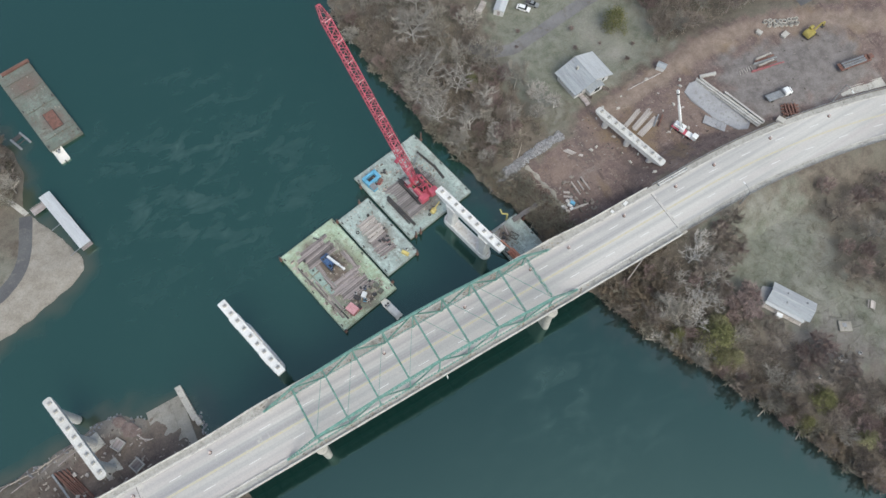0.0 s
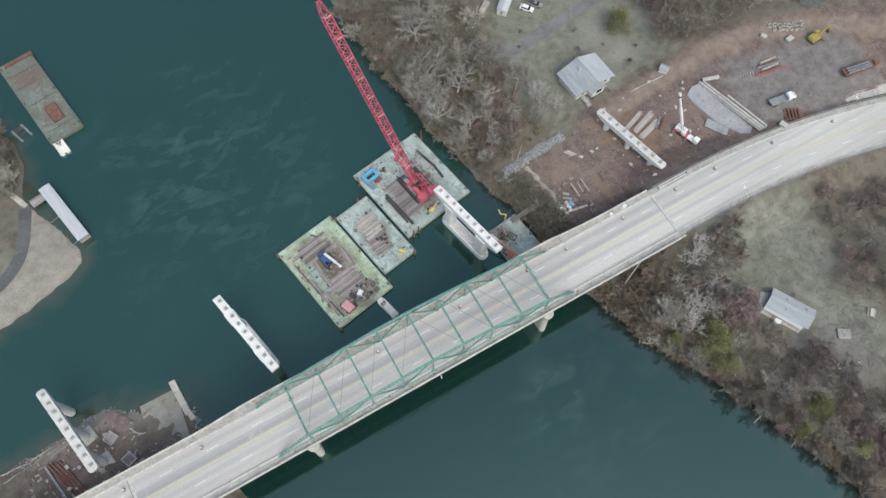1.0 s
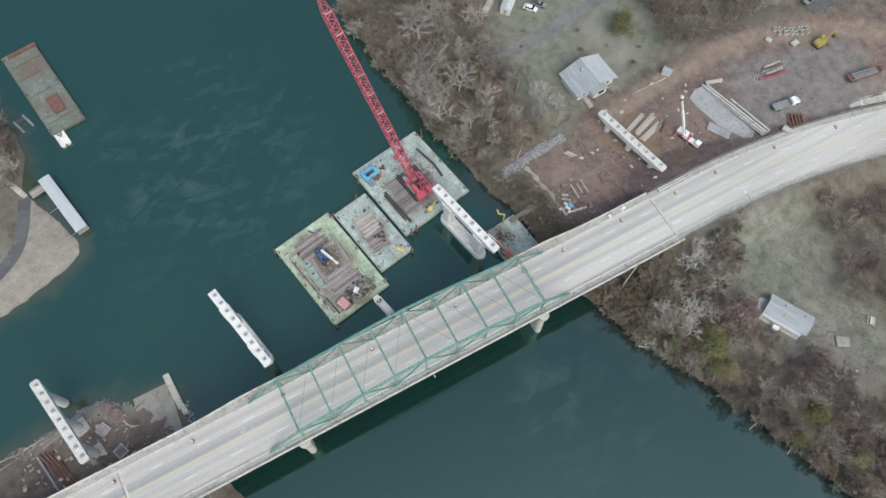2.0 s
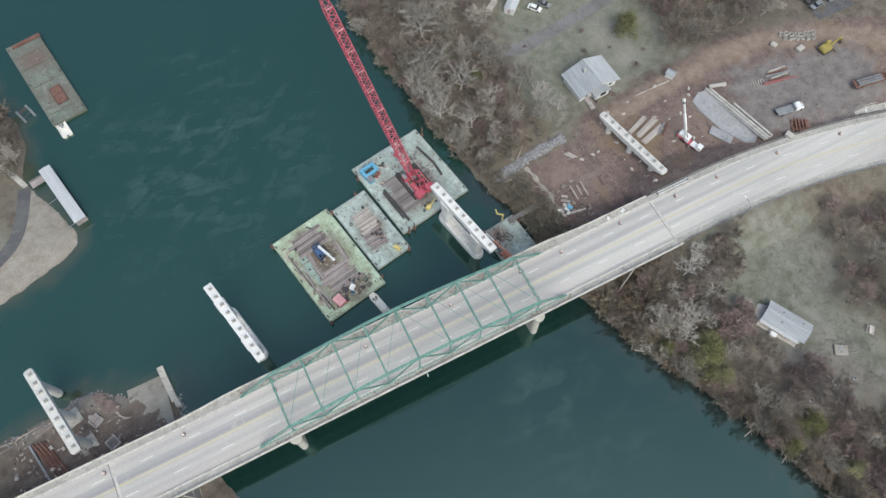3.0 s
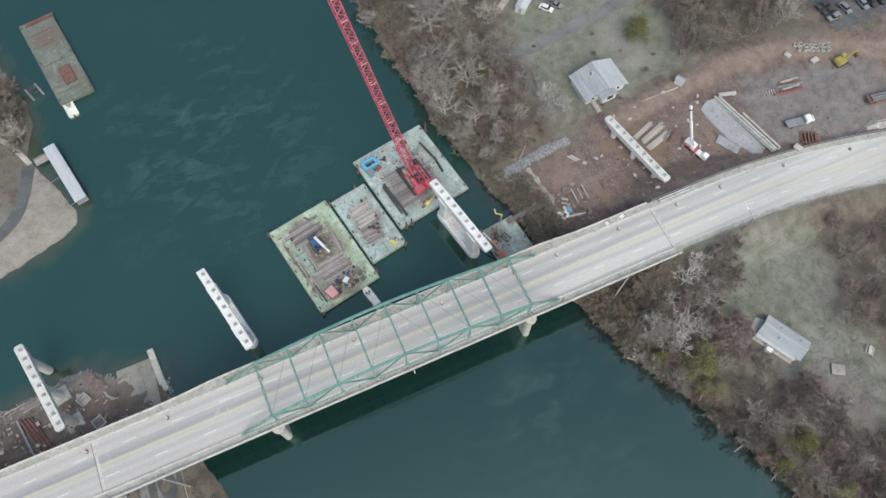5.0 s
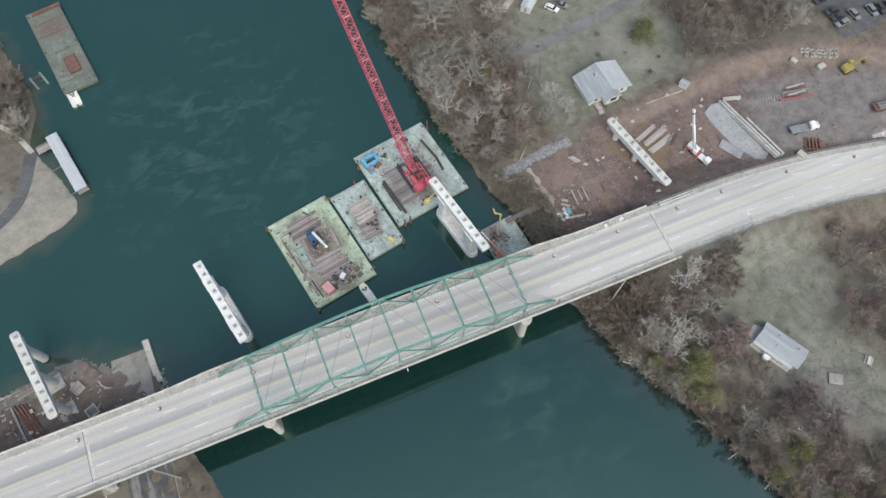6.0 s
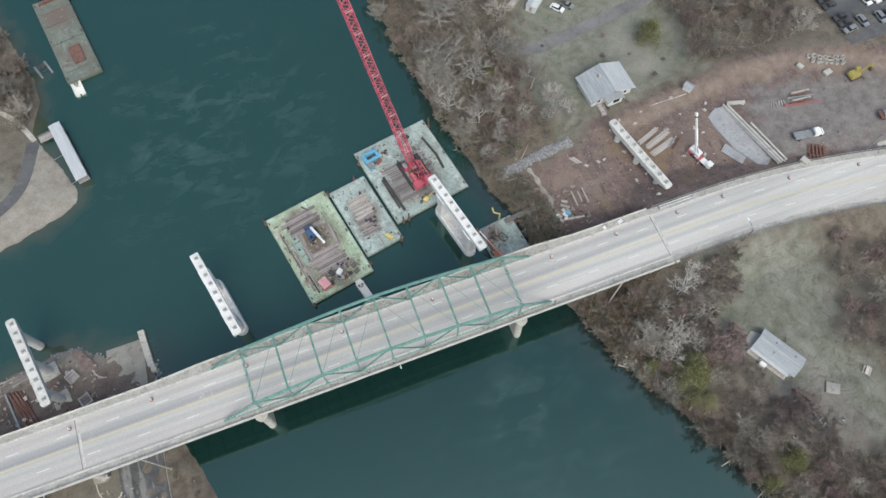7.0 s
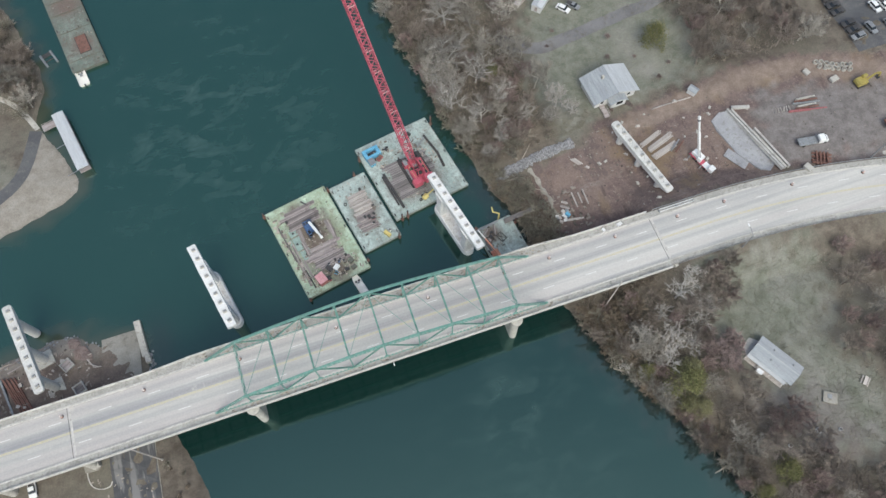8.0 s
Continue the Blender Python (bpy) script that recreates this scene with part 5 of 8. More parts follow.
for x, y, s in ((-2.6, 3.8, 0.8), (-3.8, 2.2, 0.7), (-1.8, 5.0, 0.6)):
    crate("rigging_box", at(D_POSE, x, y, DECK_Z, rng.uniform(0, 90)), (s, s * 1.4, s * 0.8), DARK_STEEL, "dark rigging box on the small barge", "box", "rigging boxes on the small barge")
h_beam(at(D_POSE, -2.0, 7.3, DECK_Z, 3), 7.0, 0.35, 0.5, GREY_STEEL, "grey steel beam along the small barge end")
t = thing("yellow_davit", at(D_POSE, 1.0, 8.3, 0, 0), "yellow bent steel davit beside the small barge", "davit")
part("post", Build().beam((1.2, 0, -1.0), (1.2, 0, 4.0), 0.35, 0.35), YELLOW, t)
part("arm", Build().beam((1.2, 0, 4.0), (-0.6, 0.6, 5.6), 0.3, 0.3).beam((-0.6, 0.6, 5.6), (-0.6, 1.6, 6.8), 0.3, 0.3), YELLOW, t)


def work_boat(m, label, l=7.2, w=2.3, cabin=True):
    t = thing("work_boat", m, label, "boat", "work boats")
    h = w / 2
    ring0 = [(-h * 0.7, -l / 2, -0.3), (h * 0.7, -l / 2, -0.3), (h * 0.7, l * 0.3, -0.3), (h * 0.45, l / 2 - 0.4, -0.2), (-h * 0.45, l / 2 - 0.4, -0.2), (-h * 0.7, l * 0.3, -0.3)]
    ring1 = [(-h, -l / 2, 0.8), (h, -l / 2, 0.8), (h, l * 0.3, 0.85), (h * 0.62, l / 2, 0.95), (-h * 0.62, l / 2, 0.95), (-h, l * 0.3, 0.85)]
    ring2 = [(x * 0.88, y * 0.95, z) for x, y, z in ring1]
    ring3 = [(x * 0.84, y * 0.93, 0.45) for x, y, z in ring1]
    part("hull", Build().rings([ring0, ring1, ring2, ring3]), CREAM, t)
    part("console", Build().box((0, l * 0.12, 0.85), (0.8, 0.6, 0.8), None, 0.08), GREY_STEEL, t)
    for s in (-0.45, 0.45):
        part("seat", Build().box((s, l * 0.24, 0.65), (0.5, 0.5, 0.4), None, 0.06), DARK_STEEL, t)
    if cabin:
        part("canopy", Build().box((0, -l * 0.16, 1.5), (w * 0.86, l * 0.5, 0.1), None, 0.04), CREAM, t, "white flat canopy")
        for sx in (-1, 1):
            for sy in (-0.39, 0.07):
                part("canopy_post", Build().beam((sx * w * 0.36, sy * l, 0.5), (sx * w * 0.36, sy * l, 1.46), 0.06, 0.06), GREY_STEEL, t)
    part("outboard_motor", Build().box((0, -l / 2 - 0.25, 0.75), (0.45, 0.5, 0.7), None, 0.1), DARK_STEEL, t)
    return t


work_boat(pose(33.0, 25.2, 0, 0, 0, 14), "white work boat with a flat canopy moored to the barge")
work_boat(pose(-29.9, 120.6, 0, 0, 0, 10), "white work boat moored at the rusty barge end", 6.4, 3.2, False)

# the long moored barge: rusty hatch, ridges and a heap
t = thing("hatch_cover", pose(-27.6, 133.0, DECK_Z, 0, 0, 9.5), "rusty red hatch cover on the long barge", "hatch cover")
part("lid", Build().box((0, 0, 0.15), (3.4, 7.0, 0.3), None, 0.06), RUST, t)
part("rim", Build().box((0, 0, 0.05), (3.8, 7.4, 0.1)), DARK_STEEL, t)
for y in (127.4, 139.5, 147.5, 153.0):
    h_beam(pose(-29.8 - (y - 141.2) * 0.167, y, DECK_Z, 0, 0, 9.5), 10.2, 0.18, 0.16, HULL, "dark steel beam across the long barge", "beams across the long barge")
h_beam(pose(-31.5, 158.0, DECK_Z, 0, 0, 9.5), 9.5, 0.5, 1.2, RUST, "rusty beam at the end of the long barge")


# ---- litter on the decks: offcuts, chain, buckets and scraps, past counting ----
def litter(name, base, zones, label, seed, up=0.0, land=False, material=None):
    g = random.Random(seed)
    b = Build()
    for x0_, x1_, y0_, y1_, n, big in zones:
        for _ in range(n):
            x, y = g.uniform(x0_, x1_), g.uniform(y0_, y1_)
            p = base @ Vector((x, y, 0))
            z = on_land(p.x, p.y) if land else DECK_Z
            l, w, hh = big * g.uniform(0.3, 1.0), big * g.uniform(0.1, 0.45), big * g.uniform(0.08, 0.3)
            b.box((p.x, p.y, z + hh / 2 + up), (l, w, hh), turn(g.choice((0, 10, 100, 90, g.uniform(0, 180)))))
    return tagged(part(name, b, material or SCRAP), label, "litter", kind="stuff")


litter("deck_litter", A_POSE, ((-7, 8, -13.5, -8.5, 150, 1.0), (-5, 6, -10, 12, 190, 0.9), (-8.6, -6.6, -10, 12, 50, 1.5), (6.5, 8.5, -10, 10, 16, 0.7)), "scraps, offcuts and tools strewn on the green barge", 1, 0.02)
litter("deck_litter", B_POSE, ((-4.5, 4.5, -10, 11, 50, 0.7), (-3, 3, -7, 7, 120, 0.9)), "scraps and offcuts strewn on the narrow barge", 2, 0.02)
litter("deck_litter", C_POSE, ((-10.5, 10.5, -12, 12, 45, 0.6), (-8, 4, -10, 6, 85, 0.8), (-9, 2, 4, 12, 30, 1.3), (3, 8, -2, 8, 50, 1.2)), "scraps and rigging strewn on the crane barge", 3, 0.02)
litter("deck_litter", D_POSE, ((-4.5, 0, 0, 7, 60, 0.9),), "scraps strewn on the small barge", 4, 0.02)
litter("deck_litter", pose(-29.8, 141.2, 0, 0, 0, 9.5), ((-5, 5, -17, 17, 26, 0.9),), "scraps strewn on the long barge", 5, 0.02)
for x in (-6.1, 6.3):
    t = thing("deck_coaming", at(A_POSE, x, 0.4, DECK_Z), "raised pale green steel coaming on the green barge", "coaming", "coamings on the green barge")
    part("plate", Build().box((0, 0, 0.12), (0.22, 23.0, 0.24), None, 0.03), BARGE_GREEN, t)
    for k in range(6):
        part("bracket", Build().box((0.2 if x > 0 else -0.2, -10 + 4 * k, 0.08), (0.3, 0.12, 0.16)), BARGE_GREEN, t)


# ---- the building site on the bank ----
def curve_points(pts, n=6):
    """Points on a smooth line through the given ones."""
    out = []
    for i in range(len(pts) - 1):
        p0, p1, p2, p3 = (Vector(pts[min(max(i + k, 0), len(pts) - 1)]) for k in (-1, 0, 1, 2))
        for j in range(n):
            t = j / n
            v = 0.5 * ((2 * p1) + (p2 - p0) * t + (2 * p0 - 5 * p1 + 4 * p2 - p3) * t * t + (3 * p1 - p0 - 3 * p2 + p3) * t ** 3)
            out.append((v.x, v.y))
    return out + [tuple(pts[-1])]


def ground_pose(x, y, yaw=0.0, up=0.0):
    return pose(x, y, on_land(x, y) + up, 0, 0, yaw)


def truck_crane():
    t = thing("truck_crane", ground_pose(134.7, 25.8, 18) @ Matrix.Diagonal((0.74, 0.76, 0.85, 1)), "white and red truck crane with its boom raised on the site", "crane")
    part("chassis", Build().box((0, 0, 0.95), (2.3, 10.5, 0.5), None, 0.08), RED, t)
    for sx in (-1, 1):
        for y in (-4.0, -2.7, 1.5, 2.8):
            part("wheel", Build().wheel((sx * 1.05, y, 0.55), (1, 0, 0), 0.55, 0.4), RUBBER, t)
    for y in (-1.2, 4.4):
        part("outrigger", Build().box((0, y, 0.8), (4.4, 0.3, 0.3)).box((-2.2, y, 0.4), (0.4, 0.4, 0.8)).box((2.2, y, 0.4), (0.4, 0.4, 0.8)), GREY_STEEL, t)
    cab = part("driver_cab", Build().box((0.0, -4.7, 1.9), (2.4, 2.2, 1.7), None, 0.2), WHITE, t)
    part("windscreen", Build().box((0, -5.82, 2.2), (2.1, 0.05, 0.8)), GLASS_DARK, cab)
    part("deck_panel", Build().box((0, -2.4, 1.35), (2.4, 2.6, 0.3), None, 0.05), WHITE, t)
    part("turntable", Build().tube([(0, 1.4, 1.2), (0, 1.4, 1.6)], [1.1, 1.1], 16), DARK_STEEL, t)
    part("superstructure", Build().box((0.3, 2.2, 2.2), (2.4, 4.0, 1.2), None, 0.15), WHITE, t)
    part("crane_cab", Build().box((-1.2, 0.8, 2.5), (0.9, 1.8, 1.5), None, 0.15), WHITE, t)
    part("counterweight", Build().box((0.2, 4.4, 2.2), (2.4, 0.8, 1.2), None, 0.15), WHITE, t)
    inv = t.matrix_basis.inverted()
    foot, tip = inv @ Vector((134.0, 27.2, 12.4)), inv @ Vector((132.6, 33.0, 24.4))
    d = tip - foot
    part("boom", Build().beam(foot, foot + d * 0.6, 0.72, 0.8), WHITE, t)
    part("boom_extension", Build().beam(foot + d * 0.6, foot + d * 0.9, 0.5, 0.6), WHITE, t)
    part("boom_collar", Build().beam(foot + d * 0.88, foot + d * 0.92, 0.7, 0.8), DARK_STEEL, t)
    part("boom_head", Build().beam(foot + d * 0.92, tip, 0.7, 0.9), WHITE, t)
    part("lift_cylinder", Build().tube([foot + Vector((0, -1.2, -0.6)), foot + d * 0.35 + Vector((0, 0, -0.3))], [0.2, 0.2], 8), GREY_STEEL, t)


truck_crane()


def girder(m, l, label, group="precast girders on the site", w=0.75, h=1.1):
    """A precast concrete I-girder lying on blocks."""
    t = thing("concrete_girder", m, label, "girder", group)
    prof = [(-w / 2, 0), (w / 2, 0), (w / 2, 0.2), (w * 0.2, 0.38), (w * 0.2, h - 0.3), (w / 2, h - 0.16), (w / 2, h), (-w / 2, h), (-w / 2, h - 0.16), (-w * 0.2, h - 0.3), (-w * 0.2, 0.38), (-w / 2, 0.2)]
    part("web", Build().rings([[(x, y, z + 0.2) for y, z in prof] for x in (-l / 2, l / 2)]), CONCRETE_TAN, t)
    for s in (-0.4, 0.4):
        part("bearing_block", Build().box((s * l, 0, 0.1), (0.4, w + 0.3, 0.22)), TIMBER, t)


for ax, ay, bx, by, lb in ((148.0, 37.8, 152.5, 14.9, "long weathered concrete girder lying across the site"), (148.9, 37.2, 153.4, 14.9, "long weathered concrete girder lying close beside its twin"), (151.9, 29.3, 154.6, 14.9, "shorter weathered concrete girder beside the long pair")):
    az, bz = on_land(ax, ay), on_land(bx, by)
    gl = math.hypot(bx - ax, by - ay)
    girder(pose((ax + bx) / 2, (ay + by) / 2, (az + bz) / 2 - 0.1, 0, -math.degrees(math.atan2(bz - az, gl)), math.degrees(math.atan2(by - ay, bx - ax))), gl, lb, w=0.6)
girder(pose(151.7, 37.0, on_land(151.7, 37.0), 0, -7, -21), 5.0, "short weathered concrete block at the girder end", w=0.9, h=0.7)
outline = [(146.0, 38.2), (148.2, 37.4), (149.8, 33.0), (152.2, 17.4), (149.6, 15.8), (147.6, 17.2), (146.6, 20.0), (144.6, 24.5), (144.0, 28.0), (143.0, 33.0), (142.9, 36.5)]
pts3 = [(x, y, on_land(x, y) + 0.09) for x, y in outline]
pad = tagged(part("stone_pad", Build().rings([[(x, y, z - 0.6) for x, y, z in pts3], [(x, y, z + 0.22) for x, y, z in pts3]]), GRAVEL_PAD), "grey crushed-stone work pad on the site", "pad", kind="structure")
for i in range(5):
    t = thing("concrete_block", ground_pose(142.5 + i * 0.62, 25.4 - i * 1.2, -54, 0.1), "pale concrete slab panel laid on the site", "concrete block", "slab blocks on the site")
    part("slab", Build().box((0, 0, 0.15), (1.45, 2.9, 0.3), None, 0.04), GRAVEL_PAD, t)
    part("lifting_loop", Build().tube([(0.3, -0.6, 0.3), (0.3, -0.45, 0.45), (0.3, -0.3, 0.3)], [0.03] * 3, 5), DARK_STEEL, t)

for k, (ax, ay, bx, by) in enumerate(((121.5, 36.8, 128.9, 39.5), (123.0, 34.6, 132.8, 38.0), (123.2, 32.0, 133.9, 35.1))):
    timber_mat(ground_pose((ax + bx) / 2, (ay + by) / 2, math.degrees(math.atan2(by - ay, bx - ax)), 0.05), math.hypot(bx - ax, by - ay), TIMBER_PALE, "pair of long pale timbers laid beside the new pier", "timber mats on the site", 4 if k else 3, 0.46)
for k in range(2):
    h_beam(ground_pose(130.6 + k, 33.6 - 0.8 * k, 35, 0.02), 4.6, 0.5, 0.4, RUST if k else GREY_STEEL, "steel beam lying beside the timber mats", "steel beams on the site")


def flatbed_truck(m):
    t = thing("flatbed_truck", m, "white flatbed truck parked in the site yard", "truck")
    part("chassis", Build().box((0, 0.4, 0.75), (1.0, 7.6, 0.3)), DARK_STEEL, t)
    part("bed", Build().box((0, 1.4, 1.15), (2.4, 5.4, 0.3), None, 0.05).box((0, -1.25, 1.6), (2.4, 0.12, 0.9)), GREY_STEEL, t)
    cab = part("cab", Build().box((0, -2.5, 1.5), (2.2, 1.9, 1.7), None, 0.25), WHITE, t)
    part("bonnet", Build().box((0, -3.9, 1.1), (2.0, 1.2, 0.9), None, 0.2), WHITE, t)
    part("windscreen", Build().box((0, -3.44, 1.95), (1.9, 0.08, 0.6)), GLASS_DARK, cab)
    for sx in (-1, 1):
        for y in (-3.6, 2.6):
            part("wheel", Build().wheel((sx * 1.0, y, 0.5), (1, 0, 0), 0.5, 0.35), RUBBER, t)


flatbed_truck(ground_pose(164.5, 20.0, 82))
for i in range(8):
    up, k = divmod(i, 4)
    o = -1.5 + k
    h_beam(ground_pose(164.6 + (0.45 * o if not up else 0.89 * o), 14.3 + (0.89 * o if not up else -0.45 * o), 63 if up else -27, 0.02 + 0.52 * up), 4.2 if up else 5.4, 0.5, 0.45, RUST, "rusty steel beam in a crossed stack", "rusty beams stacked in the yard")
for i in range(6):
    h_beam(ground_pose(168.9 + 0.25 * i, 29.6 + 0.75 * i, -12 + 3 * (i % 3), 0.02), 11.2 if i == 0 else 8.0 - 1.1 * (i % 3), 0.55, 0.45, DULL_RED if i == 0 else (GREY_STEEL, RUST, CONCRETE_OLD)[i % 3], "long worn red steel beam lying in the yard" if i == 0 else "weathered steel beam in a row in the yard", "long beams in the yard")
for i in range(6):
    h_beam(ground_pose(160.4 + 0.8 * i, 32.4 - 0.1 * i, 60 + 12 * (i % 3), 0.02), 1.6, 0.25, 0.22, TIMBER_PALE, "short pale timber offcut in the yard", "offcuts in the yard")
crate("container_box", ground_pose(159.2, 12.9, 20), (1.7, 2.2, 0.9), CONCRETE_OLD, "pale plastic box at the yard edge", "box")
t = thing("lowboy_trailer", ground_pose(191.0, 16.7, 81), "long rusty red trailer loaded with steel in the yard", "trailer")
part("bed", Build().box((0, 0, 1.0), (2.6, 11.0, 0.35), None, 0.05), RUST, t)
for sx in (-1, 1):
    for y in (3.2, 4.5):
        part("wheel", Build().wheel((sx * 1.1, y, 0.5), (1, 0, 0), 0.5, 0.35), RUBBER, t)
part("gooseneck", Build().box((0, -5.6, 1.5), (1.6, 1.6, 0.5), None, 0.1), RUST, t)
for x in (-0.8, -0.1, 0.7):
    part("load", Build().box((x, 0.5, 1.5), (0.45, 8.0, 0.5)), GREY_STEEL, t)
t = thing("stone_slab", ground_pose(189.5, 9.2, -12), "pale grey concrete slab beside the road", "slab")
part("slab", Build().box((0, 0, 0.2), (15, 3.0, 0.5), None, 0.08), CONCRETE_OLD, t)
part("edge", Build().box((0, 1.45, 0.5), (15, 0.2, 0.3)), CONCRETE_OLD, t)
excavator(ground_pose(187.0, 32.0, -86), YELLOW_DIM, "yellow tracked excavator parked at the yard edge", 0.9)


def pipe_ring(m, label, r=1.0, l=1.4):
    t = thing("concrete_pipe", m, label, "pipe", "concrete pipes stacked by the yard")
    n = 14
    prof = [(r * 0.78, 0), (r, 0), (r, l), (r * 0.78, l)]
    rings = [[(math.cos(a) * q, math.sin(a) * q, z) for a in (math.tau * k / n for k in range(n))] for q, z in prof + prof[:1]]
    part("wall", Build().rings(rings, False), CONCRETE_OLD, t)


prng = random.Random(8)
for i in range(15):
    pipe_ring(ground_pose(179.0 + (i % 8) * 1.2 + prng.uniform(-0.3, 0.3), 42.6 - (i % 8) * 0.62 - (i // 8) * 1.6 + prng.uniform(-0.3, 0.3), prng.uniform(0, 90)), "pale concrete pipe ring standing on end", prng.uniform(0.55, 0.8), prng.uniform(0.7, 1.1))


def car(m, paint, label, group, pickup=False):
    """A parked car: body, glazed cabin, bumpers and four wheels."""
    t = thing("car", m, label, "pickup" if pickup else "car", group)
    prof = [(-2.25, 0.35), (-2.3, 0.8), (-1.2, 0.92), (2.2, 0.95), (2.28, 0.4)]
    part("body", Build().rings([[(s * 0.9, y, z) for y, z in prof] for s in (-1, -0.97, 0.97, 1)]), paint, t)
    c0, c1 = (-0.9, 0.5) if pickup else (-0.9, 1.5)
    part("cabin", Build().rings([[(s * 0.82, c0 - 0.25, 0.93), (s * 0.82, c1 + 0.3, 0.93), (s * 0.7, c1, 1.45), (s * 0.7, c0 + 0.35, 1.45)] for s in (-1, 1)]), GLASS_DARK, t)
    part("roof", Build().box((0, (c0 + c1 + 0.35) / 2, 1.47), (1.38, c1 - c0 - 0.35, 0.06), None, 0.02), paint, t)
    if pickup:
        part("bed", Build().box((0, 1.5, 0.98), (1.45, 1.4, 0.06)), DARK_STEEL, t)
    for sx in (-1, 1):
        for y in (-1.4, 1.4):
            part("wheel", Build().wheel((sx * 0.82, y, 0.34), (1, 0, 0), 0.34, 0.24), RUBBER, t)
    return t


PAINTS = [(WHITE, "white"), (GREY_STEEL, "grey"), (DARK_STEEL, "black"), (BLUE, "dark blue"), (PINK, "dull red")]
SPOTS = [(195.6 - 0.17 * k, 65.5 - 2.75 * k, -86) for k in range(8)] + [(199.0 + 2.7 * k, 47.4 - 0.5 * k, 4) for k in range(5)] + [(205.2 + 2.7 * k, 54.4 - 0.5 * k, 6) for k in range(3)]
for i, (x, y, yaw) in enumerate(SPOTS):
    p, nm = PAINTS[prng.choice((0, 1, 1, 1, 2, 2, 2, 3, 4))]
    if i in (4, 9):
        continue
    car(ground_pose(x, y, yaw + prng.uniform(-4, 4), 0.1), p, nm + " car parked in the lot behind the yard", "cars parked in the lot", prng.random() < 0.3)
for x, y, p, nm, a in ((119.4, 89.9, WHITE, "white", 38), (122.8, 90.0, GREY_STEEL, "silver", 38)):
    car(ground_pose(x, y, a), p, nm + " car parked on the grass by the lane", "cars parked by the lane", nm == "silver")

crate("pale_crate", ground_pose(174.6, 40.8, 20), (1.4, 1.8, 0.8), CONCRETE_OLD, "pale crate by the dirt road", "crate")
crate("pale_crate", ground_pose(180.7, 35.9, 10), (2.4, 1.6, 0.8), CONCRETE_OLD, "pale crate by the dirt road", "crate")
# site oddments: bundles of bars, stakes and boards near the bank
for i in range(4):
    t = thing("formwork_panel", ground_pose(93.6 + 0.9 * (i % 2), 25.6 + 0.9 * i, -35 + 3 * (i % 2), 0.02), "pale plywood formwork panel lying on the dirt", "formwork", "formwork on the site")
    part("face", Build().box((0, 0, 0.14), (1.9 if i in (0, 3) else 1.4, 0.6, 0.28), None, 0.03), TIMBER_PALE, t)
    part("stud", Build().box((0, 0, 0.3), (1.7 if i in (0, 3) else 1.2, 0.1, 0.06)), TIMBER, t)
h_beam(ground_pose(95.9, 22.2, -10, 0.02), 6.0, 0.45, 0.5, TIMBER_PALE, "pale boxed beam lying on the dirt")
for x, y in ((97.1, 27.8), (98.6, 27.6), (100.1, 27.4)):
    h_beam(ground_pose(x, y, 89, 0.03), 4.8 if x != 98.6 else 3.4, 0.35, 0.34, TIMBER_PALE, "pale boxed formwork beam lying on the dirt", "formwork beams on the site")
crate("portable_tank", ground_pose(93.7, 24.3, 30), (0.9, 1.4, 1.0), SKYBLUE, "blue-green portable tank on the site edge", "tank")
for i in range(9):
    s = prng.uniform(0.5, 1.1)
    crate("site_crate", ground_pose(90.8 + prng.uniform(0, 4.5), 22.8 + prng.uniform(0, 4), prng.uniform(0, 90)), (s, s * 1.5, s * 0.7), (CONCRETE_WHITE, TIMBER_PALE, GREY_STEEL)[i % 3], "small pale crate among site oddments", "crate", "crates at the site edge")
for k in range(3):
    h_beam(ground_pose(101.5 + 0.55 * k, 38.4 - 0.1 * k, -58, 0.02), 3.0, 0.35, 0.3, TIMBER_PALE, "pale board bundle on the dirt", "boards on the dirt")
for i in range(26):
    x, y = prng.uniform(104, 146), prng.uniform(17.5, 47)
    s = prng.uniform(0.25, 0.8)
    t = thing("rubble_block", ground_pose(x, y, prng.uniform(0, 180)), "pale broken concrete block on the dirt", "rubble", "rubble on the dirt")
    part("block", Build().box((0, 0, s * 0.25), (s * 1.5, s, s * 0.6), None, s * 0.2), CONCRETE_OLD if i % 3 else TIMBER_PALE, t)
    part("chip", Build().box((s * 0.9, s * 0.3, s * 0.1), (s * 0.4, s * 0.3, s * 0.25), None, 0.03), CONCRETE_OLD, t)


# riprap berm: loose grey stones
def stone_mesh(seed):
    g = random.Random(seed)
    b = Build()
    rings = []
    for z, r in ((-0.35, 0.55), (0.05, 1.0), (0.4, 0.6)):
        rings.append([(math.cos(a) * r * g.uniform(0.75, 1.2), math.sin(a) * r * g.uniform(0.75, 1.2), z + g.uniform(-0.12, 0.12)) for a in (math.tau * k / 6 for k in range(6))])
    return b.rings(rings).mesh("stone", ROCK)


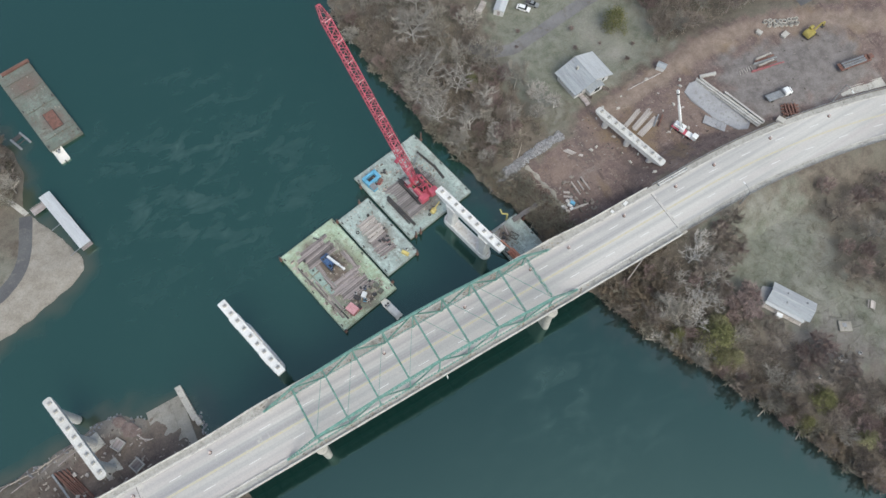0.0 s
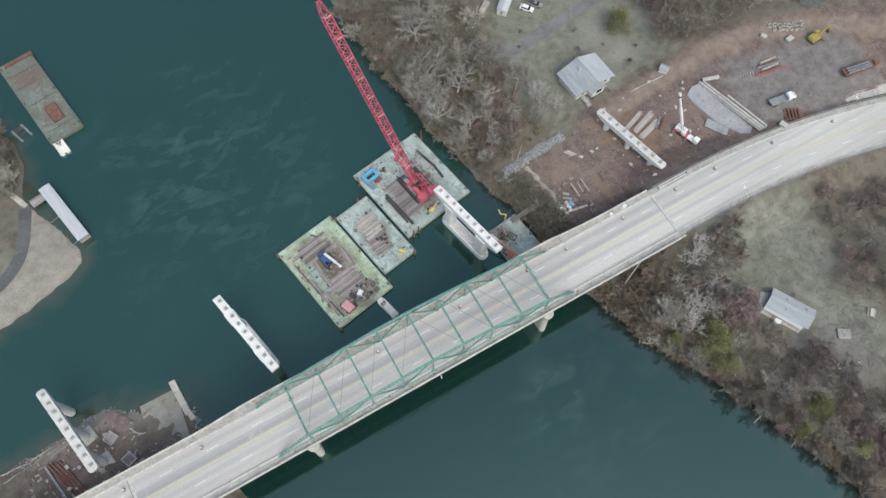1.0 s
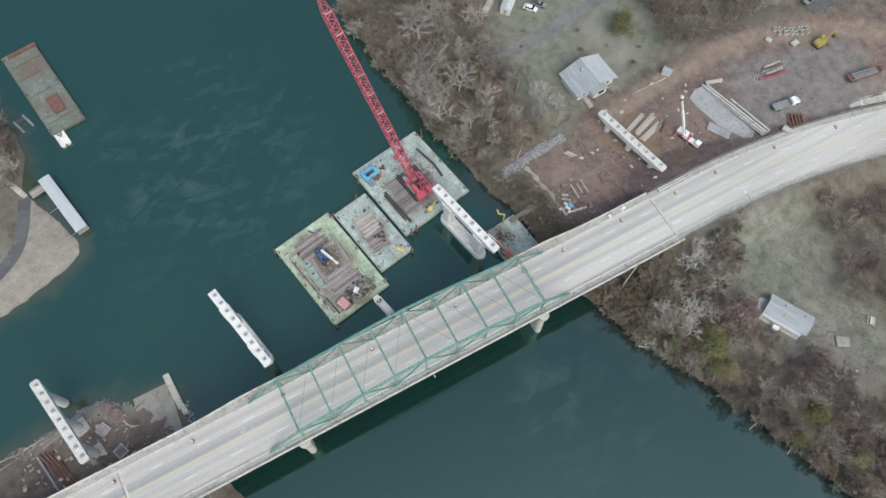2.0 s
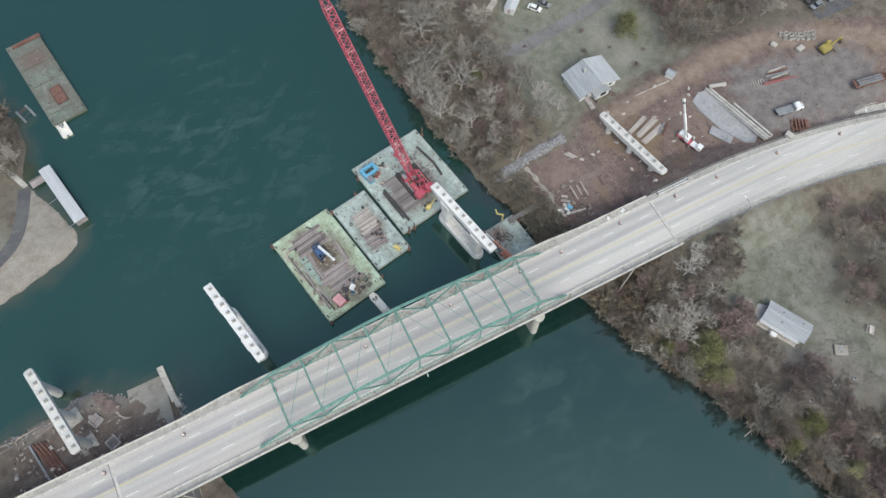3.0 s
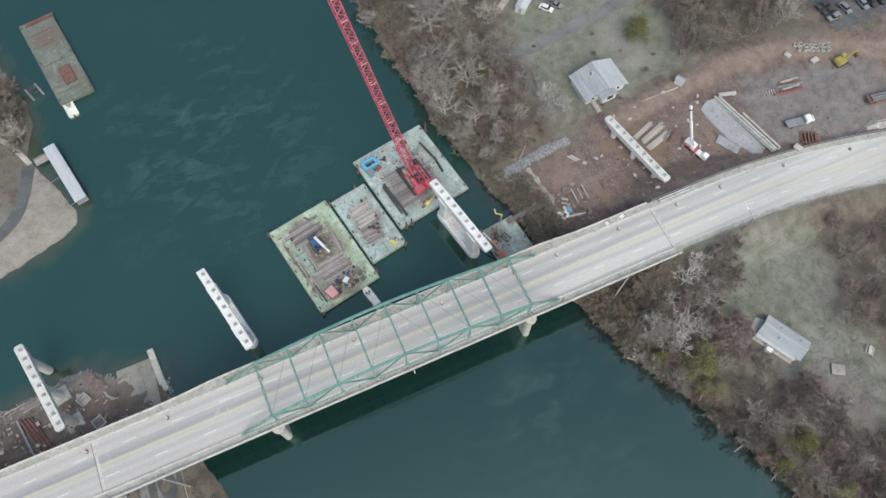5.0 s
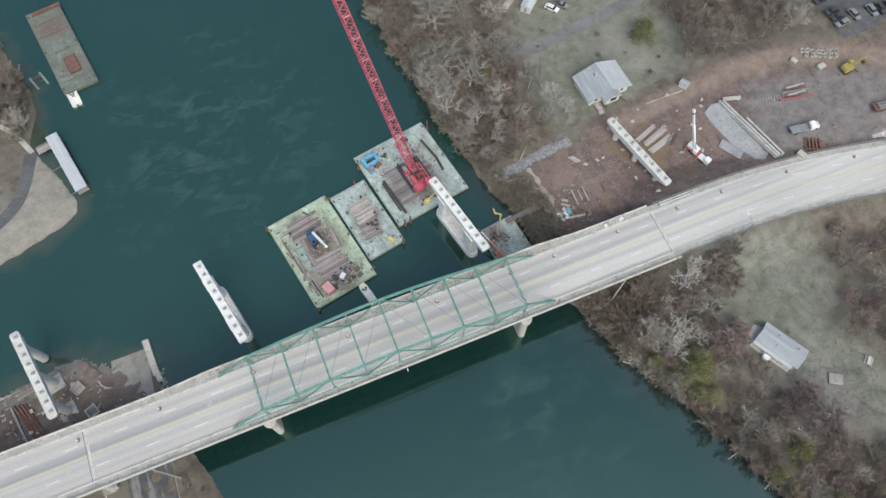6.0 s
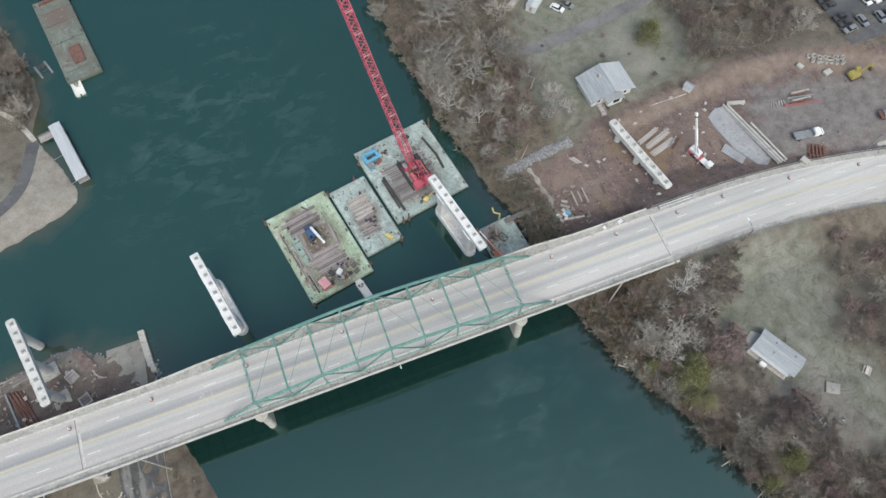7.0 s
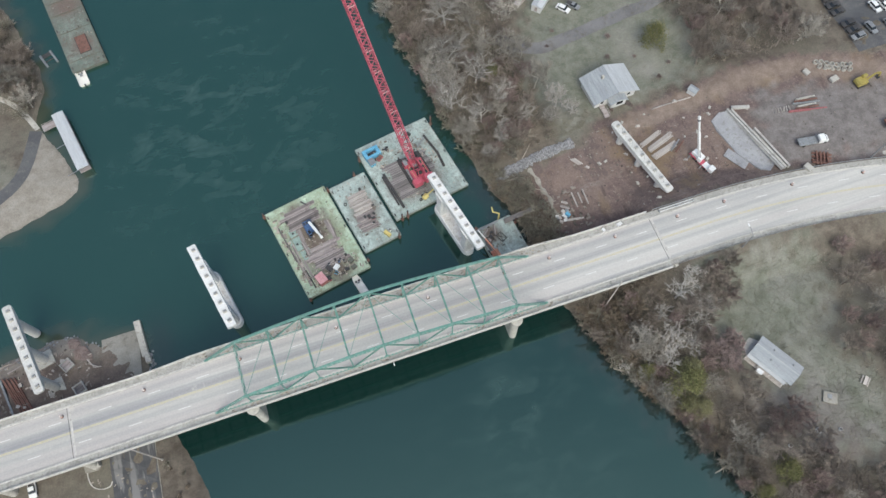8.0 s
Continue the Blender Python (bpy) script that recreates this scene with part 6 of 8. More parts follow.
STONES = [stone_mesh(s) for s in range(6)]
berm = thing("riprap_berm", Matrix(), "long bank of loose grey quarry stone beside the site", "riprap", kind="structure")
P0, P1 = Vector((77.8, 43.6)), Vector((103.4, 44.4))
side = Vector((P1 - P0)).orthogonal().normalized()
rings = []
for k in range(13):
    c = P0 + (P1 - P0) * (k / 12)
    w = 1.4 + 0.25 * math.sin(k * 1.7)
    row = []
    for o, up in ((-1, -0.3), (-0.45, 0.35), (0.45, 0.35), (1, -0.3)):
        q = c + side * o * w
        row.append((q.x, q.y, on_land(q.x, q.y) + up))
    rings.append(row)
part("stone_core", Build().rings(rings), ROCK, berm)
for i in range(300):
    k, o = prng.random(), prng.uniform(-1, 1)
    q = P0 + (P1 - P0) * k + side * o * 1.6
    s = prng.uniform(0.2, 0.38)
    shared("stone", prng.choice(STONES), berm, Matrix.Translation((q.x, q.y, on_land(q.x, q.y) + 0.45 * (1 - o * o) + 0.05)) @ Matrix.Rotation(prng.uniform(0, 6), 4, "Z") @ Matrix.Scale(s, 4))


gravel_b = Build()
for i in range(1400):
    k, o = prng.random(), prng.uniform(-1, 1)
    q = P0 + (P1 - P0) * k + side * o * (1.4 + 0.25 * math.sin(k * 20))
    s = prng.uniform(0.12, 0.26)
    gravel_b.box((q.x, q.y, on_land(q.x, q.y) + 0.42 * (1 - o * o) + 0.08), (s * 1.7, s * 1.3, s), turn(prng.uniform(0, 180)))
tagged(part("riprap_chips", gravel_b, ROCK_CHIPS), "small grey quarry stones filling the riprap bank", "riprap", kind="stuff")

# fallen branches on the bank by the small barge
for i in range(20):
    x, y = (prng.uniform(84, 92), prng.uniform(19, 37)) if i < 12 else (prng.uniform(79.5, 89), prng.uniform(38, 56))
    a, l = prng.uniform(0, math.tau), prng.uniform(2.5, 7)
    z = on_land(x, y)
    p1 = Vector((x + math.cos(a) * l, y + math.sin(a) * l, 0))
    p1.z = on_land(p1.x, p1.y) + 0.25
    b = Build().tube([(x, y, z + 0.15), ((x + p1.x) / 2 + 0.2, (y + p1.y) / 2, (z + p1.z) / 2 + 0.35), p1], [0.16, 0.12, 0.05], 6)
    tagged(part("fallen_branch", b, DRIFTWOOD), "bleached fallen branch on the bank", "branch", "fallen branches")
for x, y, l, a in ((84.3, 24.6, 8.5, -78), (86.8, 36.0, 4.5, -12), (84.5, 41.0, 4.0, -8), (88.0, 22.0, 5.0, -60)):
    h_beam(pose(x, y, on_land(x, y) + 0.3, 0, -4, a), l, 0.22, 0.24, DRIFTWOOD, "long weathered pole lying down the bank", "poles on the bank")
gang = thing("timber_gangway", Matrix(), "dark weathered plank gangway from the small barge to the bank", "gangway")
ga, gb = Vector((77.4, 30.4, DECK_Z + 0.35)), Vector((88.6, 30.4, on_land(88.6, 30.4) + 0.2))
for o in (-0.5, 0.0, 0.5):
    part("plank", Build().beam(ga + Vector((0, o, 0)), gb + Vector((0, o, 0)), 0.46, 0.14), TIMBER_DARK, gang)
for o in (-0.62, 0.62):
    part("side_beam", Build().beam(ga + Vector((0, o, -0.12)), gb + Vector((0, o, -0.12)), 0.14, 0.3), RUST, gang)
# the grey washed-out ridge of gravel running down the bank
for wide_, up_, mt, nm_ in ((1.2, 0.2, RAMP_SLAB, "washed grey gravel ridge along the edge of the site"),):
    pts_ = curve_points([(89.0, 42.0), (90.2, 38.4), (90.6, 34.6), (91.4, 31.0), (91.0, 27.4), (92.4, 25.0)], 5)
    rings = []
    for i, (x, y) in enumerate(pts_):
        n_ = (Vector(pts_[min(i + 1, len(pts_) - 1)]) - Vector(pts_[max(i - 1, 0)])).orthogonal().normalized()
        w_ = wide_ * (0.45 + 0.2 * math.sin(i * 1.3)) * (1 - 0.6 * (i in (0, len(pts_) - 1)))
        rings.append([(x + n_.x * o * w_, y + n_.y * o * w_, on_land(x + n_.x * o * w_, y + n_.y * o * w_) + up_ * (1.15 - o * o) * prng.uniform(0.8, 1.2) - 0.05) for o in (-1, -0.4, 0.2, 1)])
    tagged(part("gravel_ridge", Build().rings(rings), mt), nm_, "gravel ridge", kind="structure")


# ---- houses ----
def gable_house(m, w, l, wall_h, rise, roof_a, roof_b, label, windows=(3, 2), over=0.5, base=0.5):
    """A house with a gabled roof of two separate slopes, ridge along y."""
    t = thing("house", m, label, "house")
    hw, hl = w / 2, l / 2
    b = Build()
    prof = [(-hw, -base - 1.5), (hw, -base - 1.5), (hw, wall_h), (0, wall_h + rise), (-hw, wall_h)]
    b.rings([[(x, s * hl, z) for x, z in prof] for s in (-1, 1)])
    part("wall", b, SIDING, t, "white siding walls")
    k = rise / hw
    for s, mt in ((-1, roof_a), (1, roof_b)):
        r = Build()
        e = hw + over
        r.rings([[(0, y, wall_h + rise + 0.06), (s * e, y, wall_h - over * k + 0.06), (s * e, y, wall_h - over * k + 0.2), (0, y, wall_h + rise + 0.22)] for y in (-hl - over, hl + over)])
        roof = part("roof", r, mt, t, "sheet-metal roof slope")
        n = int(l / 0.9)
        for i in range(n + 1):
            y = -hl - over + (l + 2 * over) * i / n
            part("roof_rib", Build().beam((0, y, wall_h + rise + 0.25), (s * e, y, wall_h - over * k + 0.23), 0.05, 0.05), mt, roof)
    part("ridge_cap", Build().beam((0, -hl - over, wall_h + rise + 0.25), (0, hl + over, wall_h + rise + 0.25), 0.36, 0.08), roof_b, t)
    for s in (-1, 1):
        for i in range(windows[0]):
            y = -hl + l * (i + 0.5) / windows[0]
            wd_ = part("window", Build().box((s * (hw + 0.03), y, wall_h * 0.55), (0.1, 1.1, 1.3)), WHITE, t)
            part("pane", Build().box((s * (hw + 0.07), y, wall_h * 0.55), (0.06, 0.9, 1.1)), GLASS_DARK, wd_)
        for i in range(windows[1]):
            x = -hw + w * (i + 0.5) / windows[1]
            wd_ = part("window", Build().box((x, s * (hl + 0.03), wall_h * 0.55), (1.1, 0.1, 1.3)), WHITE, t)
            part("pane", Build().box((x, s * (hl + 0.07), wall_h * 0.55), (0.9, 0.06, 1.1)), GLASS_DARK, wd_)
    return t


HZ = on_land(120.3, 58.2)
# Paler east slope: the brighter side of the sky is put into its tone.
h = gable_house(pose(120.2, 57.6, HZ + 0.3, 0, 0, 3), 13.2, 8.6, 2.9, 2.5, TIN_GREY, TIN_PALE, "small white house with a metal gable roof, one slope toned brighter as lit", (2, 3), 0.85)
dorm = part("porch", Build().rings([[(x, y, z) for x, z in ((-2.4, 0.2), (2.4, 0.2), (2.4, 2.5), (0, 3.8), (-2.4, 2.5))] for y in (-6.4, -4.4)]), SIDING, h, "white front gable porch")
for s in (-1, 1):
    part("porch_roof", Build().rings([[(0, y, 3.92), (s * 2.9, y, 2.4), (s * 2.9, y, 2.52), (0, y, 4.05)] for y in (-6.8, -2.6)]), TIN_GREY, dorm)
part("pane", Build().box((0.3, -6.43, 1.9), (2.0, 0.08, 1.4)), GLASS_DARK, dorm)
part("chimney", Build().box((-2.0, 1.5, 5.3), (0.7, 0.7, 1.4), None, 0.05), CONCRETE_OLD, h)
st = part("steps", Build().box((-4.4, -6.0, 0.3), (1.6, 3.2, 0.2)).box((-4.4, -7.8, 0.1), (1.6, 0.5, 0.2)).box((-4.4, -8.3, -0.1), (1.6, 0.5, 0.2)), TIMBER, h, "weathered timber entrance steps")
for s in (-0.85, 0.85):
    part("handrail", Build().beam((-4.4 + s, -4.5, 1.3), (-4.4 + s, -8.4, 0.8), 0.1, 0.1).beam((-4.4 + s, -6.2, 0), (-4.4 + s, -6.2, 1.1), 0.1, 0.1).beam((-4.4 + s, -8.3, -0.2), (-4.4 + s, -8.3, 0.8), 0.1, 0.1), TIMBER, st)

SZ = on_land(126.2, -31.8)
SH = -61.9
# TIN_MID upper slope: light falling on it is put into the metal's colour.
s2 = gable_house(pose(126.2, -31.8, SZ + 0.2, 0, 0, 90 + SH), 5.2, 11.2, 2.0, 0.95, TIN_GREY, TIN_MID, "long white cottage with a low grey metal roof", (4, 2), 0.5)
part("veranda_roof", Build().rings([[(x, y, z) for x, z in ((-4.0, 1.58), (-3.0, 1.86), (-3.0, 1.96), (-4.0, 1.68))] for y in (-4.8, 6.1)]), TIN_MID, s2, "dull metal veranda roof")
for y in (-4.6, -1.0, 2.4, 5.9):
    part("veranda_post", Build().beam((-3.9, y, -0.3), (-3.9, y, 1.6), 0.12, 0.12), WHITE, s2)
part("veranda_floor", Build().box((-3.5, 0.6, -0.15), (1.7, 11.0, 0.3)), TIMBER_PALE, s2)
part("porch_slab", Build().rings([[(x, y, z) for x, y in ((-3.2, 5.7), (2.2, 5.7), (1.2, 8.2), (-1.8, 8.0))] for z in (-0.3, 0.25)]), CONCRETE_TAN, s2, "weathered slab at the gable end")
part("vent_hood", Build().box((1.5, -3.6, 2.75), (0.45, 0.45, 0.5), None, 0.08).box((1.5, 1.9, 2.75), (0.4, 0.4, 0.4), None, 0.08).box((-1.2, 1.2, 2.8), (0.5, 0.5, 0.3), None, 0.08), GREY_STEEL, s2)
part("side_porch_roof", Build().box((-4.9, 1.4, 1.35), (1.2, 1.6, 0.14), None, 0.03), WHITE, s2)
part("side_porch_step", Build().box((-4.9, 1.4, -0.1), (1.2, 1.6, 0.3)), CONCRETE_OLD, s2)


def shed(m, w, l, hgt, roof, label, category="shed"):
    t = thing("garden_shed", m, label, category)
    part("wall", Build().box((0, 0, hgt / 2 - 0.2), (w, l, hgt + 0.2)), SIDING, t)
    for s in (-1, 1):
        part("roof", Build().rings([[(0, y, hgt + 0.55), (s * (w / 2 + 0.2), y, hgt - 0.02), (s * (w / 2 + 0.2), y, hgt + 0.08), (0, y, hgt + 0.65)] for y in (-l / 2 - 0.2, l / 2 + 0.2)]), roof, t)
    part("door", Build().box((0, -l / 2 - 0.03, hgt * 0.45), (0.9, 0.06, hgt * 0.8)), TIMBER, t)


shed(ground_pose(142.4, 47.5, 30), 1.9, 2.5, 1.5, TIN_GREY, "small grey-roofed white garden shed by the dirt road")
t = thing("well_cover", ground_pose(134.9, -44.4, 58), "pale square concrete slab cover in the grass", "slab")
part("slab", Build().box((0, 0, 0.25), (2.8, 3.5, 0.5), None, 0.06), RAMP_SLAB, t)
part("hatch", Build().box((0.3, 0.2, 0.53), (1.1, 1.1, 0.08)), GREY_STEEL, t)
t = thing("picnic_bench", ground_pose(145.4, -43.6, 40), "weathered pale wooden picnic bench in the grass", "bench")
part("tabletop", Build().box((0, 0, 0.74), (2.4, 0.9, 0.07)), TIMBER_PALE, t)
for s in (-1, 1):
    part("seat", Build().box((0, s * 0.85, 0.44), (2.4, 0.32, 0.06)), TIMBER_PALE, t)
    part("leg", Build().beam((s * 0.9, -0.9, 0), (s * 0.9, 0.3, 0.72), 0.09, 0.09).beam((s * 0.9, 0.9, 0), (s * 0.9, -0.3, 0.72), 0.09, 0.09), TIMBER_PALE, t)
for x, y, s in ((128.4, -50.5, 0.7), (121.0, -51.5, 0.45), (127.0, -52.0, 0.6), (133.5, -52.0, 0.4)):
    drum(ground_pose(x, y), WHITE if s != 0.6 else DARK_STEEL, "white drum standing in the yard" if s != 0.6 else "dark drum standing in the yard", "drums in the yard", s, s * 1.4)
shed(ground_pose(113.8, 94.5, -48), 3.2, 7.5, 2.3, TIN_PALE, "long pale-roofed trailer home beside parked cars", "trailer home")
crate("storage_box", ground_pose(107.7, 97.2, -55), (1.8, 4.6, 1.2), TIMBER_PALE, "tan storage box on the grass", "box")
# a low wooden fence by the dirt road
f = thing("plank_fence", Matrix(), "low weathered plank fence beside the dirt road", "fence")
for i in range(8):
    k = i / 8
    x, y = 129.8 + 11.4 * k, 46.9 - 0.9 * k
    x2, y2 = 129.8 + 11.4 * (k + 1 / 8), 46.9 - 0.9 * (k + 1 / 8)
    z, z2 = on_land(x, y), on_land(x2, y2)
    part("rail", Build().beam((x, y, z + 0.5), (x2, y2, z2 + 0.5), 0.3, 0.14), TIMBER_PALE, f)
    part("post", Build().beam((x, y, z - 0.3), (x, y, z + 0.7), 0.14, 0.14), TIMBER, f)


# a strip of paving laid over the ground
def lane(name, pts, w, material, label, up=0.06):
    rings = []
    for i, (x, y) in enumerate(pts):
        a, c = Vector(pts[max(i - 1, 0)]), Vector(pts[min(i + 1, len(pts) - 1)])
        n = (c - a).orthogonal().normalized()
        row = []
        for o in (-0.5, -0.25, 0, 0.25, 0.5):
            q = Vector((x, y)) + n * o * w
            row.append((q.x, q.y, on_land(q.x, q.y) + up))
        rings.append(row)
    b = Build().rings([r + [(x, y, z - 0.35) for x, y, z in r[::-1]] for r in rings])
    return tagged(part(name, b, material), label, "lane", kind="structure")


lane("lane_1", curve_points([(96, 86.5), (100, 82), (104, 79.6), (108, 78.5), (114.4, 79.3), (120, 80), (128, 81.2), (137, 82.1), (146, 82.5), (160, 88), (190, 110)]), 4.2, LANE_GREY, "old pale grey paved lane curving past the house")
lane("lane_2", curve_points([(-46.0, 105.4), (-47.5, 100.0), (-49.6, 94.0), (-52.5, 89.0), (-57.0, 85.6), (-64.0, 83.2), (-90.0, 80.0)]), 3.6, ASPHALT, "narrow grey asphalt path on the point")
lane("lane_3", curve_points([(-33, 12), (-33.6, 0), (-34.0, -12), (-34.2, -26), (-32.5, -60)]), 11.0, WET_LANE, "wet-streaked asphalt lane passing under the bridge")
lane("kerb_1", curve_points([(-27.3, 12), (-27.9, 0), (-28.3, -12), (-28.5, -26), (-26.8, -60)]), 0.2, RAMP_SLAB, "thin pale kerb along the asphalt lane", 0.2)
lane("kerb_2", curve_points([(-44.4, 1.5), (-44.7, -1.5), (-44.0, -4.2), (-42.0, -5.6), (-40.0, -5.6), (-39.2, -4.6)], 5), 0.25, CONCRETE_OLD, "thin pale kerb round a dirt island", 0.2)
blk = thing("concrete_block", ground_pose(-42.8, 0.6, 12), "pale broken concrete footing beside the bridge", "concrete block")
part("slab", Build().rings([[(x, y, z) for x, y in ((-2.4, -0.8), (0.4, -1.5), (1.6, -0.9), (1.6, 2.4), (-2.2, 2.4))] for z in (-0.4, 0.5)]), RAMP_SLAB, blk)
part("upstand", Build().box((1.05, 0.4, 1.0), (0.9, 3.0, 1.4), None, 0.1), CONCRETE_OLD, blk)
car(ground_pose(-57.6, -0.2, 2), WHITE, "white pickup parked under the bridge", "cars by the bridge", True)
lane("lane_4", curve_points([(-45.5, 106.0), (-50, 115), (-56, 121), (-64, 126)]), 1.6, CONCRETE_OLD, "pale concrete footpath to the dock")

lane("car_park", [(204.6 - 0.19 * k, 72 - 3.1 * k) for k in range(11)], 21.0, ASPHALT, "dark asphalt car park behind the yard")

# ---- the floating dock ----
t = thing("boat_dock", pose(-35.9, 97.2, 0, 0, 0, 12.6), "long pale-roofed floating boat dock with a gangway", "dock")
part("deck", Build().box((0, 0, 0.45), (3.3, 21.8, 0.4), None, 0.04), TIMBER, t)
part("roof", Build().rings([[(x, y, z) for x, z in ((-1.75, 2.6), (1.75, 2.6), (1.75, 2.72), (0, 2.9), (-1.75, 2.72))] for y in (-11.1, 11.1)]), TIN_PALE, t, "pale metal dock roof")
for y in (-10.4, -5.2, 0, 5.2, 10.4):
    for x in (-1.5, 1.5):
        part("post", Build().beam((x, y, 0.5), (x, y, 2.65), 0.14, 0.14), GREY_STEEL, t)
for y in (-8, 0, 8):
    part("float", Build().box((0, y, 0.05), (3.0, 4.0, 0.5), None, 0.1), DARK_STEEL, t)
part("gangway", Build().box((-3.7, 9.3, 1.0), (4.4, 2.4, 0.2)).beam((-5.8, 8.2, 1.6), (-1.7, 8.2, 1.6), 0.08, 0.08).beam((-5.8, 10.4, 1.6), (-1.7, 10.4, 1.6), 0.08, 0.08), TIMBER, t)
for y, l in ((1.0, 3.2), (-9.6, 3.6)):
    part("mooring_arm", Build().beam((-1.6, y, 0.6), (-1.6 - l, y - 0.4, 0.8), 0.16, 0.16), GREY_STEEL, t)
t = thing("boat_lift", pose(-39.0, 131.5, 0, 0, 0, 20), "dark U-shaped boat lift floating by the trees", "boat lift")
for s in (-1, 1):
    part("float", Build().box((s * 1.7, 0, 0.2), (0.7, 5.5, 0.6), None, 0.15), GREY_STEEL, t)
part("cradle", Build().box((0, 1.8, 0.15), (3.2, 1.4, 0.3)).box((0, -0.5, 0.05), (3.2, 0.3, 0.2)), DARK_STEEL, t)

# ---- the west bank: boat ramp, wall, forms and heaps ----
ramp_t = thing("boat_ramp", Matrix(), "cracked concrete boat ramp sloping into the river", "boat ramp", kind="structure")
for i in range(3):
    for j in range(4):
        x0, y0 = -38.2 + 3.3 * i + 0.25 * j, 16.0 + 4.5 * j
        z0, z1 = 1.55 - 0.43 * j, 1.55 - 0.43 * (j + 1)
        part("slab", Build().rings([[(x0, y0, z0 - 0.5), (x0 + 3.27, y0, z0 - 0.5), (x0 + 3.47, y0 + 4.47, z1 - 0.5), (x0 + 0.2, y0 + 4.47, z1 - 0.5)], [(x0, y0, z0 + 0.1), (x0 + 3.27, y0, z0 + 0.1), (x0 + 3.47, y0 + 4.47, z1 + 0.1), (x0 + 0.2, y0 + 4.47, z1 + 0.1)]]), RAMP_SLAB, ramp_t)
t = thing("river_wall", pose(-26.9, 30.0, 0, 0, 0, 4), "pale concrete wall running out beside the ramp", "wall", kind="structure")
part("wall", Build().box((0, 0, 0.1), (1.7, 10.6, 1.9), None, 0.06), CONCRETE_OLD, t)
part("end_block", Build().box((0.4, -6.2, 0.3), (1.4, 2.0, 1.4), None, 0.06), CONCRETE_OLD, t)
for x, y, a in ((-46.0, 28.5, 30), (-43.6, 21.1, 20)):
    t = thing("form_box", ground_pose(x, y, a), "open square timber concrete form on the dirt", "formwork", "concrete forms on the west bank")
    for s in (-1, 1):
        part("side_panel", Build().box((s * 1.3, 0, 0.35), (0.3, 2.9, 0.7), None, 0.03), CONCRETE_TAN, t)
        part("end_panel", Build().box((0, s * 1.3, 0.35), (2.3, 0.3, 0.7), None, 0.03), CONCRETE_TAN, t)
    part("bottom", Build().box((0, 0, 0.06), (2.3, 2.3, 0.12)), TIMBER, t)
for k in range(3):
    h_beam(ground_pose(-40.2 + 0.5 * k, 27.2 - 0.7 * k, -60 + 25 * k, 0.1), 2.8, 0.25, 0.25, TIMBER_PALE, "pale plank bundle on the west bank", "planks on the west bank")
for k in range(7):
    steel_pile(ground_pose(-60.3 + 0.5 * k, 24.6 - 0.1 * k, -70 + 3 * (k % 2), 0.0), 11.6, 0.22, RUST, "rusty red steel pipe lying on the west bank", "steel pipes on the west bank")
h_beam(ground_pose(-61.6, 24.6, -77, 0.02), 11.0, 0.5, 0.5, GREY_STEEL, "grey steel beam lying on the west bank")
for i in range(20):
    s = prng.uniform(0.35, 0.9)
    crate("site_crate", ground_pose(-68 + prng.uniform(0, 24), 14 + prng.uniform(0, 16), prng.uniform(0, 90)), (s, s * 1.3, s * 0.7), (CONCRETE_OLD, TIMBER_PALE, GREY_STEEL, RUST)[i % 4], "small crate among west bank oddments", "crate", "crates on the west bank", TIMBER_PALE)
rip = thing("shore_boulders", Matrix(), "loose grey boulders along the west shore", "boulders", kind="structure")
for i in range(150):
    k = prng.random()
    if i < 80:
        x = -74 + 36 * k
        y = float(np.interp(x, [-80, -66, -57, -50, -44, -41, -38], [34.5, 34.5, 35.5, 37, 37, 33.5, 33])) - prng.uniform(-0.4, 2.2)
    else:
        x, y = -26 + prng.uniform(-0.6, 1.2), 26 - 16 * prng.random()
    s = prng.uniform(0.15, 0.45)
    shared("stone", prng.choice(STONES), rip, Matrix.Translation((x, y, max(on_land(x, y), -0.1) + 0.1)) @ Matrix.Rotation(prng.uniform(0, 6), 4, "Z") @ Matrix.Scale(s, 4))
for hx, hy, hr, hh in ((-43.0, 30.6, 2.6, 0.55), (-44.6, 33.6, 2.0, 0.4), (-41.2, 29.0, 1.8, 0.4)):
    g = random.Random(int(hr * 10))
    z = on_land(hx, hy) - 0.2
    rings = [[(hx + math.cos(a) * hr * q * g.uniform(0.8, 1.2), hy + math.sin(a) * hr * q * g.uniform(0.8, 1.2), z + hh * u * g.uniform(0.85, 1.15)) for a in (math.tau * k / 14 for k in range(22))] for q, u in ((1.0, 0), (0.85, 0.3), (0.7, 0.55), (0.5, 0.78), (0.3, 0.93), (0.1, 1.0))]
    tagged(part("dirt_mound", Build().rings(rings), surface("heaped_soil_%d" % int(hr * 10), (0.17, 0.125, 0.11), (0.23, 0.175, 0.155), (0.27, 0.235, 0.205), 0.8, 4.0, 0.95)), "heap of brown soil and stone on the west bank", "dirt mound", "dirt mounds")


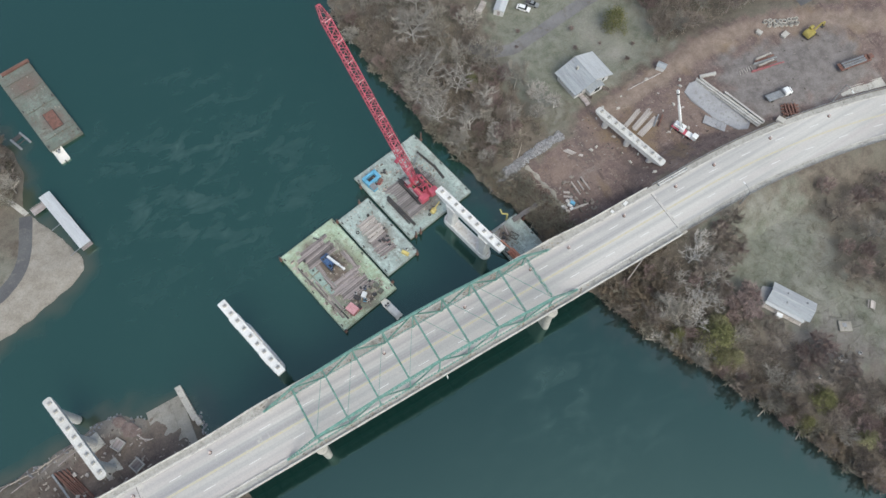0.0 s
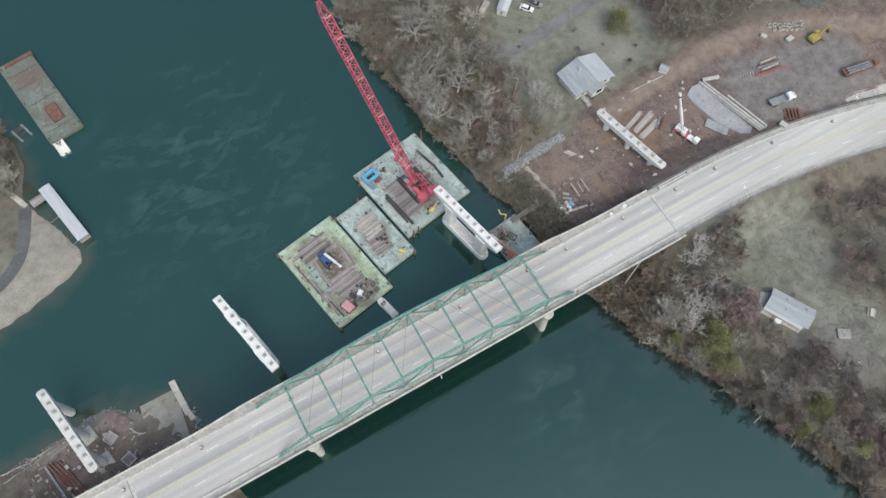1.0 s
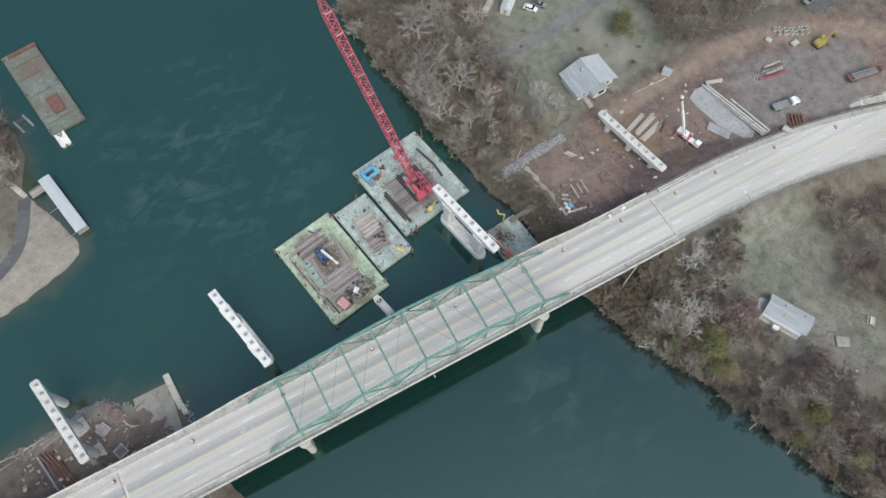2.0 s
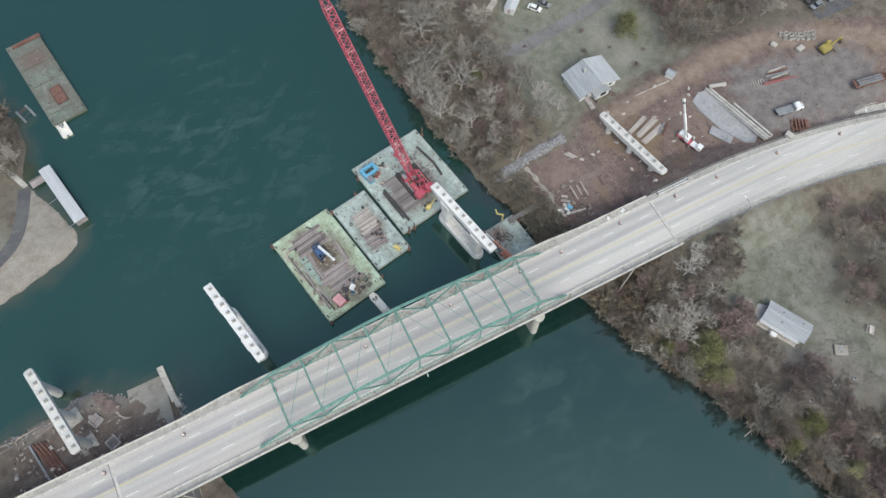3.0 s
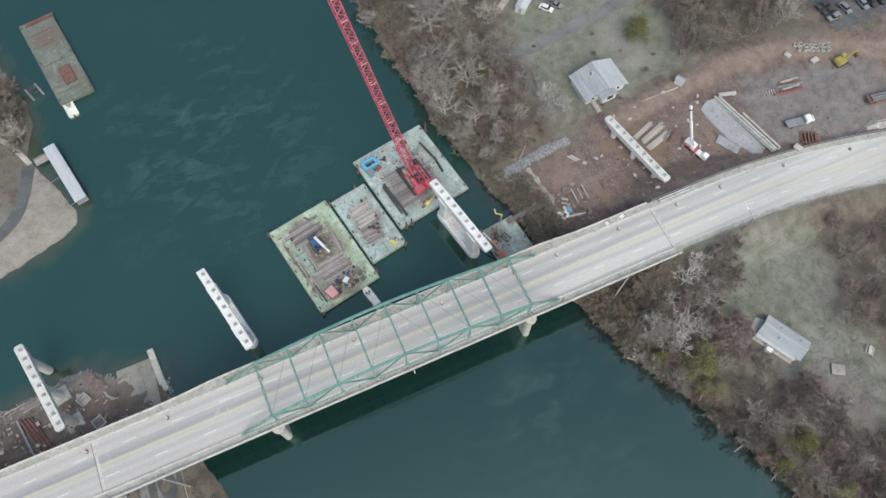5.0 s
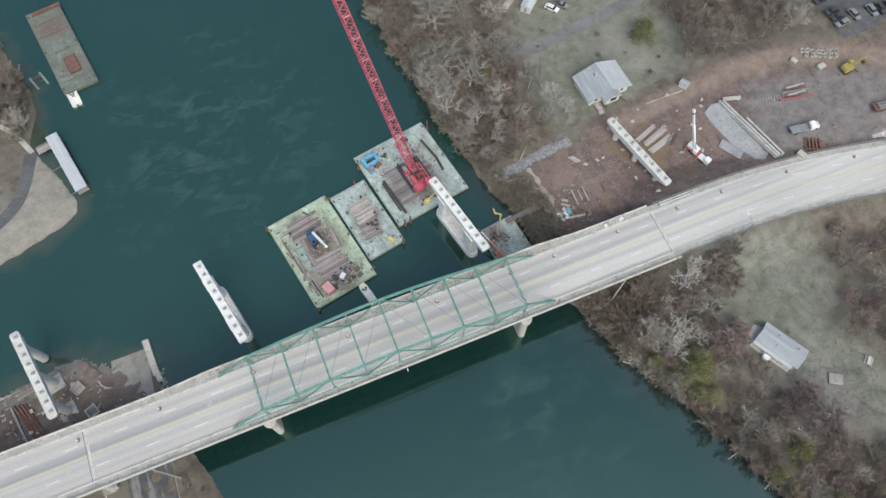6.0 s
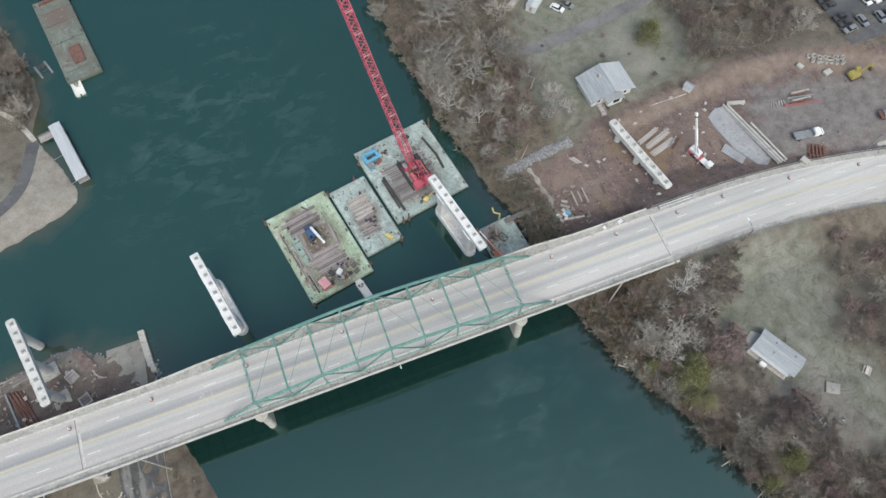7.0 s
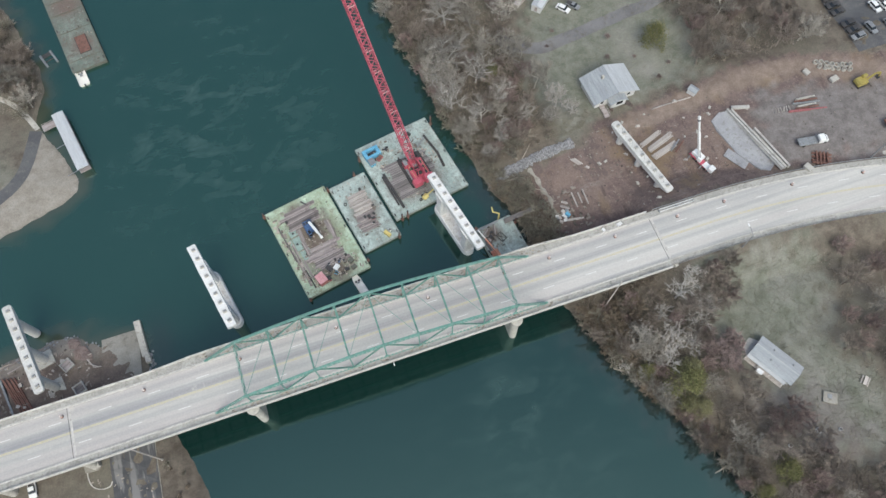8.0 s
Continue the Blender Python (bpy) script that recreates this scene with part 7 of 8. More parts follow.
# ---- on and beside the road ----
def barrel(m):
    t = thing("traffic_barrel", m, "faded orange traffic barrel with pale bands on the bridge", "traffic barrel", "barrels along the bridge")
    part("body", Build().tube([(0, 0, 0.08), (0, 0, 0.4), (0, 0, 0.75), (0, 0, 1.0)], [0.34, 0.31, 0.28, 0.24], 14), BARREL_ORANGE, t)
    for z in (0.35, 0.68):
        part("band", Build().tube([(0, 0, z), (0, 0, z + 0.14)], [0.33, 0.315], 14), PAINT_WHITE, t)
    part("base", Build().tube([(0, 0, 0), (0, 0, 0.09)], [0.46, 0.44], 14), RUBBER, t)
    part("top", Build().tube([(0, 0, 1.0), (0, 0, 1.03)], [0.2, 0.18], 12), PAINT_WHITE, t)


for x in (-43.5, -24.0, -0.5, 24.0, 48.2, 69.0, 81.5, 100.3, 118.5, 132.3, 152.0, 172.0):
    bx, by, _ = along(x, 11.3)
    barrel(pose(bx, by, ROAD_Z + 0.002))
for x, o in ((102.3, 14.0), (103.0, 14.2), (98.0, 13.9)):
    crate("signal_box", pose(x, o, ROAD_Z + 0.05, 0, 0, 20), (0.7, 0.9, 0.7), CONCRETE_WHITE, "pale utility box on the sidewalk", "utility box", "boxes on the sidewalk")
bar = thing("barrier_rail", pose(119.5, 14.2, ROAD_Z + 0.05, 0, 0, 0), "white slatted barrier section along the kerb", "barrier")
for o in (-0.35, 0.35):
    part("rail", Build().beam((-5, o, 0.5), (5, o, 0.5), 0.14, 0.12), WHITE, bar)
for k in range(11):
    part("slat", Build().beam((-5 + k, -0.35, 0.46), (-5 + k, 0.35, 0.46), 0.2, 0.08), GREY_STEEL, bar)
    if k % 5 == 0:
        part("foot", Build().box((-5 + k, 0, 0.23), (0.3, 0.8, 0.46)), GREY_STEEL, bar)


def pole(m, h, label, arm=0.0):
    t = thing("street_lamp" if arm else "utility_pole", m, label, "street lamp" if arm else "pole")
    part("pole", Build().tube([(0, 0, 0), (0, 0, h)], [0.2, 0.13], 10), GREY_STEEL if arm else TIMBER_PALE, t)
    part("base", Build().tube([(0, 0, -0.3), (0, 0, 0.25)], [0.36, 0.32], 10), CONCRETE_OLD, t)
    if arm:
        part("arm", Build().tube([(0, 0, h - 0.3), (0, arm * 0.6, h + 0.35), (0, arm, h + 0.4)], [0.09, 0.08, 0.07], 8), GREY_STEEL, t)
        part("lamp_head", Build().box((0, arm + 0.3, h + 0.38), (0.36, 0.9, 0.2), None, 0.06), WHITE, t)


pole(pose(93.6, -3.0, on_land(93.6, -3.0)), 19.0, "pale wooden utility pole standing beside the bridge")
pole(pose(-26.9, -3.3, on_land(-26.9, -3.3)), 19.0, "pale wooden utility pole standing beside the bridge")
lx, ly, la = along(131.0, -1.0)
pole(pose(lx, ly - 1.2, ROAD_Z - 1.2, 0, 0, la), 8.5, "grey street lamp with a short arm beside the road", 2.6)
lx, ly, la = along(176.0, 15.8)
pole(pose(lx, ly, ROAD_Z - 0.6, 0, 0, la + 180), 8.5, "grey street lamp with a short arm beside the road", 2.6)

# guard rails beyond the bridge
for off, xa, xb in ((CURB_S - 1.9, 113, 230), (CURB_N + 2.1, 113, 230)):
    g = thing("guard_rail", Matrix(), "galvanised steel guard rail along the road edge", "guard rail", "guard rails along the road")
    for i in range(int((xb - xa) / 4)):
        x0_, y0_, _ = along(xa + 4 * i, off)
        x1_, y1_, _ = along(xa + 4 * i + 4, off)
        part("rail", Build().beam((x0_, y0_, ROAD_Z + 0.55), (x1_, y1_, ROAD_Z + 0.55), 0.1, 0.32), GREY_STEEL, g)
        part("post", Build().beam((x0_, y0_, ROAD_Z - 0.8), (x0_, y0_, ROAD_Z + 0.65), 0.14, 0.14), TIMBER, g)
debris_rng = random.Random(31)
debris = Build()
for i in range(420):
    x = debris_rng.choice((debris_rng.uniform(-10, 80), 8.46 * debris_rng.randint(0, 9) + debris_rng.gauss(0, 0.9)))
    y = debris_rng.uniform(13.75, 15.3) if i % 3 else debris_rng.uniform(-1.1, -0.2)
    k = debris_rng.uniform(0.1, 0.42)
    debris.box((x, y, ROAD_Z + 0.16 + k * 0.06), (k * 1.8, k * 0.8, k * 0.2), turn(debris_rng.uniform(-25, 25)))
tagged(part("sidewalk_debris", debris, BRUSH), "dark dirt and leaf debris gathered on the bridge sidewalks", "debris", kind="stuff")
drain = thing("deck_drain", pose(34.9, EDGE_S - 0.5, ROAD_Z - 1.2), "small pale drain pipe under the deck edge", "drain pipe")
part("pipe", Build().tube([(0, 0.4, 0.6), (0, 0, 0.4), (0, -0.1, -0.9)], [0.12, 0.12, 0.12], 8), WHITE, drain)
part("bracket", Build().beam((0, 0.5, 0.5), (0, -0.05, 0.1), 0.08, 0.08), DARK_STEEL, drain)

litter("site_litter", Matrix(), ((100, 146, 18, 46, 110, 0.8), (89, 100, 18, 32, 90, 1.3), (100, 116, 30, 46, 50, 0.9), (160, 192, 15, 34, 45, 0.7)), "boards, stakes and stones strewn on the dirt", 6, 0.0, True)
litter("site_litter", Matrix(), ((-68, -40, 15, 35, 190, 1.2), (-38, -27, 10, 22, 40, 0.9), (-45, -28, -14, -3, 40, 0.8)), "boards, stones and scraps strewn on the west bank", 7, 0.0, True)

for i in range(12):
    x = -78 + prng.uniform(0, 26)
    y = float(np.interp(x, [-80, -66, -57, -50], [34.5, 34.5, 35.5, 37])) - prng.uniform(0.3, 3.5)
    l, a = prng.uniform(3, 8), radians(prng.uniform(-5, 30))
    z = on_land(x, y) + 0.2
    b = Build().tube([(x - l / 2 * math.cos(a), y - l / 2 * math.sin(a), z), (x, y + 0.2, z + 0.15), (x + l / 2 * math.cos(a), y + l / 2 * math.sin(a), z)], [0.2, 0.16, 0.08], 6)
    tagged(part("drift_log", b, DRIFTWOOD if i % 3 == 0 else TIMBER), "weathered drift log lying along the west shore", "log", "drift logs on the west shore")


for x, y, l, a, z in ((106.4, -51.0, 7.0, 8, 0.5), (91.4, -19.8, 4.0, 150, 0.5), (110.0, -60.5, 5.0, 20, 0.5)):
    b = Build().tube([(-l / 2, 0, -0.5), (0, 0.15, 0.0), (l / 2, 0, 0.4)], [0.12, 0.2, 0.26], 7).tube([(0, 0.1, 0.0), (-0.8, 1.2, 0.1)], [0.1, 0.04], 5).tube([(-0.9, 0.05, -0.2), (-1.9, -0.9, -0.1)], [0.09, 0.03], 5)
    tagged(part("drift_log", b, DRIFTWOOD), "bleached snag lying in the water by the bank", "log", "snags by the lower bank").matrix_basis = pose(x, y, z, 0, 0, a)


# ---- trees: bare winter crowns of many fine twigs ----
def branch_tree(seed, height, spread, bark_m, twig_m, lean=0.12, twigs=1500, trunk_r=0.28, forks=5, thick=(0.02, 0.045), reach=0.15, least=0.04, levels=3, crook=1.0, fan=1.25):
    """Meshes of a bare tree: a tapered trunk with limbs, and the crown of twigs that fans out from them."""
    g = random.Random(seed)
    wood, fine = Build(), Build()
    tips = []

    def grow(p, d, length, r, level):
        n = 3 if level < 2 else 2
        pts, radii = [p], [r]
        for i in range(n):
            d = (d + Vector((g.uniform(-1, 1), g.uniform(-1, 1), g.uniform(-0.35, 0.6))) * (0.16 + 0.07 * level) * crook).normalized()
            p = p + d * length / n
            pts.append(p)
            radii.append(max(r * (1 - 0.5 * (i + 1) / n), least))
        wood.tube(pts, radii, 6 if level == 0 else (5 if level == 1 else 3))
        if level >= levels - 1:
            tips.extend((pts[k], d, length) for k in range(1, n + 1))
        if level < levels:
            kids = forks if level == 0 else (4 if level == 1 else 3)
            for k in range(kids):
                a = math.tau * (k + g.uniform(-0.3, 0.3)) / kids
                at_p = pts[-1] if k % 2 == 0 else pts[-2]
                out = Vector((math.cos(a), math.sin(a), 0)) * spread
                nd = (d * 0.55 + out * g.uniform(0.55, 1.0) + Vector((0, 0, g.uniform(0.05, 0.5)))).normalized()
                grow(at_p, nd, length * g.uniform(0.55, 0.8), radii[-1] * 0.9 if k % 2 == 0 else radii[-2] * 0.7, level + 1)
    grow(Vector((0, 0, -0.4)), Vector((g.uniform(-lean, lean), g.uniform(-lean, lean), 1)).normalized(), height * 0.42, trunk_r, 0)
    for _ in range(twigs):
        p, d, l = g.choice(tips)
        q = Vector((g.gauss(0, 1), g.gauss(0, 1), g.gauss(0.2, 0.7)))
        out = Vector((p.x, p.y, 0)) / max(height * 0.35, 1)
        nd = (d * fan + out * 0.5 + q * 0.55).normalized()
        s = p + q * 0.06 * l
        ln, w = g.uniform(0.4, 1.0) * height * reach, g.uniform(*thick)
        x = nd.orthogonal().normalized() * w
        y = nd.cross(x)
        e = s + nd * ln + Vector((0, 0, g.uniform(-0.15, 0.2))) * ln
        fine.add([s + x, s - x * 0.5 + y * 0.87, s - x * 0.5 - y * 0.87, e], [(0, 1, 3), (1, 2, 3)])
    return wood.mesh("trunk", bark_m), fine.mesh("crown", twig_m)


def leafy_tree(seed, height, spread, leaf_m, leaves=2600):
    """Meshes of an evergreen: trunk with limbs, and clumps of many small leaves."""
    g = random.Random(seed)
    wood, crown = Build(), Build()
    wood.tube([(0, 0, -0.3), (0.1, 0, height * 0.45), (0, 0.1, height * 0.9)], [0.2, 0.14, 0.03], 6)
    clumps = []
    for k in range(26):
        z = height * (0.22 + 0.75 * (k / 26))
        r = spread * (1.05 - 0.8 * (k / 26)) * g.uniform(0.45, 1.05)
        a = k * 2.4 + g.uniform(-0.4, 0.4)
        c = Vector((math.cos(a) * r, math.sin(a) * r, z))
        wood.tube([(0, 0, z * 0.85), c], [0.06, 0.02], 3)
        clumps.append((c, spread * g.uniform(0.22, 0.4)))
    for _ in range(leaves):
        c, r = g.choice(clumps)
        p = c + Vector((g.gauss(0, 1), g.gauss(0, 1), g.gauss(0, 0.7))) * r * 0.55
        n = Vector((g.gauss(0, 1), g.gauss(0, 1), g.gauss(0.6, 0.8))).normalized()
        x = n.orthogonal().normalized()
        x = Matrix.Rotation(g.uniform(0, 6.28), 3, n) @ x
        y = n.cross(x)
        s = g.uniform(0.1, 0.24)
        crown.add([p - x * s, p + y * s * 0.45 + n * 0.02, p + x * s, p - y * s * 0.45 + n * 0.02], [(0, 1, 2, 3)])
    return wood.mesh("trunk", BARK_BROWN), crown.mesh("crown", leaf_m)


KINDS = {
    "brown": [branch_tree(10 + i, 10.0, 0.85, BARK_BROWN, BARK_BROWN, twigs=2300, thick=(0.014, 0.034), least=0.03, reach=0.17) for i in range(4)],
    "red": [branch_tree(20 + i, 7.5, 1.0, BARK_RED, BARK_RED, twigs=2300, trunk_r=0.18, reach=0.2, thick=(0.014, 0.034), least=0.03) for i in range(4)],
    "pink": [branch_tree(25 + i, 7.0, 1.1, BARK_RED, BARK_PINK, twigs=2300, trunk_r=0.16, reach=0.2) for i in range(3)],
    "grey": [branch_tree(30 + i, 11.5, 0.9, BARK_GREY, BARK_GREY, twigs=2100, trunk_r=0.3, thick=(0.015, 0.036), least=0.035, reach=0.17) for i in range(4)],
    "white": [branch_tree(40 + i, 13.0, 1.0, BARK_BLEACHED, BARK_PALE, twigs=2500, trunk_r=0.36, thick=(0.016, 0.036), least=0.065, fan=1.5, reach=0.19) for i in range(4)],
    "antler": [branch_tree(90 + i, 13.0, 1.35, BARK_BLEACHED, BARK_WHITE, twigs=750, trunk_r=0.32, thick=(0.03, 0.06), reach=0.11, least=0.075, crook=1.9) for i in range(4)],
    "bush": [branch_tree(70 + i, 3.4, 1.25, BARK_BROWN, BRUSH, twigs=520, trunk_r=0.09, forks=6, levels=2, least=0.03, reach=0.24) for i in range(3)],
    "tan": [branch_tree(75 + i, 3.8, 1.2, BARK_BROWN, BARK_TAN, twigs=620, trunk_r=0.09, forks=6, levels=2, least=0.03, reach=0.24) for i in range(3)],
    "scrub": [branch_tree(80 + i, 4.2, 1.2, BARK_GREY, SCRUB, twigs=560, trunk_r=0.08, forks=6, levels=2, least=0.035, reach=0.24) for i in range(3)],
    "olive": [leafy_tree(50 + i, 7.0, 3.4, LEAF_OLIVE, 3600) for i in range(2)],
    "dull": [leafy_tree(60 + i, 6.5, 3.3, LEAF_DULL, 3600) for i in range(2)],
}
LABELS = {
    "brown": "bare brown winter tree with a fine twiggy crown",
    "red": "low bare reddish winter tree with a dense twiggy crown",
    "grey": "tall bare grey winter tree with a wide twiggy crown",
    "white": "tall bare pale-barked tree with bleached spreading limbs",
    "pink": "bare pinkish winter shrub with a soft dense crown",
    "antler": "bleached leafless tree with thick crooked white limbs",
    "olive": "olive-green evergreen tree with a rounded leafy crown",
    "dull": "dull tan-green evergreen with a rounded leafy crown",
}
trng = random.Random(77)


def tree(kind, x, y, size=1.0, group=""):
    trunk, crown = trng.choice(KINDS[kind])
    m = Matrix.Translation((x, y, on_land(x, y) - 0.1)) @ Matrix.Rotation(trng.uniform(0, 6.28), 4, "Z") @ Matrix.Diagonal((size, size, size * trng.uniform(0.9, 1.1), 1))
    t = thing("tree", m, LABELS[kind], "tree", group)
    shared("trunk", trunk, t, Matrix())
    shared("crown", crown, t, Matrix())


def far_wood(name, outline, count, mixkinds, sizes, gap, label):
    """A far wood joined into one object."""
    xs, ys = [p[0] for p in outline], [p[1] for p in outline]
    put, tries, verts, loops, totals, mats, count_v, slots = [], 0, [], [], [], [], 0, []
    while len(put) < count and tries < count * 30:
        tries += 1
        x, y = trng.uniform(min(xs), max(xs)), trng.uniform(min(ys), max(ys))
        if not inside(x, y, outline) or any((x - a) ** 2 + (y - b) ** 2 < gap * gap for a, b in put):
            continue
        put.append((x, y))
        z, a, k = on_land(x, y) - 0.1, trng.uniform(0, 6.28), trng.uniform(*sizes)
        for src in trng.choice(KINDS[trng.choice(mixkinds)]):
            co, li, lt = np.empty(len(src.vertices) * 3), np.empty(len(src.loops), np.int32), np.empty(len(src.polygons), np.int32)
            src.vertices.foreach_get("co", co)
            src.loops.foreach_get("vertex_index", li)
            src.polygons.foreach_get("loop_total", lt)
            co = co.reshape(-1, 3) * k
            verts.append(np.stack([co[:, 0] * math.cos(a) - co[:, 1] * math.sin(a) + x, co[:, 0] * math.sin(a) + co[:, 1] * math.cos(a) + y, co[:, 2] + z], 1))
            if src.materials[0] not in slots:
                slots.append(src.materials[0])
            loops.append(li + count_v)
            totals.append(lt)
            mats.append(np.full(len(lt), slots.index(src.materials[0]), np.int32))
            count_v += len(co)
    me = bpy.data.meshes.new(name)
    verts, loops, totals, mats = np.concatenate(verts), np.concatenate(loops), np.concatenate(totals), np.concatenate(mats)
    me.vertices.add(len(verts))
    me.vertices.foreach_set("co", verts.ravel())
    me.loops.add(len(loops))
    me.loops.foreach_set("vertex_index", loops)
    me.polygons.add(len(totals))
    me.polygons.foreach_set("loop_start", np.concatenate([[0], np.cumsum(totals)[:-1]]).astype(np.int32))
    for m in slots:
        me.materials.append(m)
    me.polygons.foreach_set("material_index", mats)
    me.update(calc_edges=True)
    me.validate()
    return tagged(new(name, me), label, "wood", kind="stuff")


def inside(x, y, outline):
    return float(shore_distance(np.array([x]), np.array([y]), outline)[0]) > 0


def wood(outline, count, mixkinds, sizes, gap, group):
    """Trees strewn over an outline, no two closer than the gap."""
    xs, ys = [p[0] for p in outline], [p[1] for p in outline]
    put, tries = [], 0
    while len(put) < count and tries < count * 30:
        tries += 1
        x, y = trng.uniform(min(xs), max(xs)), trng.uniform(min(ys), max(ys))
        if not inside(x, y, outline) or any((x - a) ** 2 + (y - b) ** 2 < gap * gap for a, b in put):
            continue
        if any((x - a) ** 2 + (y - b) ** 2 < r * r for a, b, r in CLEAR):
            continue
        put.append((x, y))
        tree(trng.choice(mixkinds), x, y, trng.uniform(*sizes), group)


PALE_TREES = ((115.6, -11.8, 0.6), (83.0, 98.0, 1.15), (79.5, 84.0, 1.15), (74.6, 81.0, 1.0), (84.8, 75.0, 0.85), (75.8, 71.0, 0.95), (82.0, 62.0, 0.8), (77.8, 61.5, 0.6), (89.5, 108.0, 1.0), (93.0, 56.5, 0.5), (103.6, 57.6, 0.7), (100.0, 53.5, 0.5), (106.5, 53.5, 0.45), (78.0, 76.0, 0.8), (87.5, 65.0, 0.7), (84.4, 53.6, 0.55), (80.0, 51.5, 0.5))
ANTLERS = ((110.4, -8.0, 0.85), (114.0, -6.2, 0.6), (111.2, -15.8, 0.6), (104.2, -17.3, 0.65), (106.2, -20.4, 0.75), (101.8, -22.8, 0.65), (99.8, -13.2, 0.5), (105.0, -11.2, 0.5), (98.6, -28.2, 0.5), (93.0, -20.2, 0.38), (103.4, -39.0, 0.4), (94.5, 59.0, 0.38), (87.0, 57.0, 0.4))
PINKS = ((117.4, -22.3, 0.75), (114.2, -27.8, 0.8), (113.6, -19.4, 0.7), (112.0, -23.6, 0.8), (115.6, -24.8, 0.7), (119.4, -24.4, 0.62), (117.4, -26.6, 0.65), (116.4, -29.6, 0.6))
EVERGREENS = (("olive", 96.6, -22.8, 0.8), ("olive", 103.8, -29.2, 1.45), ("dull", 106.4, -26.4, 1.05), ("dull", 102.8, -34.4, 0.85), ("dull", 105.8, -36.0, 0.8), ("olive", 117.6, -56.5, 1.0), ("olive", 111.5, -59.0, 0.8), ("olive", 89.0, 73.2, 0.7), ("olive", 90.0, 75.4, 0.6), ("olive", 139.5, 68.6, 1.25), ("dull", 121.0, -70.0, 0.9))
CLEAR = [(x, y, 3.4 * s) for x, y, s in PALE_TREES] + [(x, y, 4.4 * s) for x, y, s in ANTLERS + PINKS] + [(x, y, 3.6 * s) for _, x, y, s in EVERGREENS] + [(86, 79, 3.0), (82.5, 69.5, 3.0), (119, -37, 4.0), (121, -29, 4.5), (123.5, -35, 4.5)]
NE_WOOD = [(67, 124), (67.5, 105), (70, 90), (71.8, 73), (74, 58), (76.4, 48.6), (91, 48.6), (97, 54), (100, 66), (101, 80), (100, 92), (98, 124)]
NE_FAR = [(69, 124), (98, 124), (104, 101), (118, 101), (150, 100), (165, 112), (165, 150), (70, 160)]
ROAD_WOOD = [(147, 53), (160, 54), (178, 51), (186, 54), (184, 62), (176, 74), (158, 90), (149, 88), (153, 70)]
SE_BANK = [(88.5, -4), (99, -4), (112, -6), (115, -18), (119, -30), (124, -42), (130, -58), (146, -66), (150, -92), (119, -92), (114, -76), (109.5, -62), (105.5, -52), (100.5, -38), (95.5, -29), (90.5, -18), (87.5, -10)]
SE_WOOD = [(152, -10), (176, -14), (210, -25), (205, -60), (166, -60), (152, -48), (143, -33), (150, -22)]
UNDER_ROAD = [(112, -4), (126, -4), (124, -12), (117, -15), (112, -10)]
CAPE_WOOD = [(-44, 113), (-42.5, 120), (-43, 129), (-46, 136), (-48, 146), (-54, 162), (-75, 162), (-70, 128), (-52, 114)]
WEST_FAR = [(-120, 30), (-76, 32), (-70, 14), (-120, 10)]
SOUTH_WEST = [(-45, -10), (-27, -10), (-22, -14), (-19, -30), (-16, -60), (-45, -60)]
wood(NE_WOOD, 62, ["brown", "brown", "red", "grey", "brown", "grey"], (0.55, 0.95), 3.6, "bare trees on the wooded bank")
far_wood("far_wood", NE_FAR, 38, ["brown", "brown", "grey", "red"], (0.8, 1.15), 4.6, "far bare winter wood on the bank")
wood(ROAD_WOOD, 34, ["brown", "red", "grey", "brown"], (0.6, 1.0), 4.4, "bare trees behind the dirt road")
wood(SE_BANK, 92, ["brown", "red", "red", "grey", "brown"], (0.5, 0.9), 3.4, "bare trees on the river bank")
far_wood("far_wood", SE_WOOD, 42, ["red", "brown", "red", "grey"], (0.7, 1.1), 4.2, "bare reddish winter wood behind the meadow")
wood(UNDER_ROAD, 8, ["red", "brown"], (0.6, 0.9), 3.0, "bare trees below the road")
wood(CAPE_WOOD, 22, ["brown", "grey"], (0.6, 0.95), 4.4, "bare trees on the point")
wood(SOUTH_WEST, 4, ["brown"], (0.4, 0.6), 6.0, "bare trees on the river bank")
for x, y, s in PALE_TREES:
    tree("white", x, y, s, "pale-barked trees along the river")
for x, y, s in ANTLERS:
    tree("antler", x, y, s, "bleached trees on the river bank")
for x, y, s in PINKS:
    tree("pink", x, y, s, "pinkish shrubs by the cottage")
for k, x, y, s in EVERGREENS:
    tree(k, x, y, s, "evergreens among the bare trees")
for x, y in ((125, 68), (133, 66), (128, 75), (109, 78), (113, 83), (141, 60), (136, 56), (118, 50.5), (124, 50.5)):
    tree("red", x, y, trng.uniform(0.18, 0.32), "shrubs on the lawn")


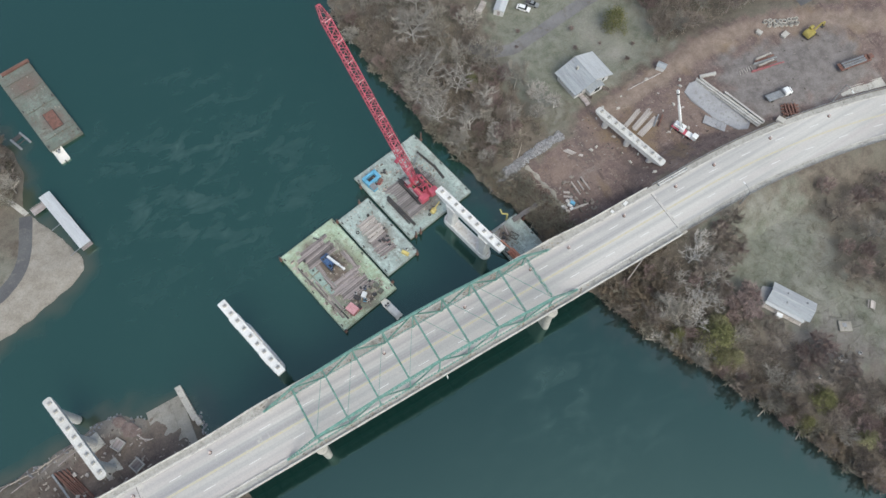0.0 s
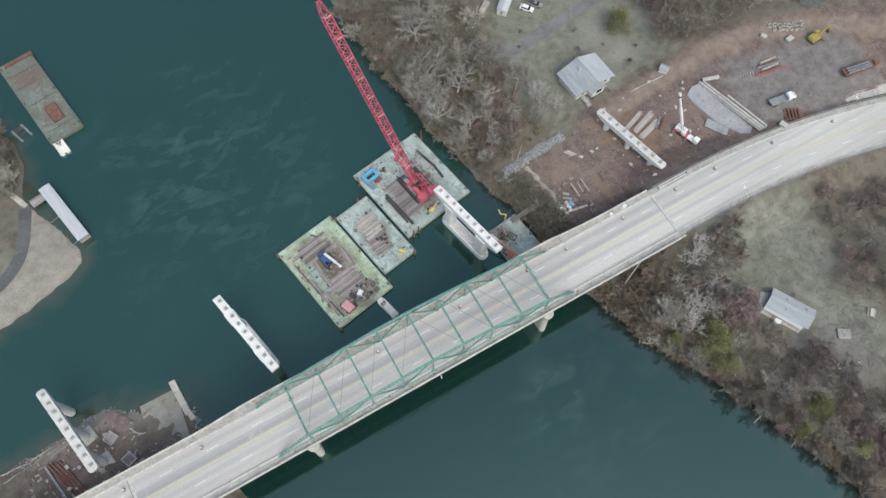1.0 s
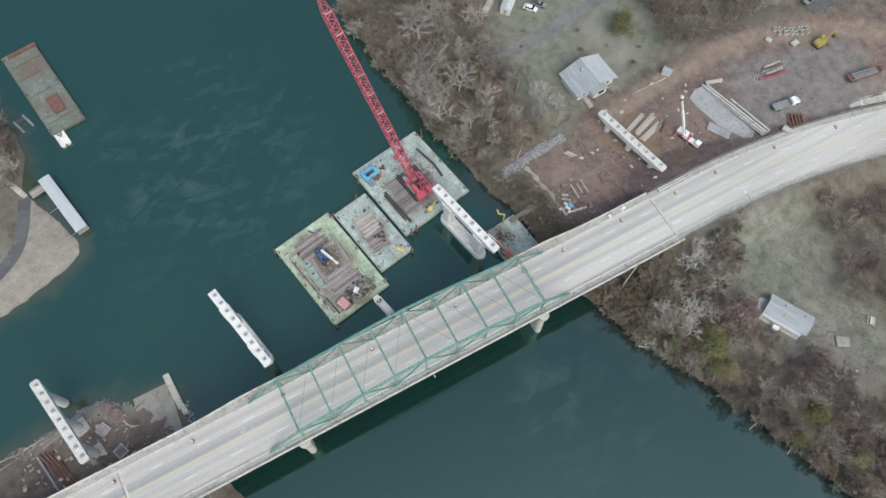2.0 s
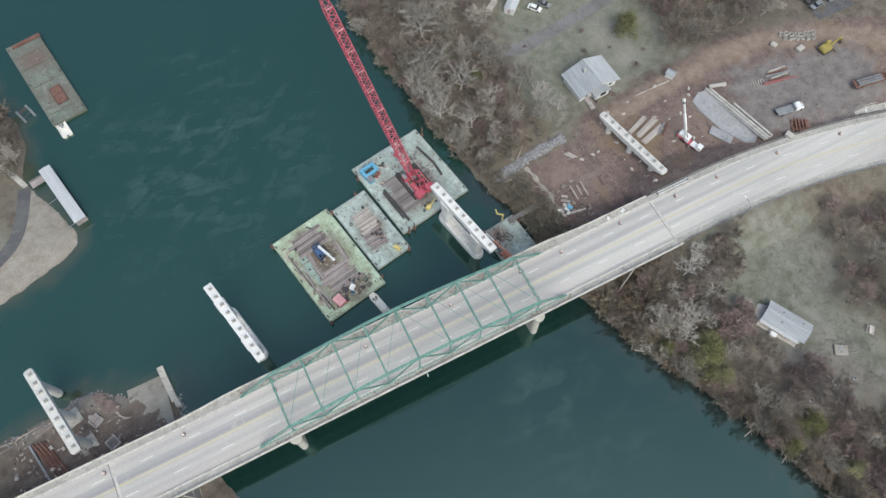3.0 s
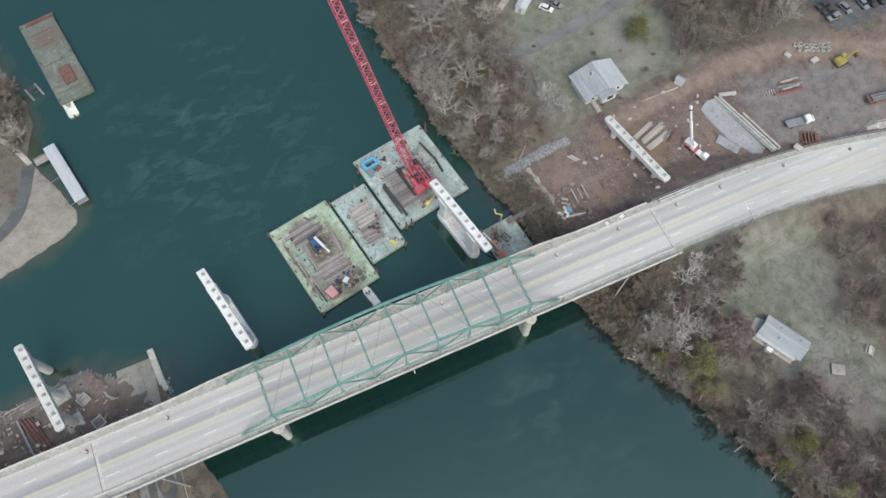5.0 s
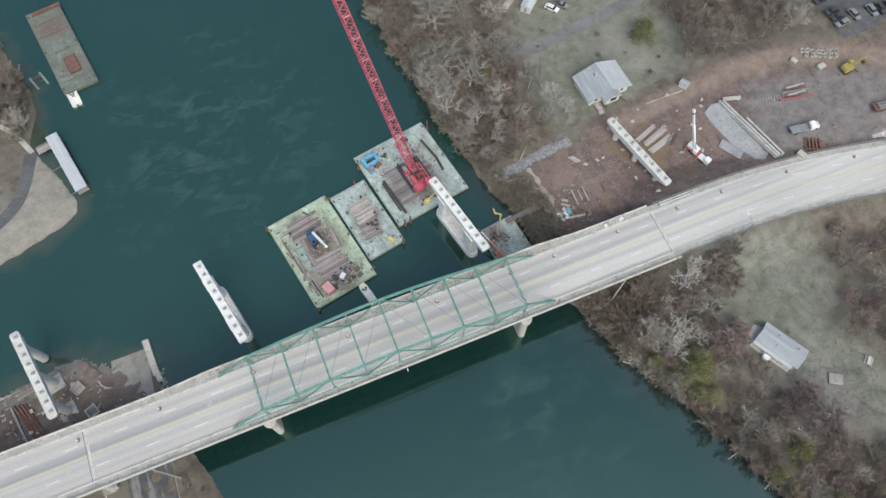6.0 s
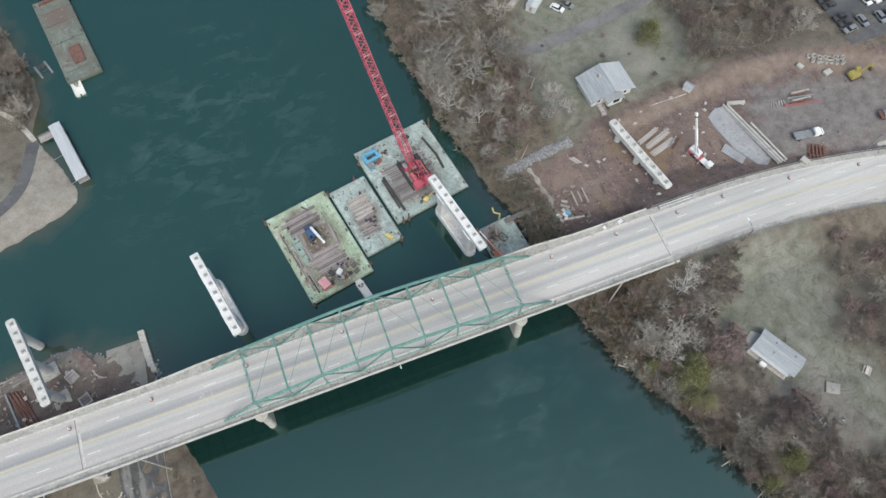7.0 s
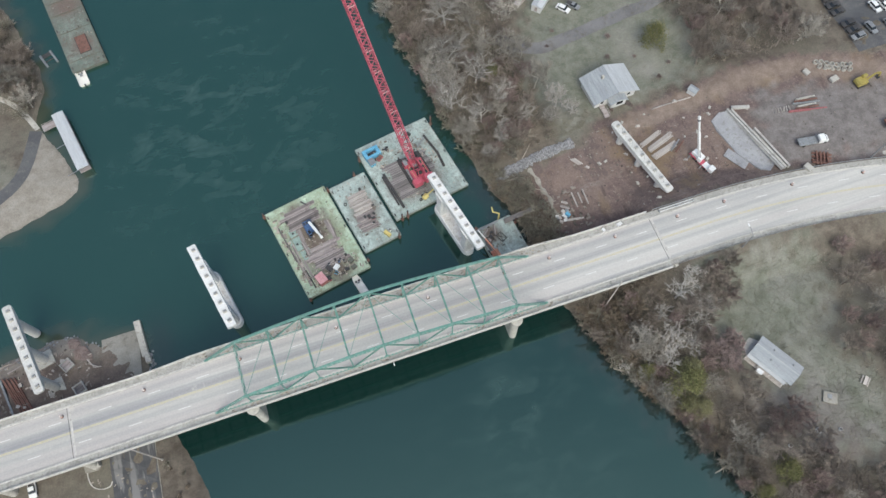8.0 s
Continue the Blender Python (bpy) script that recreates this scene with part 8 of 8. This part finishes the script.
# ---- undergrowth: dry brush and weeds, past counting ----
def thicket(name, zones, material, label, height, width, seed):
    g = np.random.RandomState(seed)
    vs, fs, n = [], [], 0
    for outline, count in zones:
        xs, ys = [p[0] for p in outline], [p[1] for p in outline]
        px, py = g.uniform(min(xs), max(xs), count * 3), g.uniform(min(ys), max(ys), count * 3)
        ok = (shore_distance(px, py, outline) + lumps(px, py, 6, seed) * 1.5 > 0) & (lumps(px, py, 5, seed + 1) > -0.5)
        px, py = px[ok][:count], py[ok][:count]
        pz = land_height(px, py)
        keep = pz > 0.15
        for x, y, z in zip(px[keep], py[keep], pz[keep]):
            for _ in range(3):
                a, t, h, w = g.uniform(0, 6.28), g.uniform(0.2, 1.1), g.uniform(0.4, 1.0) * height, width * g.uniform(0.6, 1.2)
                dx, dy = math.cos(a), math.sin(a)
                ox, oy = x + g.uniform(-0.5, 0.5), y + g.uniform(-0.5, 0.5)
                vs += [(ox - dy * w, oy + dx * w, z - 0.1), (ox + dy * w, oy - dx * w, z - 0.1), (ox + dx * w, oy + dy * w, z + 0.15), (ox + dx * t * h, oy + dy * t * h, z + h)]
                fs += [(n, n + 1, n + 3), (n + 1, n + 2, n + 3), (n + 2, n, n + 3)]
                n += 4
    me = bpy.data.meshes.new(name)
    me.from_pydata(vs, [], fs)
    me.materials.append(material)
    return tagged(new(name, me), label, "undergrowth", kind="stuff")


BANK_EDGE = [(79.4, 40.2), (82.4, 30.5), (82.8, 20), (90, 20), (89.5, 28), (89, 36), (87, 40)]
BANK_S = [(87, 16), (87, -3), (112, -3), (112, 16)]
SHORE_N = [(66.8, 124), (67.0, 105), (69.9, 89), (71.5, 72), (73.9, 57.5), (76.2, 49), (80.5, 49), (78, 58), (75.5, 73), (74, 90), (71, 105), (71, 124)]
SHORE_S = [(85.2, -3), (87.6, -9), (90.6, -17), (94.8, -27), (100, -37), (103.6, -44), (106, -51), (109.6, -60), (112.6, -70), (115.6, -80), (119.5, -80), (115.5, -68), (109.5, -52), (104, -38), (98, -26), (94, -16), (90.5, -3)]
thicket("undergrowth", [(NE_WOOD, 3600), (SE_BANK, 4200), (BANK_EDGE, 700), (BANK_S, 1200), (UNDER_ROAD, 600), (ROAD_WOOD, 1000), (SE_WOOD, 1500), (CAPE_WOOD, 1000), (NE_FAR, 800)], BRUSH, "tangled dry brown brush under the trees", 1.7, 0.06, 5)
EDGE_GRASS = [(100, 47), (108, 48), (112, 51), (104, 56), (99, 58)]
thicket("weeds", [(LAWN, 3000), (MEADOW, 6000), (EDGE_GRASS, 900)], WEEDS, "dry winter weeds and long grass", 0.32, 0.03, 9)
far_wood("thicket", SHORE_N, 62, ["bush", "scrub"], (0.7, 1.4), 1.3, "dense dry brush along the river bank")
SHORE_MID = [(76.0, 50), (77.4, 44.5), (80.0, 37), (82.2, 29.5), (82.6, 19), (91, 18.5), (90, 25), (88.5, 33), (87, 41), (82, 41.5), (81, 49)]
far_wood("thicket", SHORE_MID, 50, ["scrub", "scrub", "scrub", "bush"], (0.4, 1.1), 1.5, "tangled grey-green scrub on the bank beside the barges")
far_wood("thicket", [(76.5, 56), (79, 47.5), (99, 47.5), (97, 54), (84, 62)], 30, ["scrub", "scrub", "bush"], (0.5, 1.1), 1.6, "tangled grey-green scrub behind the riprap bank")
far_wood("thicket", BANK_EDGE, 16, ["scrub", "bush"], (0.4, 0.9), 1.5, "dense dry brush beside the building site")
far_wood("thicket", SHORE_S, 108, ["tan", "bush", "scrub"], (0.8, 1.6), 1.25, "dense dry brush along the lower river bank")
far_wood("thicket", [(87, 15), (87, -2), (111, -2), (111, 15)], 30, ["bush", "tan"], (0.6, 1.0), 1.8, "dry brush under the bridge end")
far_wood("thicket", [(88, -3.5), (101, -3), (99, -13), (92, -15), (89.5, -9)], 20, ["tan", "tan", "bush"], (1.0, 1.9), 1.7, "ochre dry brush on the bank below the bridge")
far_wood("thicket", [(-45, 107.5), (-43, 119), (-42.8, 129), (-48, 147), (-58, 147), (-54, 125), (-50, 112)], 30, ["bush", "scrub", "bush"], (0.9, 1.7), 1.9, "dense dry brush on the point")
far_wood("thicket", [(-27.2, -2), (-21.8, -2), (-18.6, -14), (-15.6, -38), (-26.8, -38)], 26, ["tan", "tan", "scrub"], (0.3, 0.7), 1.2, "low tan brush along the south-west bank")
for x, y, s in ((-46.5, 116.5, 0.7), (-45.5, 124.0, 0.75), (-47.5, 133.0, 0.75), (-51.0, 121.0, 0.8), (-52.0, 130.0, 0.85)):
    tree("brown", x, y, s, "bare trees on the point")
far_wood("thicket", [(76.6, 47), (78.6, 40), (80.8, 34), (81.8, 27), (82.2, 19), (85.5, 19), (84.8, 28), (83.6, 34), (81.6, 40), (79.6, 47)], 34, ["scrub", "bush", "tan"], (0.45, 1.0), 1.2, "tangled scrub hanging over the water by the barges")
